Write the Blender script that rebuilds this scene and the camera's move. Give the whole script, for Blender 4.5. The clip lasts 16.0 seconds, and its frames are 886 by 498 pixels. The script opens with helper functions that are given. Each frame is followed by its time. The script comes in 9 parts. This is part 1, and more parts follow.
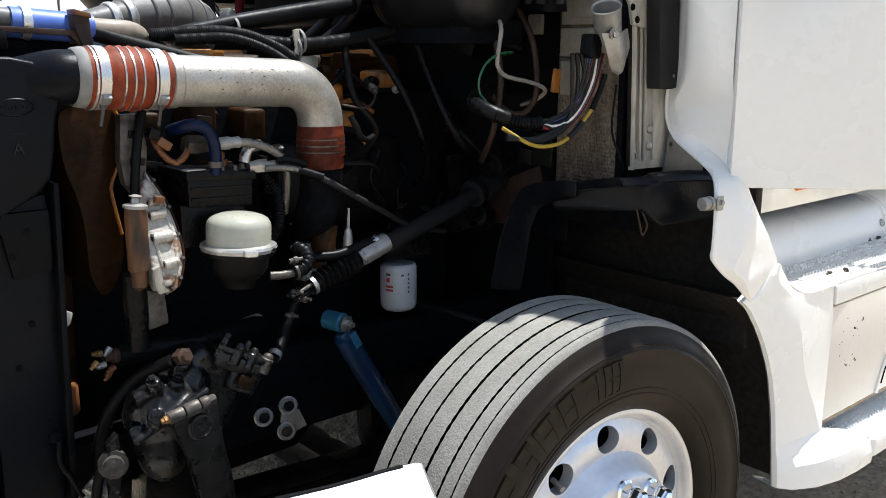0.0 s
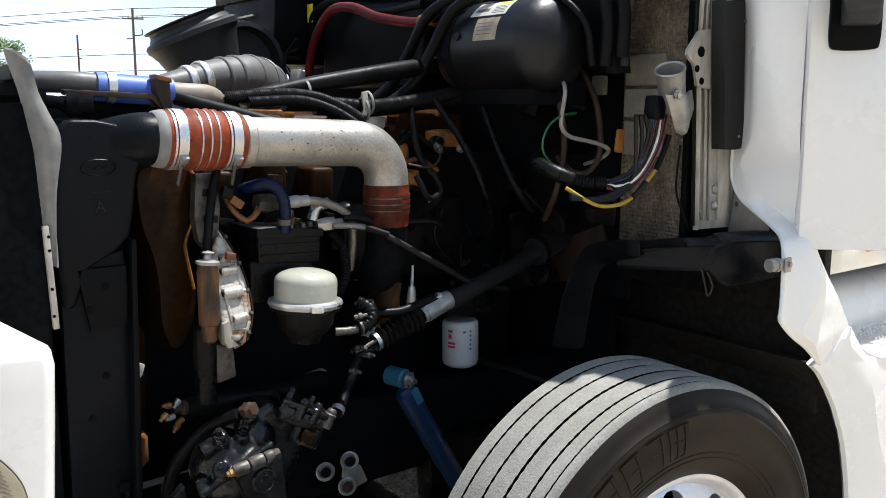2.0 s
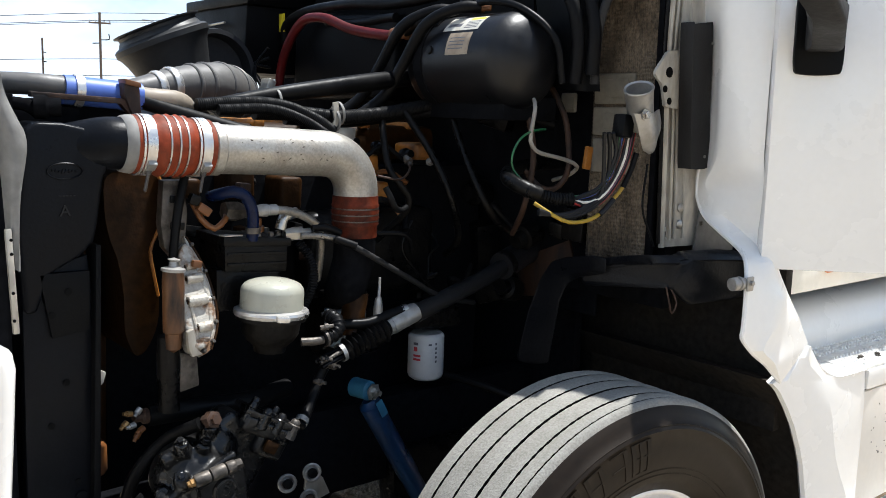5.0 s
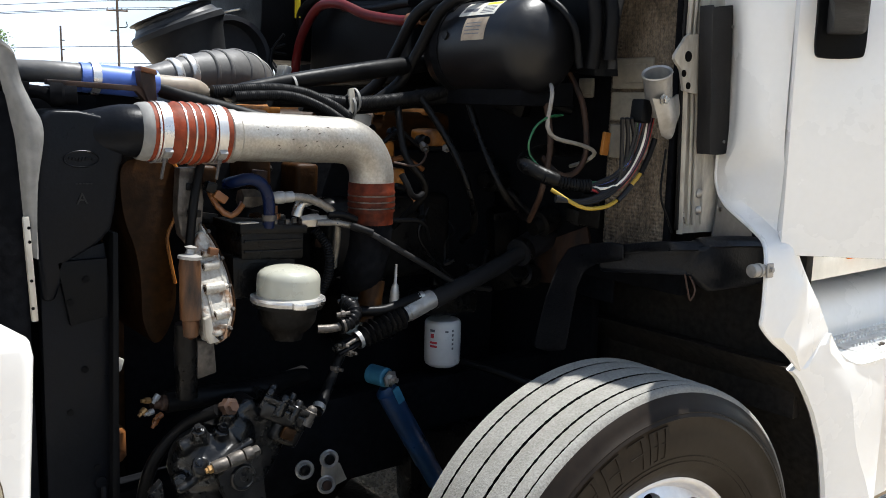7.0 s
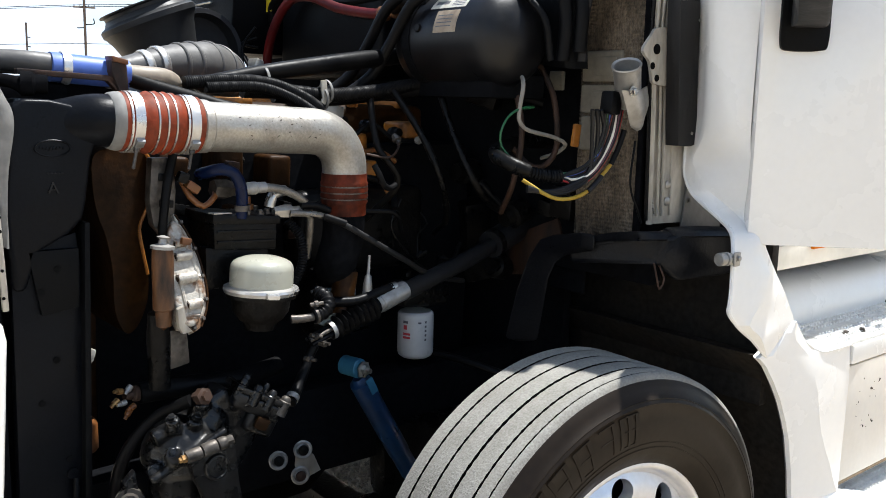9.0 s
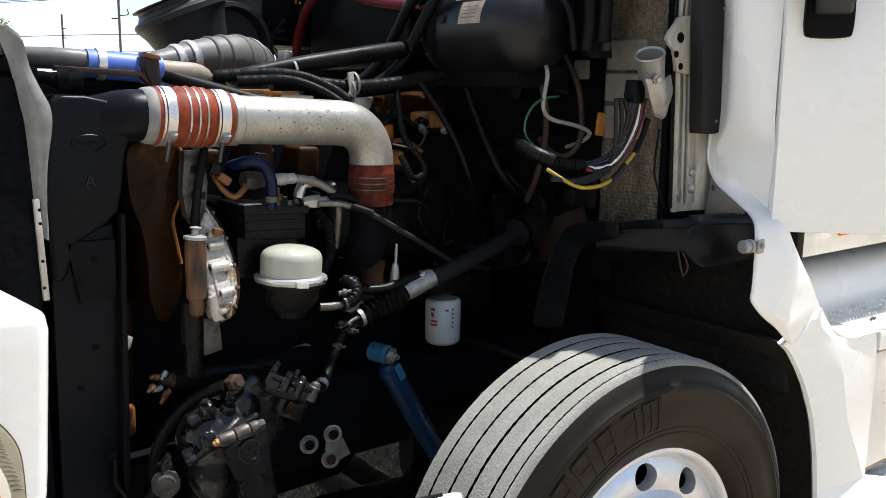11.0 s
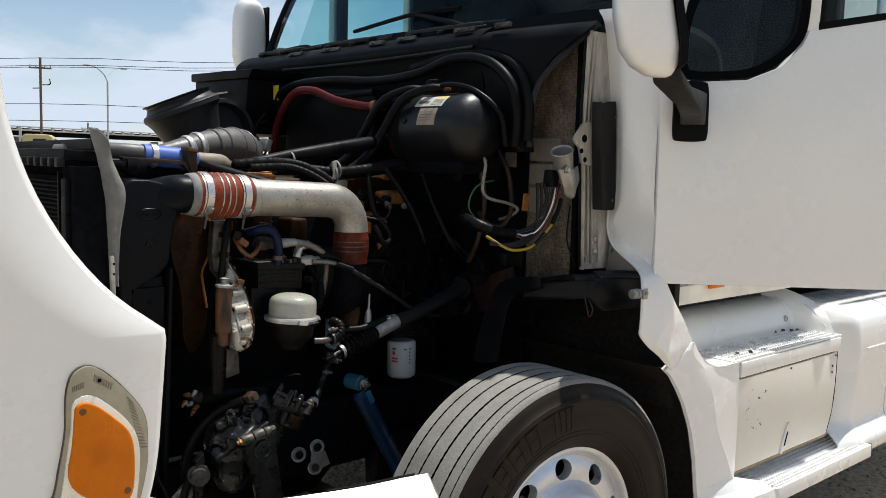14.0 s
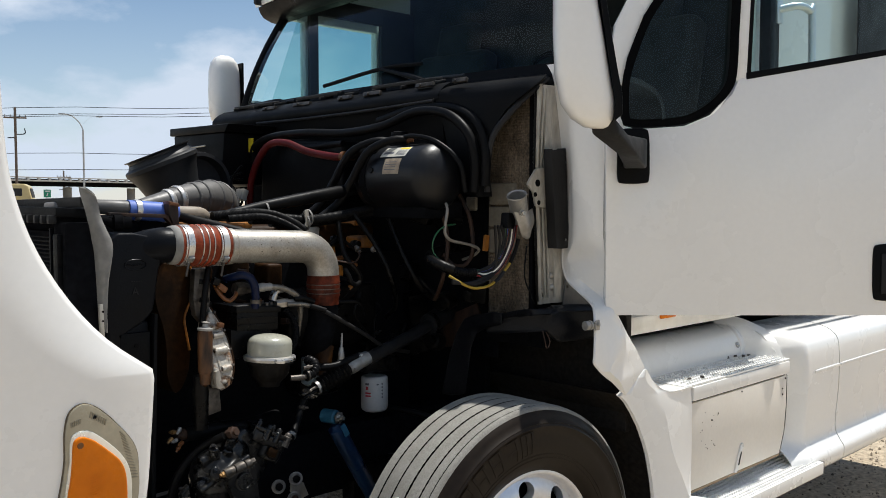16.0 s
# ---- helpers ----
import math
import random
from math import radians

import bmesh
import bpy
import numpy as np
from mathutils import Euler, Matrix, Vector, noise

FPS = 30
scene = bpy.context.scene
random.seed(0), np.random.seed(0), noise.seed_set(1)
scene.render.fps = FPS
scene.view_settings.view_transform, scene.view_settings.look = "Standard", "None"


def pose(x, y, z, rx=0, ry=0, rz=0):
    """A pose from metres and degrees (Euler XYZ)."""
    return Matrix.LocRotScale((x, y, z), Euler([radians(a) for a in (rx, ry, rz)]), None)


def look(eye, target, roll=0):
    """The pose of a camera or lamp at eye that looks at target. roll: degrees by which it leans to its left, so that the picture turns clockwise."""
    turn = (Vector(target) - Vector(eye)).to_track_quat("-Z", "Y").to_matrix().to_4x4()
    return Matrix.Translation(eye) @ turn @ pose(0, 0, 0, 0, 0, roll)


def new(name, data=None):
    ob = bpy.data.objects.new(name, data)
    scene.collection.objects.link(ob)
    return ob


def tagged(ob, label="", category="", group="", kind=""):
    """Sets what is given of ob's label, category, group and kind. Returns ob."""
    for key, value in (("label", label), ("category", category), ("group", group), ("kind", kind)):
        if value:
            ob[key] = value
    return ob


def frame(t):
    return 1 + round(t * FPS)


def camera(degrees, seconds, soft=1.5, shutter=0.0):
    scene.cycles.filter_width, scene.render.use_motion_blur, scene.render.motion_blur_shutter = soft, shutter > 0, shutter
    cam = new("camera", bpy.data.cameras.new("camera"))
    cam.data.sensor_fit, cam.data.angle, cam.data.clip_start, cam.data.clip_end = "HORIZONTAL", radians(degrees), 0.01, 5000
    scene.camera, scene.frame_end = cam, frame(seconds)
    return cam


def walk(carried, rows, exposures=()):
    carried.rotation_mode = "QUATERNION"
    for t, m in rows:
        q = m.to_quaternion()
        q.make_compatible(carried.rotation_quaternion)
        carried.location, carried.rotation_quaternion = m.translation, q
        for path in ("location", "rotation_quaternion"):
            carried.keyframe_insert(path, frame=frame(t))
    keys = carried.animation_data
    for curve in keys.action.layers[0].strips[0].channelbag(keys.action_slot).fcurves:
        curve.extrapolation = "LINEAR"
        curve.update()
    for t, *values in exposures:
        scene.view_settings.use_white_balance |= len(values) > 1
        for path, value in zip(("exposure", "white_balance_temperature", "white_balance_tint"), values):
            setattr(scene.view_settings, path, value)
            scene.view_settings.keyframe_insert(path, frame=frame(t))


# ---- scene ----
cam = camera(53.0, 16.0, soft=0.9)
PATH = [
    (0, (-1.413, -2.268, 1.564), (-0.138, -0.792, 1.12), 0.2),
    (0.5, (-1.431, -2.281, 1.575), (-0.212, -0.748, 1.17), 0.6),
    (1, (-1.445, -2.292, 1.583), (-0.274, -0.713, 1.216), -0.1),
    (1.5, (-1.439, -2.289, 1.587), (-0.256, -0.71, 1.254), 0.2),
    (2, (-1.428, -2.275, 1.579), (-0.244, -0.697, 1.251), 0.1),
    (2.5, (-1.432, -2.264, 1.58), (-0.226, -0.702, 1.253), 0.5),
    (3, (-1.433, -2.274, 1.586), (-0.263, -0.683, 1.267), -0.1),
    (3.5, (-1.435, -2.272, 1.584), (-0.26, -0.679, 1.294), 0.5),
    (4, (-1.435, -2.272, 1.581), (-0.215, -0.712, 1.298), 0.5),
    (6.5, (-1.434, -2.279, 1.575), (-0.179, -0.756, 1.248), 2.3),
    (7, (-1.429, -2.269, 1.577), (-0.213, -0.715, 1.249), 1.4),
    (7.5, (-1.429, -2.271, 1.57), (-0.258, -0.681, 1.249), 0.7),
    (8, (-1.429, -2.262, 1.566), (-0.214, -0.706, 1.243), 0.6),
    (8.5, (-1.432, -2.272, 1.569), (-0.152, -0.773, 1.231), 1.3),
    (9, (-1.441, -2.282, 1.561), (-0.177, -0.769, 1.232), 1.5),
    (9.5, (-1.444, -2.275, 1.559), (-0.176, -0.77, 1.206), 1.6),
    (9.7, (-1.439, -2.276, 1.556), (-0.167, -0.775, 1.197), 1.6),
    (11.8, (-1.49, -2.443, 1.579), (-0.316, -0.864, 1.22), 0.5),
    (12, (-1.507, -2.493, 1.57), (-0.3, -0.937, 1.222), 0.6),
    (12.5, (-1.586, -2.554, 1.571), (-0.392, -0.991, 1.209), 0.0),
    (13, (-1.739, -2.564, 1.585), (-0.483, -1.039, 1.278), 0.6),
    (13.5, (-1.856, -2.6, 1.598), (-0.529, -1.129, 1.319), 0.1),
    (14, (-1.917, -2.726, 1.61), (-0.569, -1.262, 1.413), 1.5),
    (14.5, (-1.97, -2.872, 1.615), (-0.612, -1.422, 1.387), 1.0),
    (15, (-2.022, -2.904, 1.645), (-0.611, -1.491, 1.526), 0.4),
    (15.5, (-2.031, -2.918, 1.647), (-0.626, -1.497, 1.564), 0.2),
    (16, (-2.021, -2.906, 1.635), (-0.636, -1.467, 1.524), 0.0),
]
walk(cam, [(t, look(eye, target, roll)) for t, eye, target, roll in PATH],
     exposures=[(0.0, 1.08, 6250, 9), (4.0, 1.08, 6250, 9), (7.0, 1.12, 6300, 9), (9.5, 1.14, 6300, 9), (11.8, 0.98, 6400, 9), (12.5, 0.74, 6500, 9), (14.5, 0.42, 6550, 9), (16.0, 0.40, 6550, 9)])

# ---- world, sun, exposure ----
SUN = Vector((0.36, -0.02, 1.0)).normalized()
world = bpy.data.worlds.new("sky_world")
scene.world = world
world.use_nodes = True
wt = world.node_tree
wn, wl = wt.nodes, wt.links
bg = wn["Background"]
sky = wn.new("ShaderNodeTexSky")
sky.sky_type, sky.sun_disc = "NISHITA", False
sky.sun_elevation = math.asin(SUN.z)
sky.sun_rotation = math.atan2(SUN.x, SUN.y)
sky.altitude, sky.air_density, sky.dust_density, sky.ozone_density = 50, 1.0, 0.0, 2.2
wco = wn.new("ShaderNodeTexCoord")
wmap = wn.new("ShaderNodeMapping")
wmap.inputs["Scale"].default_value = (1.0, 1.0, 2.2)
wmap.inputs["Location"].default_value = (0.30, 0.12, 0.05)
cloud = wn.new("ShaderNodeTexNoise")
cloud.inputs["Scale"].default_value, cloud.inputs["Detail"].default_value, cloud.inputs["Roughness"].default_value = 2.9, 11, 0.56
ramp = wn.new("ShaderNodeValToRGB")
ramp.color_ramp.elements[0].position, ramp.color_ramp.elements[1].position = 0.47, 0.60
ramp.color_ramp.elements[0].color, ramp.color_ramp.elements[1].color = (0.0, 0.0, 0.0, 1), (1, 1, 1, 1)
wmix = wn.new("ShaderNodeMix")
wmix.data_type = "RGBA"
wl.new(wco.outputs["Generated"], wmap.inputs["Vector"])
wl.new(wmap.outputs["Vector"], cloud.inputs["Vector"])
wl.new(cloud.outputs["Fac"], ramp.inputs["Fac"])
split = wn.new("ShaderNodeSeparateXYZ")
haze = wn.new("ShaderNodeMapRange")
haze.inputs["From Min"].default_value, haze.inputs["From Max"].default_value = 0.0, 0.22
haze.inputs["To Min"].default_value, haze.inputs["To Max"].default_value = 0.50, 0.0
most = wn.new("ShaderNodeMath")
most.operation = "MAXIMUM"
wl.new(wco.outputs["Generated"], split.inputs["Vector"])
wl.new(split.outputs["Z"], haze.inputs["Value"])
wl.new(haze.outputs["Result"], most.inputs[0])
wl.new(ramp.outputs["Color"], most.inputs[1])
wl.new(most.outputs["Value"], wmix.inputs["Factor"])
wl.new(sky.outputs["Color"], wmix.inputs[6])
wmix.inputs[7].default_value = (6.4, 7.3, 8.7, 1)
wl.new(wmix.outputs[2], bg.inputs["Color"])
bg.inputs["Strength"].default_value = 0.078

sun_data = bpy.data.lights.new("sun", "SUN")
sun_data.energy, sun_data.angle, sun_data.color = 4.7, radians(0.53), (1.0, 0.975, 0.93)
sun = new("sun", sun_data)
sun.matrix_world = look(SUN * 50, (0, 0, 0))

# ---- materials ----
def material(name, base, rough=0.5, metal=0.0, vary=0.12, scale=6.0, fine=60.0, bump=0.0, tint=None, amount=0.35, edge=0.08,
             coat=0.0, rvary=0.15, island=0.0, trans=0.0, ior=1.45, bump_scale=None, stretch=(1, 1, 1), spec=0.5):
    """A surface with broad stains (tint, amount), fine grain (vary), uneven gloss and fine relief."""
    m = bpy.data.materials.new(name)
    m.use_nodes = True
    t = m.node_tree
    n, l = t.nodes, t.links
    b = n["Principled BSDF"]
    co = n.new("ShaderNodeTexCoord")
    mp = n.new("ShaderNodeMapping")
    mp.inputs["Scale"].default_value = stretch
    l.new(co.outputs["Object"], mp.inputs["Vector"])
    big = n.new("ShaderNodeTexNoise")
    big.inputs["Scale"].default_value, big.inputs["Detail"].default_value, big.inputs["Roughness"].default_value = scale, 6, 0.6
    small = n.new("ShaderNodeTexNoise")
    small.inputs["Scale"].default_value, small.inputs["Detail"].default_value = fine, 4
    l.new(mp.outputs["Vector"], big.inputs["Vector"])
    l.new(mp.outputs["Vector"], small.inputs["Vector"])
    rng = n.new("ShaderNodeMapRange")
    rng.inputs["From Min"].default_value, rng.inputs["From Max"].default_value = 0.5 - edge, 0.5 + edge
    rng.inputs["From Min"].default_value += 0.06
    rng.inputs["From Max"].default_value += 0.06
    rng.inputs["To Max"].default_value = amount
    l.new(big.outputs["Fac"], rng.inputs["Value"])
    mix = n.new("ShaderNodeMix")
    mix.data_type = "RGBA"
    mix.inputs[6].default_value = (*base, 1)
    mix.inputs[7].default_value = (*(tint or [c * 0.6 for c in base]), 1)
    l.new(rng.outputs["Result"], mix.inputs["Factor"])
    val = n.new("ShaderNodeMapRange")
    val.inputs["From Min"].default_value, val.inputs["From Max"].default_value = 0.3, 0.7
    val.inputs["To Min"].default_value, val.inputs["To Max"].default_value = 1 - vary, 1 + vary
    l.new(small.outputs["Fac"], val.inputs["Value"])
    hsv = n.new("ShaderNodeHueSaturation")
    l.new(mix.outputs[2], hsv.inputs["Color"])
    last = val.outputs["Result"]
    if island:
        geo = n.new("ShaderNodeNewGeometry")
        ir = n.new("ShaderNodeMapRange")
        ir.inputs["To Min"].default_value, ir.inputs["To Max"].default_value = 1 - island, 1 + island
        l.new(geo.outputs["Random Per Island"], ir.inputs["Value"])
        mul = n.new("ShaderNodeMath")
        mul.operation = "MULTIPLY"
        l.new(last, mul.inputs[0])
        l.new(ir.outputs["Result"], mul.inputs[1])
        last = mul.outputs["Value"]
    l.new(last, hsv.inputs["Value"])
    l.new(hsv.outputs["Color"], b.inputs["Base Color"])
    rr = n.new("ShaderNodeMapRange")
    rr.inputs["To Min"].default_value, rr.inputs["To Max"].default_value = max(0.02, rough - rvary), min(1, rough + rvary)
    rr.inputs["From Min"].default_value, rr.inputs["From Max"].default_value = 0.3, 0.7
    l.new(big.outputs["Fac"], rr.inputs["Value"])
    l.new(rr.outputs["Result"], b.inputs["Roughness"])
    b.inputs["Metallic"].default_value = metal
    b.inputs["Specular IOR Level"].default_value = spec
    b.inputs["Coat Weight"].default_value = coat
    b.inputs["Coat Roughness"].default_value = 0.08
    b.inputs["Transmission Weight"].default_value = trans
    b.inputs["IOR"].default_value = ior
    if bump:
        bn = n.new("ShaderNodeBump")
        bn.inputs["Strength"].default_value, bn.inputs["Distance"].default_value = bump, 0.004
        src = small
        if bump_scale:
            src = n.new("ShaderNodeTexNoise")
            src.inputs["Scale"].default_value, src.inputs["Detail"].default_value = bump_scale, 5
            l.new(mp.outputs["Vector"], src.inputs["Vector"])
        l.new(src.outputs["Fac"], bn.inputs["Height"])
        l.new(bn.outputs["Normal"], b.inputs["Normal"])
    return m


WHITE = material("white_truck_paint", (0.785, 0.776, 0.750), 0.28, vary=0.012, scale=2.2, tint=(0.742, 0.727, 0.695), amount=0.5, edge=0.2, coat=0.5, rvary=0.08)
CREAM = material("faded_white_panel", (0.74, 0.70, 0.63), 0.4, vary=0.02, scale=3.0, tint=(0.70, 0.62, 0.52), amount=0.5, edge=0.2, rvary=0.1)
SILL = material("cab_sill_paint", (0.78, 0.75, 0.68), 0.4, vary=0.02)
# Bay blacks lie below real plastic and iron, deep shadow put into the colour.
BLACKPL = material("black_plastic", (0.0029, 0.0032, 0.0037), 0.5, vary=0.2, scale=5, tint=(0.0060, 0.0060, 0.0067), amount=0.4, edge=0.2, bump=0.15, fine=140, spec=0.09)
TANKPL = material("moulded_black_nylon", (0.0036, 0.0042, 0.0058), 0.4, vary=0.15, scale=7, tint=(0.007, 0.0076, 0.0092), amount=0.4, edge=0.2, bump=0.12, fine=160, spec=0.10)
HOUSG = material("dark_grey_plastic", (0.020, 0.020, 0.022), 0.5, vary=0.15, scale=8, tint=(0.035, 0.034, 0.034), amount=0.5, edge=0.2, bump=0.15, spec=0.3)
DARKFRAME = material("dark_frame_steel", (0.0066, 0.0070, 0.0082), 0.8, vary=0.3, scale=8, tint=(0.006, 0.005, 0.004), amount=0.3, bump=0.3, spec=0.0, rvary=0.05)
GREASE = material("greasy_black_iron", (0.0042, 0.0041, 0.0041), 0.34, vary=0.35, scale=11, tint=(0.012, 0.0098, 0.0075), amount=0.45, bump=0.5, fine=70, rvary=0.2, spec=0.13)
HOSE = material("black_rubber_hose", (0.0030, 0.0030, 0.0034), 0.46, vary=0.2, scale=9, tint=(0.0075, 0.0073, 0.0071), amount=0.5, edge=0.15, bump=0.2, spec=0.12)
DUSTYRUB = material("dusty_black_rubber", (0.0096, 0.0096, 0.0100), 0.62, vary=0.2, scale=6, tint=(0.0256, 0.0248, 0.0240), amount=0.6, edge=0.2, bump=0.25, spec=0.25)
GREYPL = material("grey_ribbed_duct", (0.0945, 0.0900, 0.0855), 0.5, vary=0.12, scale=6, tint=(0.0450, 0.0441, 0.0423), amount=0.5, edge=0.2, bump=0.2)
FLAP = material("grey_rubber_flap", (0.20, 0.196, 0.185), 0.6, vary=0.12, scale=9, tint=(0.085, 0.082, 0.077), amount=0.7, edge=0.2, bump=0.2, spec=0.3)
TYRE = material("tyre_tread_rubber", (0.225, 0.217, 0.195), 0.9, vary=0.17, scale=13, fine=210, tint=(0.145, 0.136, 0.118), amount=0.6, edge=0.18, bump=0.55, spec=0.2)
# Near-black for tread grooves and for discs standing in for holes.
GROOVE = material("groove_and_hole_black", (0.005, 0.005, 0.005), 0.9, vary=0.2, spec=0.05)
SCOOPBLK = material("black_intake_plastic", (0.013, 0.0135, 0.0145), 0.5, vary=0.15, scale=8, tint=(0.028, 0.028, 0.029), amount=0.5, edge=0.2, bump=0.15, spec=0.35)
SHAFTBLK = material("dusty_black_shaft", (0.012, 0.0122, 0.0135), 0.42, vary=0.2, scale=9, tint=(0.02, 0.018, 0.016), amount=0.5, bump=0.2, spec=0.3)
TRAYBLK = material("scuffed_black_tray", (0.0040, 0.0045, 0.0060), 0.42, vary=0.3, scale=12, tint=(0.0095, 0.0095, 0.0100), amount=0.4, edge=0.1, bump=0.3, fine=120, spec=0.2)
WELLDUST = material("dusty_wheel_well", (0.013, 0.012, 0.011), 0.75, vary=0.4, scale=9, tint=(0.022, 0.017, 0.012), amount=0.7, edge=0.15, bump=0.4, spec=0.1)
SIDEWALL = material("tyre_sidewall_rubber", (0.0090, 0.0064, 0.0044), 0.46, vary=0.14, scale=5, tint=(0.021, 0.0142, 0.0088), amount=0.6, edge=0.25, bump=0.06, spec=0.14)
WHEELAL = material("wheel_aluminium", (0.66, 0.67, 0.70), 0.42, metal=0.75, vary=0.05, scale=9, tint=(0.50, 0.50, 0.52), amount=0.4, edge=0.25, bump=0.06, rvary=0.1)
CHROME = material("chrome", (0.86, 0.87, 0.88), 0.07, metal=1.0, vary=0.02, rvary=0.04)
PIPEAL = material("weathered_aluminium_pipe", (0.36, 0.34, 0.305), 0.45, metal=0.65, vary=0.14, scale=13, fine=170, tint=(0.26, 0.235, 0.20), amount=0.8, edge=0.10, bump=0.12, rvary=0.12)
CASTAL = material("cast_aluminium", (0.37, 0.345, 0.30), 0.55, metal=0.15, vary=0.2, scale=30, tint=(0.13, 0.055, 0.014), amount=0.9, edge=0.07, bump=0.5, fine=110)
STEEL = material("zinc_plated_steel", (0.4200, 0.4125, 0.3900), 0.34, metal=0.85, vary=0.1, scale=18, tint=(0.2250, 0.1950, 0.1500), amount=0.5, bump=0.15)
CLAMP = material("clamp_band_steel", (0.56, 0.55, 0.53), 0.32, metal=0.7, vary=0.06, scale=20, tint=(0.42, 0.37, 0.30), amount=0.4)
CUPST = material("dull_cast_steel", (0.3150, 0.3075, 0.2925), 0.45, metal=0.6, vary=0.1, scale=18, tint=(0.1800, 0.1650, 0.1425), amount=0.5, bump=0.2)
SILICONE = material("red_silicone_hose", (0.19, 0.031, 0.010), 0.55, vary=0.25, scale=14, tint=(0.10, 0.030, 0.016), amount=0.9, edge=0.12, bump=0.3, spec=0.2)
# Dark copy of red silicone; grime and shade both put into the colour.
SHADEDRED = material("shaded_grimy_red_silicone", (0.10, 0.018, 0.007), 0.6, vary=0.3, scale=16, tint=(0.018, 0.010, 0.007), amount=0.9, edge=0.12, bump=0.3, spec=0.15)
BLUEHOSE = material("blue_silicone_hose", (0.045, 0.105, 0.40), 0.5, vary=0.1, scale=9, tint=(0.09, 0.14, 0.31), amount=0.5, edge=0.2)
NAVYHOSE = material("navy_blue_hose", (0.0022, 0.0070, 0.030), 0.3, vary=0.12, scale=12, spec=0.2)
ORANGE = material("engine_enamel_ochre", (0.34, 0.125, 0.016), 0.48, vary=0.2, scale=9, tint=(0.0180, 0.0090, 0.0045), amount=0.8, edge=0.14, bump=0.35)
# Also the darker stand-in for ochre on some engine parts.
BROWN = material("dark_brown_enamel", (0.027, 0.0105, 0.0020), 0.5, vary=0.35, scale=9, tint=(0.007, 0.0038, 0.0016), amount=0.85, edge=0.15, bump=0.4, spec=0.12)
CLAMPDARK = material("grimy_clamp_metal", (0.0900, 0.0788, 0.0675), 0.5, metal=0.5, vary=0.3, scale=25, tint=(0.0225, 0.0188, 0.0150), amount=0.75, bump=0.4)
GEARIRON = material("oily_cast_iron", (0.0042, 0.0043, 0.0047), 0.30, vary=0.4, scale=26, tint=(0.012, 0.0105, 0.009), amount=0.45, bump=0.4, fine=70, rvary=0.2, spec=0.4)
COPPER = material("orange_loom_and_copper", (0.14, 0.050, 0.0115), 0.5, vary=0.15, scale=15, tint=(0.05, 0.021, 0.009), amount=0.6)
BRASS = material("tarnished_brass", (0.30, 0.17, 0.06), 0.45, metal=0.6, vary=0.2, scale=25, tint=(0.08, 0.05, 0.03), amount=0.6)
RUST = material("rusted_steel", (0.034, 0.0145, 0.0065), 0.7, vary=0.4, scale=30, tint=(0.010, 0.007, 0.006), amount=0.9, edge=0.05, bump=0.5, stretch=(1, 1, 0.35))
RUSTCYL = material("streaked_rust", (0.075, 0.030, 0.009), 0.6, vary=0.4, scale=26, tint=(0.014, 0.009, 0.006), amount=1.0, edge=0.10, bump=0.5, stretch=(1, 1, 0.3))
DOME = material("cream_enamel_dome", (0.325, 0.322, 0.268), 0.3, vary=0.03, scale=7, tint=(0.30, 0.29, 0.235), amount=0.4, edge=0.2, coat=0.3, rvary=0.08)
PALEBLUE = material("pale_blue_can_paint", (0.26, 0.33, 0.37), 0.4, vary=0.06, scale=12, tint=(0.12, 0.14, 0.15), amount=0.6, edge=0.15)
FILTERW = material("white_filter_can", (0.5040, 0.5040, 0.4968), 0.35, vary=0.03, scale=9, tint=(0.3600, 0.3528, 0.3384), amount=0.4, edge=0.15)
REDINK = material("red_print", (0.40, 0.03, 0.04), 0.5)
LENSDARK = material("lamp_flute_shadow", (0.22, 0.195, 0.14), 0.3)
GREYINK = material("dark_print", (0.09, 0.09, 0.10), 0.5)
SHOCK = material("blue_damper_paint", (0.0075, 0.034, 0.095), 0.4, vary=0.15, scale=10, tint=(0.005, 0.015, 0.036), amount=0.6, edge=0.15)
SHOCKEYE = material("light_blue_paint", (0.03, 0.13, 0.21), 0.4, vary=0.1)
AMBER = material("amber_lens", (0.62, 0.160, 0.004), 0.3, vary=0.06, scale=12, tint=(0.47, 0.105, 0.002), amount=0.5, edge=0.2, bump=0.3, fine=40, spec=0.2)
LENSGREY = material("hazed_lamp_lens", (0.33, 0.295, 0.215), 0.22, vary=0.08, scale=14, tint=(0.20, 0.175, 0.12), amount=0.6, edge=0.2, coat=0.5)
LENSEDGE = material("brown_lamp_seal", (0.09, 0.065, 0.035), 0.6, vary=0.2, scale=30)
REFLECT = material("lamp_reflector", (0.80, 0.79, 0.72), 0.25, metal=0.35, vary=0.05)
QUILT = material("dirty_quilted_insulation", (0.135, 0.105, 0.072), 0.85, vary=0.55, scale=9, fine=150, tint=(0.020, 0.014, 0.009), amount=1.0, edge=0.16, bump=0.7, stretch=(1, 1, 0.6))
BARE = material("bare_cab_aluminium", (0.46, 0.435, 0.385), 0.45, metal=0.3, vary=0.2, scale=6, tint=(0.20, 0.17, 0.125), amount=0.8, edge=0.15, stretch=(1, 1, 0.35))
PLATE = material("dusty_cream_plate", (0.20, 0.18, 0.142), 0.6, vary=0.1, scale=16, tint=(0.1360, 0.1120, 0.0800), amount=0.7, edge=0.15)
PAPER = material("label_paper", (0.4800, 0.4640, 0.4080), 0.6, vary=0.08, scale=22, tint=(0.3200, 0.2720, 0.2080), amount=0.5)
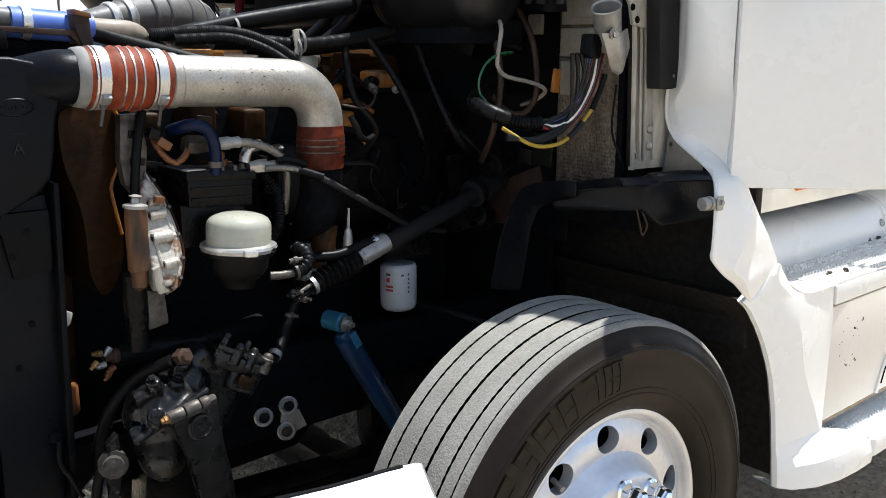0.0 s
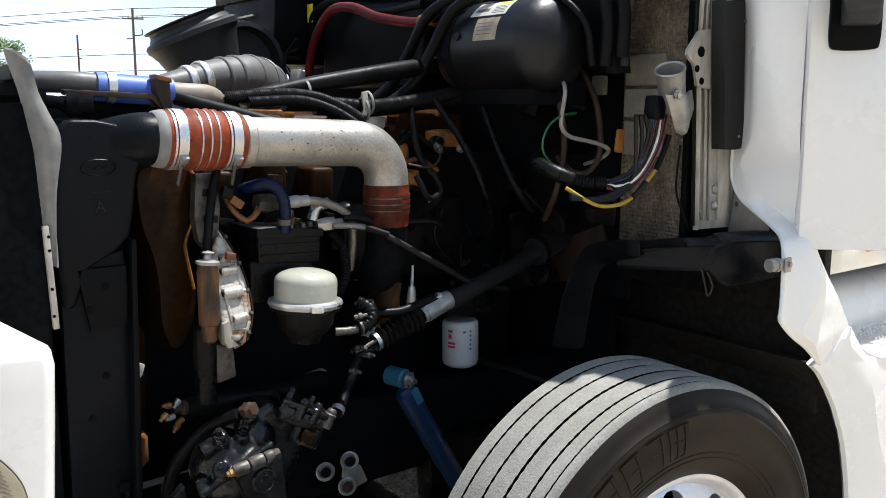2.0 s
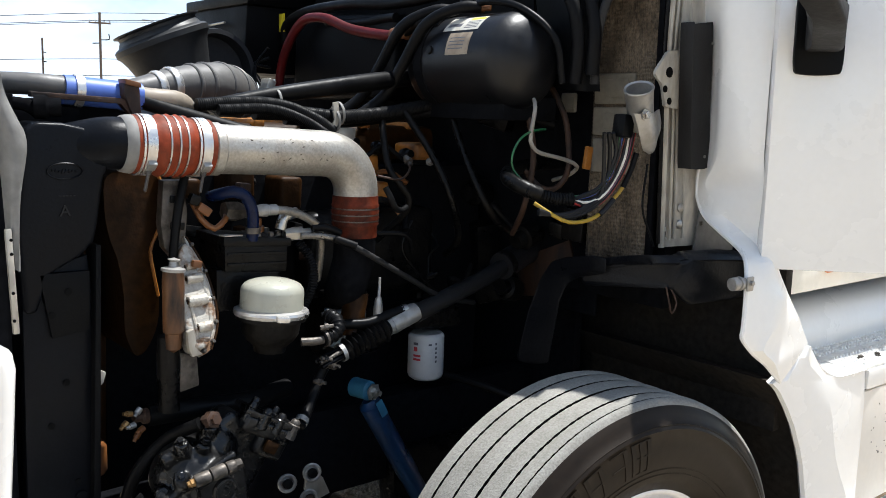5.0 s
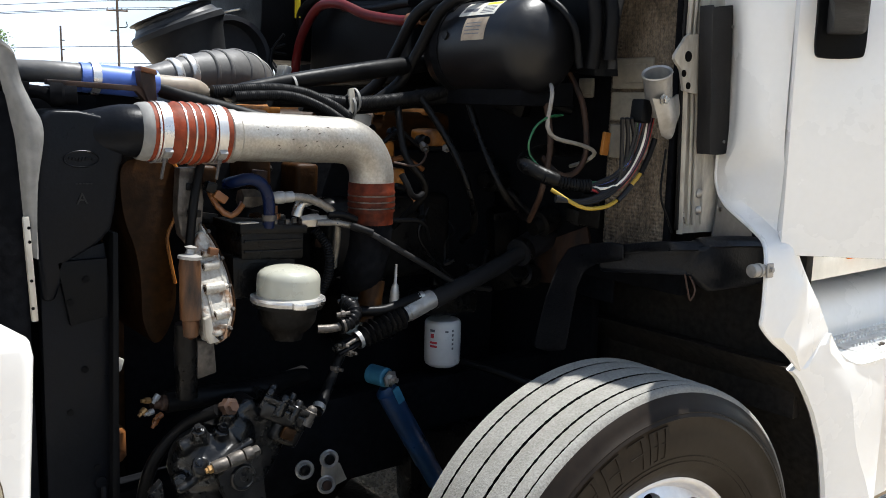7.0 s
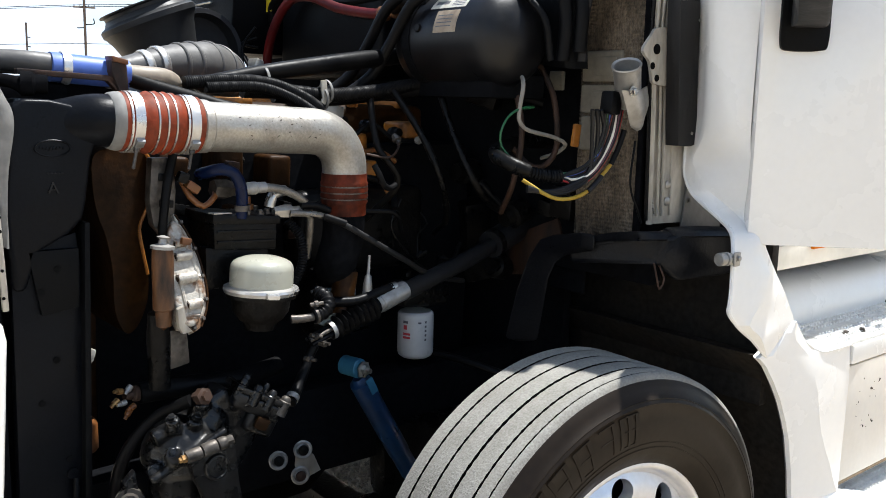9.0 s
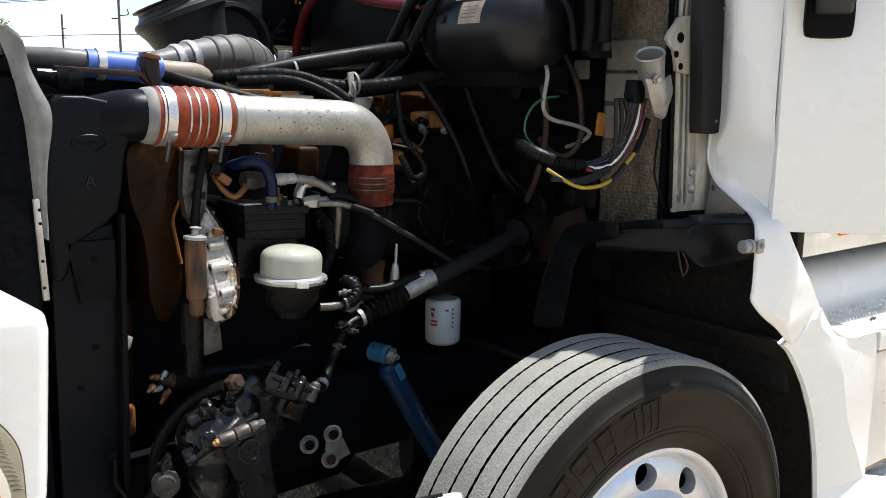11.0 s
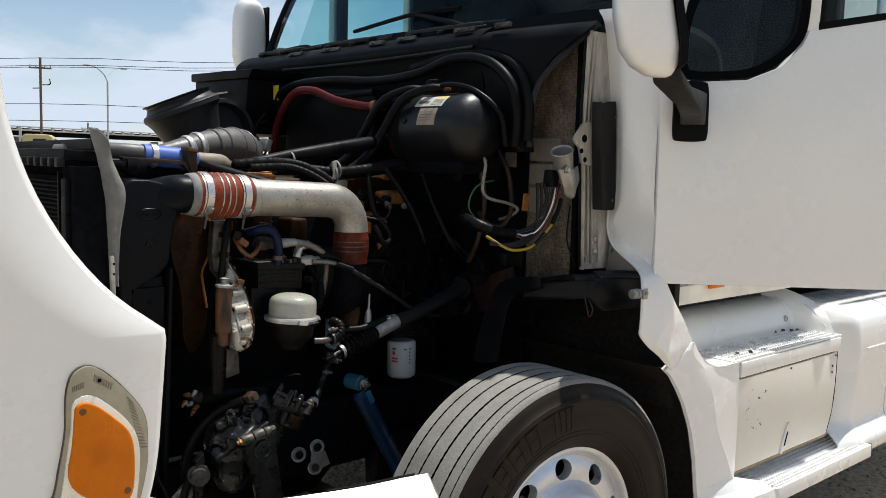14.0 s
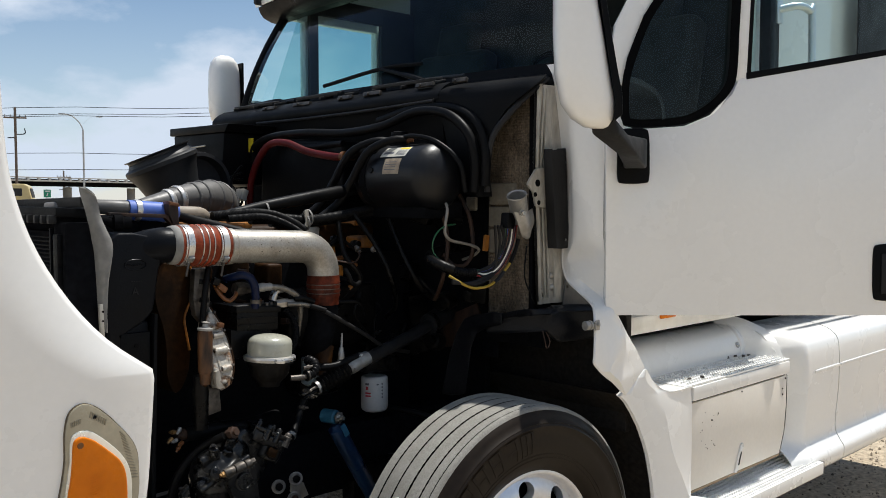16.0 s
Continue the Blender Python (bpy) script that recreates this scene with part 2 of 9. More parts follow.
BROWNPAPER = material("scuffed_brown_label", (0.3360, 0.2640, 0.1840), 0.65, vary=0.15, scale=30, tint=(0.1200, 0.0880, 0.0640), amount=0.6)
YELLOW = material("yellow_print", (0.75, 0.58, 0.03), 0.45)
TANKBLK = material("satin_black_air_tank", (0.0035, 0.0038, 0.005), 0.40, vary=0.1, scale=8, tint=(0.014, 0.013, 0.012), amount=0.4, edge=0.2, spec=0.35, bump=0.1)
FIN = material("radiator_fin_metal", (0.009, 0.0094, 0.0104), 0.8, vary=0.2, scale=10, tint=(0.02, 0.019, 0.018), amount=0.4, spec=0.1, rvary=0.05)
WIRE_R = material("red_wire", (0.30, 0.02, 0.02), 0.4)
WIRE_G = material("green_wire", (0.012, 0.085, 0.03), 0.4)
WIRE_Y = material("yellow_wire", (0.34, 0.22, 0.02), 0.4, vary=0.2, scale=30)
WIRE_W = material("white_wire", (0.66, 0.63, 0.58), 0.4)
WIRE_K = material("black_wire", (0.008, 0.008, 0.009), 0.4, spec=0.3)
TUBEW = material("dusty_white_tube", (0.2720, 0.2480, 0.2160), 0.5, vary=0.1, scale=20, tint=(0.1600, 0.1440, 0.1200), amount=0.5)
WIRE_P = material("violet_wire", (0.12, 0.05, 0.09), 0.4)
WIRE_DR = material("dark_red_wire", (0.13, 0.025, 0.02), 0.45)
WIRE_B = material("blue_wire", (0.03, 0.07, 0.32), 0.4)
REDHOSE = material("red_rubber_hose", (0.085, 0.006, 0.006), 0.45, vary=0.12, scale=11, tint=(0.04, 0.005, 0.005), amount=0.5, spec=0.2)
SEAT = material("grey_cab_trim", (0.012, 0.013, 0.015), 0.75, vary=0.1)
TREAD = material("step_tread_aluminium", (0.80, 0.80, 0.78), 0.4, metal=0.25, vary=0.08, scale=12, tint=(0.55, 0.54, 0.52), amount=0.4)
BRAID = material("braided_steel", (0.2430, 0.2250, 0.1980), 0.36, metal=0.85, vary=0.14, scale=20, fine=420, tint=(0.1260, 0.1080, 0.0900), amount=0.5, bump=0.5)
GASKET = material("tan_wood_strip", (0.30, 0.22, 0.13), 0.7, vary=0.2, scale=20)
GUARD = material("charcoal_guard_plastic", (0.011, 0.0105, 0.0105), 0.55, vary=0.15, scale=9, tint=(0.018, 0.017, 0.0165), amount=0.5, bump=0.2, fine=200, spec=0.3)
DUSTTAN = material("dusty_tan_pipe", (0.2210, 0.1870, 0.1445), 0.55, vary=0.1, scale=14, tint=(0.1275, 0.1020, 0.0765), amount=0.5)
WOOD = material("pole_wood", (0.12, 0.09, 0.07), 0.85, vary=0.2)
CONC = material("canopy_concrete", (0.34, 0.33, 0.31), 0.85, vary=0.1, scale=0.3, fine=3)
TAN = material("tan_truck_paint", (0.46, 0.37, 0.18), 0.4, vary=0.05, scale=1)
SIGNG = material("sign_green", (0.01, 0.20, 0.12), 0.5, vary=0.03)
LEAF = material("tree_leaf", (0.09, 0.15, 0.035), 0.6, vary=0.3, scale=0.8, fine=5, tint=(0.03, 0.06, 0.015), amount=0.6, island=0.3)
BARK = material("tree_bark", (0.10, 0.08, 0.06), 0.9, vary=0.3)
GALV = material("galvanised_mast", (0.42, 0.43, 0.44), 0.5, metal=0.4)


def glass(name, colour, rough=0.0, ior=1.35):
    m = bpy.data.materials.new(name)
    m.use_nodes = True
    n, l = m.node_tree.nodes, m.node_tree.links
    n.remove(n["Principled BSDF"])
    clear, shine, mix, fres = n.new("ShaderNodeBsdfTransparent"), n.new("ShaderNodeBsdfGlossy"), n.new("ShaderNodeMixShader"), n.new("ShaderNodeFresnel")
    clear.inputs["Color"].default_value = (*colour, 1)
    shine.inputs["Roughness"].default_value = rough
    fres.inputs["IOR"].default_value = ior
    l.new(fres.outputs["Fac"], mix.inputs["Fac"])
    l.new(clear.outputs["BSDF"], mix.inputs[1])
    l.new(shine.outputs["BSDF"], mix.inputs[2])
    l.new(mix.outputs["Shader"], n["Material Output"].inputs["Surface"])
    return m


WSGLASS = glass("tinted_windscreen_glass", (0.52, 0.78, 0.80), ior=1.28)
SIDEGLASS = glass("tinted_side_glass", (0.62, 0.80, 0.80), ior=1.33)


def ground_material():
    m = material("gravel_ground", (0.37, 0.305, 0.22), 0.95, vary=0.35, scale=1.7, fine=38, tint=(0.28, 0.22, 0.15), amount=0.7, edge=0.25, bump=1.0, bump_scale=46)
    return m


GROUND = ground_material()
PEBBLE = material("loose_gravel", (0.27, 0.225, 0.17), 0.9, vary=0.2, scale=30, tint=(0.20, 0.16, 0.12), amount=0.6, island=0.45)

# ---- shape helpers ----
def part(name, bm, mat, parent=None, label="", smooth=True, angle=38):
    bmesh.ops.recalc_face_normals(bm, faces=bm.faces)
    me = bpy.data.meshes.new(name)
    bm.to_mesh(me)
    bm.free()
    me.materials.append(mat)
    if smooth:
        me.polygons.foreach_set("use_smooth", [True] * len(me.polygons))
        me.set_sharp_from_angle(angle=radians(angle))
    ob = new(name, me)
    if parent:
        ob.parent = parent
    if label:
        tagged(ob, label)
    return ob


def pieces(name, bm, mat, parent=None, label="", **kw):
    """Each loose piece of the mesh becomes a part of its own."""
    left, made = set(bm.verts), []
    while left:
        stack, isle = [next(iter(left))], set()
        while stack:
            v = stack.pop()
            if v in isle:
                continue
            isle.add(v)
            stack += [e.other_vert(v) for e in v.link_edges]
        left -= isle
        one, at = bmesh.new(), {}
        for v in isle:
            at[v] = one.verts.new(v.co)
        for f in {f for v in isle for f in v.link_faces}:
            one.faces.new([at[v] for v in f.verts])
        made.append((sum((v.co for v in one.verts), Vector()) / len(one.verts), one))
    bm.free()
    made.sort(key=lambda m: tuple(round(c, 4) for c in m[0]))
    return [part(name, one, mat, parent, label, **kw) for _, one in made]


def thing(name, label, category, group="", kind="", at=(0, 0, 0)):
    ob = new(name)
    ob.location = at
    ob.empty_display_size = 0.1
    return tagged(ob, label, category, group, kind)


def spline(pts, step=0.012):
    """A smooth line through the points (Catmull-Rom), evenly stepped."""
    p = [Vector(q) for q in pts]
    if len(p) < 3:
        n = max(2, int((p[1] - p[0]).length / max(step, 0.02)) + 1)
        return [p[0].lerp(p[1], i / (n - 1)) for i in range(n)]
    p = [2 * p[0] - p[1]] + p + [2 * p[-1] - p[-2]]
    out = []
    for a, b, c, d in zip(p, p[1:], p[2:], p[3:]):
        n = max(2, int((c - b).length / step))
        for i in range(n):
            t = i / n
            out.append(0.5 * (2 * b + (c - a) * t + (2 * a - 5 * b + 4 * c - d) * t * t + (3 * b - a - 3 * c + d) * t ** 3))
    out.append(p[-2])
    return out


def tube(bm, pts, r, seg=10, step=0.014, wave=0.0, pitch=0.012, ends=True, taper=None, raw=False, flat=1.0):
    """A round bar along a line; wave and pitch give it corrugation; taper(u) scales the radius; flat squeezes it."""
    line = [Vector(p) for p in pts] if raw else spline(pts, min(step, pitch / 4) if wave else step)
    tang = [(line[min(i + 1, len(line) - 1)] - line[max(i - 1, 0)]).normalized() for i in range(len(line))]
    side = tang[0].orthogonal().normalized()
    rings, run = [], 0.0
    for i, (c, t) in enumerate(zip(line, tang)):
        side = (side - t * side.dot(t)).normalized()
        up = t.cross(side)
        if i:
            run += (c - line[i - 1]).length
        rad = r * (1 + wave * math.sin(2 * math.pi * run / pitch)) * (taper(i / (len(line) - 1)) if taper else 1)
        rings.append([bm.verts.new(c + rad * (math.cos(a) * side + flat * math.sin(a) * up)) for a in (2 * math.pi * k / seg for k in range(seg))])
    for a, b in zip(rings, rings[1:]):
        for k in range(seg):
            bm.faces.new((a[k], a[(k + 1) % seg], b[(k + 1) % seg], b[k]))
    if ends:
        bm.faces.new(rings[0][::-1])
        bm.faces.new(rings[-1])
    return bm


def lathe(bm, base, axis, profile, seg=32, close=False, start=0.0, sweep=2 * math.pi, ref=None):
    """Turns (along, radius) pairs round the axis through base."""
    base, axis = Vector(base), Vector(axis).normalized()
    u = Vector(ref).normalized() if ref else axis.orthogonal().normalized()
    v = axis.cross(u)
    full = abs(sweep - 2 * math.pi) < 1e-6
    n = seg if full else seg + 1
    rings = []
    for d, r in profile:
        if r < 1e-6:
            rings.append([bm.verts.new(base + axis * d)])
        else:
            rings.append([bm.verts.new(base + axis * d + r * (math.cos(a) * u + math.sin(a) * v)) for a in (start + sweep * k / seg for k in range(n))])
    pairs = list(zip(rings, rings[1:])) + ([(rings[-1], rings[0])] if close else [])
    for a, b in pairs:
        for k in range(seg):
            k2 = (k + 1) % n
            if len(a) == 1 and len(b) > 1:
                bm.faces.new((a[0], b[k2], b[k]))
            elif len(b) == 1 and len(a) > 1:
                bm.faces.new((a[k], a[k2], b[0]))
            elif len(a) > 1:
                bm.faces.new((a[k], a[k2], b[k2], b[k]))
    return bm


def bevelled(bm, width, seg=2, angle=25, geom=None):
    if width > 0:
        edges = [e for e in bm.edges if len(e.link_faces) == 2 and e.calc_face_angle(0) > radians(angle)]
        bmesh.ops.bevel(bm, geom=edges, offset=width, segments=seg, profile=0.6, affect="EDGES", clamp_overlap=True)
    return bm


def box(size, at=(0, 0, 0), turn=(0, 0, 0), bevel=0.004, into=None, seg=2):
    bm = bmesh.new()
    bmesh.ops.create_cube(bm, size=1.0, matrix=Matrix.Diagonal((*size, 1)))
    bevelled(bm, bevel, seg)
    bm.transform(pose(*at, *turn))
    return join(into, bm)


def join(into, bm):
    if into is None:
        return bm
    me = bpy.data.meshes.new("scrap")
    bm.to_mesh(me)
    bm.free()
    into.from_mesh(me)
    bpy.data.meshes.remove(me)
    return into


def prism(outline, lo, hi, axis="y", bevel=0.004, into=None, seg=2, bulge=0.0):
    """An outline drawn in the plane across the axis, given thickness from lo to hi along it."""
    order = {"x": lambda p, d: (d, p[0], p[1]), "y": lambda p, d: (p[0], d, p[1]), "z": lambda p, d: (p[0], p[1], d)}[axis]
    bm = bmesh.new()
    a = [bm.verts.new(order(p, lo)) for p in outline]
    b = [bm.verts.new(order(p, hi)) for p in outline]
    bm.faces.new(a)
    bm.faces.new(b[::-1])
    for k in range(len(a)):
        j = (k + 1) % len(a)
        bm.faces.new((a[k], b[k], b[j], a[j]))
    bmesh.ops.recalc_face_normals(bm, faces=bm.faces)
    bevelled(bm, bevel, seg)
    return join(into, bm)


def sheet(rows, thick=0.0, into=None):
    """A sheet through rows of points, given thickness behind it."""
    bm = bmesh.new()
    v = [[bm.verts.new(p) for p in row] for row in rows]
    for a, b in zip(v, v[1:]):
        for k in range(len(a) - 1):
            bm.faces.new((a[k], a[k + 1], b[k + 1], b[k]))
    if thick:
        bmesh.ops.recalc_face_normals(bm, faces=bm.faces)
        bmesh.ops.solidify(bm, geom=bm.faces[:], thickness=thick)
    return join(into, bm)


def smooth_rows(rows, across=6, along=6):
    """Refines rows of points both ways with smooth curves."""
    def fine(line, n):
        p = [Vector(q) for q in line]
        p = [2 * p[0] - p[1]] + p + [2 * p[-1] - p[-2]]
        out = []
        for a, b, c, d in zip(p, p[1:], p[2:], p[3:]):
            for i in range(n):
                t = i / n
                out.append(0.5 * (2 * b + (c - a) * t + (2 * a - 5 * b + 4 * c - d) * t * t + (3 * b - a - 3 * c + d) * t ** 3))
        return out + [p[-2]]
    wide = [fine(r, across) for r in rows]
    cols = [fine([r[k] for r in wide], along) for k in range(len(wide[0]))]
    return [[c[i] for c in cols] for i in range(len(cols[0]))]


def rounded(pts, n=6):
    """A closed smooth outline through the points."""
    out, m = [], len(pts)
    for i in range(m):
        a, b, c, d = (Vector(pts[(i + k - 1) % m]) for k in range(4))
        for k in range(n):
            t = k / n
            out.append(tuple(0.5 * (2 * b + (c - a) * t + (2 * a - 5 * b + 4 * c - d) * t * t + (3 * b - a - 3 * c + d) * t ** 3)))
    return out


def bolt(at, axis, r=0.010, h=0.008, into=None, washer=True):
    bm = into or bmesh.new()
    prof = ([(0, 0), (0, r * 1.45), (h * 0.25, r * 1.45)] if washer else [(0, 0)]) + [(h * 0.25, r), (h, r), (h * 1.15, r * 0.8), (h * 1.15, 0)]
    return lathe(bm, at, axis, prof, 6)


def hose_clamp(bm, at, axis, r, width=0.012):
    lathe(bm, at, axis, [(-width / 2, r), (-width / 2, r + 0.0025), (width / 2, r + 0.0025), (width / 2, r)], 28, close=True)
    return bm

# ---- ground ----
def build_ground():
    bm = bmesh.new()
    ticks = [-400, -150, -60, -25, -12] + [-7 + 0.25 * i for i in range(73)] + [14, 20, 35, 70, 160, 400]
    grid = []
    for y in ticks:
        row = []
        for x in ticks:
            near = abs(x) < 12 and abs(y) < 12
            z = 0.02 * (noise.noise((x * 0.6, y * 0.6, 1)) + 0.5 * noise.noise((x * 1.7, y * 1.7, 4))) - 0.014 if near else -0.01
            row.append(bm.verts.new((x, y, z)))
        grid.append(row)
    for a, b in zip(grid, grid[1:]):
        for k in range(len(a) - 1):
            bm.faces.new((a[k], a[k + 1], b[k + 1], b[k]))
    ob = part("ground", bm, GROUND)
    tagged(ob, "dry sandy gravel yard, sunlit beyond the truck's shadow", "ground", kind="structure")
    rng = np.random.RandomState(3)
    verts, faces = [], []
    shape = [(1, 0, 0), (0, 1, 0), (-1, 0, 0), (0, -1, 0), (0, 0, 0.8), (0, 0, -0.6)]
    tri = [(0, 1, 4), (1, 2, 4), (2, 3, 4), (3, 0, 4), (1, 0, 5), (2, 1, 5), (3, 2, 5), (0, 3, 5)]
    for i in range(25000):
        x, y = (rng.uniform(-1.2, 5.5), rng.uniform(-2.2, 0.9)) if i < 14000 else (rng.uniform(-0.1, 1.3), rng.uniform(0.1, 1.5))
        s = 0.003 + 0.011 * rng.rand() ** 4 + (0.006 * rng.rand() if i >= 14000 else 0.0)
        a = rng.uniform(0, 6.28)
        z = 0.02 * (noise.noise((x * 0.6, y * 0.6, 1)) + 0.5 * noise.noise((x * 1.7, y * 1.7, 4))) - 0.014
        base = len(verts)
        for px, py, pz in shape:
            k = rng.uniform(0.7, 1.2)
            verts.append((x + s * k * (px * math.cos(a) - 0.7 * py * math.sin(a)), y + s * k * (px * math.sin(a) + 0.7 * py * math.cos(a)), z + s * 0.3 + s * k * pz))
        faces += [(base + p, base + q, base + r) for p, q, r in tri]
    me = bpy.data.meshes.new("gravel")
    me.from_pydata(verts, [], faces)
    me.materials.append(PEBBLE)
    tagged(new("gravel", me), "loose tan and grey gravel on the ground", "gravel", kind="stuff")


build_ground()

# ---- the truck ----
truck = thing("semi_truck", "white semi truck with tilted hood and exposed engine", "truck")


def wheel():
    c, s = Vector((0.0, -1.178, 0.512)), radians(-2)
    u, out = Vector((math.cos(s), math.sin(s), 0)), Vector((math.sin(s), -math.cos(s), 0))
    bm = bmesh.new()
    # rim barrel, lip and the disc's inner bell; the ring with the hand holes is added below
    lathe(bm, c, out, [(-0.20, 0.255), (-0.02, 0.272), (-0.004, 0.287), (-0.004, 0.296), (0.002, 0.303), (0.007, 0.302), (0.009, 0.297), (0.006, 0.290),
                       (-0.004, 0.283), (-0.014, 0.279), (-0.018, 0.274)], 80, ref=u)
    lathe(bm, c, out, [(-0.004, 0.204), (0.004, 0.196), (0.014, 0.188), (0.034, 0.176), (0.044, 0.168), (0.047, 0.160), (0.047, 0.112), (0.044, 0.108), (0.0, 0.106)], 80, ref=u)
    w = out.cross(u)
    for k in range(10):
        mid = radians(126.5 - 36 * k)
        ring_in, ring_out, ring_back = [], [], []
        for j in range(32):
            a = 2 * math.pi * j / 32
            hx, hr = 0.034 * math.cos(a), 0.029 * math.sin(a)
            hole_r, hole_t = 0.238 + hr, hx / 0.238
            m = max(abs(math.cos(a)), abs(math.sin(a)))
            sq_t, sq_r = radians(18) * math.cos(a) / m, 0.239 + 0.035 * math.sin(a) / m

            def spot(t, r, push=0.0):
                f = (r - 0.204) / 0.070
                d = -0.004 + 0.004 * math.sin(f * math.pi) - 0.014 * f * f
                # w points downwards on this side, so the angle runs the other way round
                return c + out * (d + push) + r * (math.cos(mid + t) * u - math.sin(mid + t) * w * (-1 if w.z > 0 else 1))
            ring_out.append(bm.verts.new(spot(sq_t, sq_r)))
            ring_in.append(bm.verts.new(spot(hole_t, hole_r)))
            ring_back.append(bm.verts.new(spot(hole_t * 0.97, 0.238 + hr * 0.97, -0.028)))
        for j in range(32):
            n = (j + 1) % 32
            bm.faces.new((ring_out[j], ring_out[n], ring_in[n], ring_in[j]))
            bm.faces.new((ring_in[j], ring_in[n], ring_back[n], ring_back[j]))
    bmesh.ops.remove_doubles(bm, verts=bm.verts, dist=2e-4)
    rim = part("front_wheel", bm, WHEELAL, truck, "brushed aluminium steer wheel with ten hand holes", angle=50)
    bm = bmesh.new()
    lathe(bm, c, out, [(-0.06, 0.0), (-0.06, 0.26)], 40, ref=u)
    lathe(bm, c, out, [(-0.12, 0.0), (-0.12, 0.20), (-0.2, 0.20)], 40, ref=u)
    part("brake_drum", bm, DARKFRAME, rim, "dark brake drum behind the holes")
    # tyre: sidewalls, ribs and grooves
    bm = bmesh.new()
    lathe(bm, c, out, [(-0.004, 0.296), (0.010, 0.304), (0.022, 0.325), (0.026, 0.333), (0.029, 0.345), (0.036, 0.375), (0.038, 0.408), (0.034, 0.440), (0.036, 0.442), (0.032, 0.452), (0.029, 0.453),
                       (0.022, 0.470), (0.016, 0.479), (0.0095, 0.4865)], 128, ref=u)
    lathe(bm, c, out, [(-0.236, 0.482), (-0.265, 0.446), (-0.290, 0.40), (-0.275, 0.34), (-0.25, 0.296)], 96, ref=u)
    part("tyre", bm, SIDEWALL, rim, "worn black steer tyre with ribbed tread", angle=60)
    edges = [(-0.234, -0.1982), (-0.1938, -0.1472), (-0.1428, -0.0965), (-0.0905, -0.0432), (-0.0388, -0.0085), (-0.0055, 0.010)]
    for n, (a, b) in enumerate(edges):
        bm = bmesh.new()
        ra, rb = 0.482 if n == 0 else 0.4985, 0.486 if n == 5 else 0.4975 if n == 4 else 0.4985
        seg = 280
        jag = 0.0014
        prof = [(a, ra), (a + 0.004, 0.500), ((a + b) / 2, 0.501), (b - 0.004, 0.500), (b, rb)]
        if n == 5:
            prof = [(a, 0.494), (a + 0.001, 0.4985), (0.000, 0.4980), (0.006, 0.4940), (0.010, 0.486)]
        lathe(bm, c, out, prof, seg, ref=u)
        bm.verts.ensure_lookup_table()
        for i, v in enumerate(bm.verts):
            row, k = divmod(i, seg)
            if k % 2 and (row == 0 and n or row == len(prof) - 1 and n < 5):
                v.co += out * (jag if row == 0 else -jag)
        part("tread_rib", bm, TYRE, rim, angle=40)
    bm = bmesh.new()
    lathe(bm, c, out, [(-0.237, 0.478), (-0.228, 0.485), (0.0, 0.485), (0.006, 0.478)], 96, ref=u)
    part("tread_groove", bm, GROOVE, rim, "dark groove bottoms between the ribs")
    # raised sidewall letters are kept as plain blocks
    bm = bmesh.new()
    skin = [(0.345, 0.029), (0.375, 0.036), (0.408, 0.038), (0.440, 0.034)]

    def lift(r):
        for (r0, d0), (r1, d1) in zip(skin, skin[1:]):
            if r0 <= r <= r1:
                return d0 + (d1 - d0) * (r - r0) / (r1 - r0) + 0.0016
    for k, bars in enumerate(((0, 3.2, 6.4), (0,), (0, 5.5), (0, 6), (0, 5), (0,), (0,), (0, 6))):
        for off in bars:
            mid = 92 + k * 9.6 + off
            rows = []
            for j in range(3):
                ang = radians(mid + 1.5 * j / 2)
                way = math.cos(ang) * u + math.sin(ang) * Vector((0, 0, 1))
                rows.append([c + out * lift(r) + way * r for r in (0.366, 0.38, 0.40, 0.42, 0.434)])
            sheet(rows, 0.002, bm)
        for r in (0.366, 0.40, 0.4315)[k % 2:]:
            rows = []
            for j in range(6):
                ang = radians(92 + k * 9.6 + 6.4 * j / 5)
                way = math.cos(ang) * u + math.sin(ang) * Vector((0, 0, 1))
                rows.append([c + out * lift(q) + way * q for q in (r, r + 0.0025)])
            sheet(rows, 0.002, bm)
    pieces("raised_block", bm, SIDEWALL, rim, "raised sidewall mouldings")
    bm = bmesh.new()
    for r, d in ((0.4505, 0.0335), (0.345, 0.0302), (0.357, 0.033)):
        lathe(bm, c, out, [(d - 0.003, r - 0.001), (d, r - 0.0008), (d, r + 0.0008), (d - 0.003, r + 0.001)], 128, ref=u)
    pieces("sidewall_ring", bm, SIDEWALL, rim)
    bm = bmesh.new()
    lathe(bm, c, out, [(0.046, 0.106), (0.060, 0.104), (0.072, 0.096), (0.076, 0.084), (0.110, 0.080), (0.122, 0.072), (0.126, 0.060), (0.127, 0.0)], 48, ref=u)
    part("hub_cover", bm, CHROME, rim, "polished chrome hub cover")
    for k in range(10):
        a = radians(20 + 36 * k)
        p = c + out * 0.046 + 0.143 * (math.cos(a) * u + math.sin(a) * Vector((0, 0, 1)))
        bm = bmesh.new()
        lathe(bm, p, out, [(0, 0.0), (0, 0.026), (0.006, 0.026), (0.010, 0.021), (0.026, 0.020), (0.029, 0.0205), (0.030, 0.019)], 24)
        lathe(bm, p, out, [(0.030, 0.0195), (0.046, 0.0185), (0.054, 0.015), (0.058, 0.008), (0.059, 0.0)], 6)
        part("lug_nut", bm, CHROME, rim, angle=25)
    bm = bmesh.new()
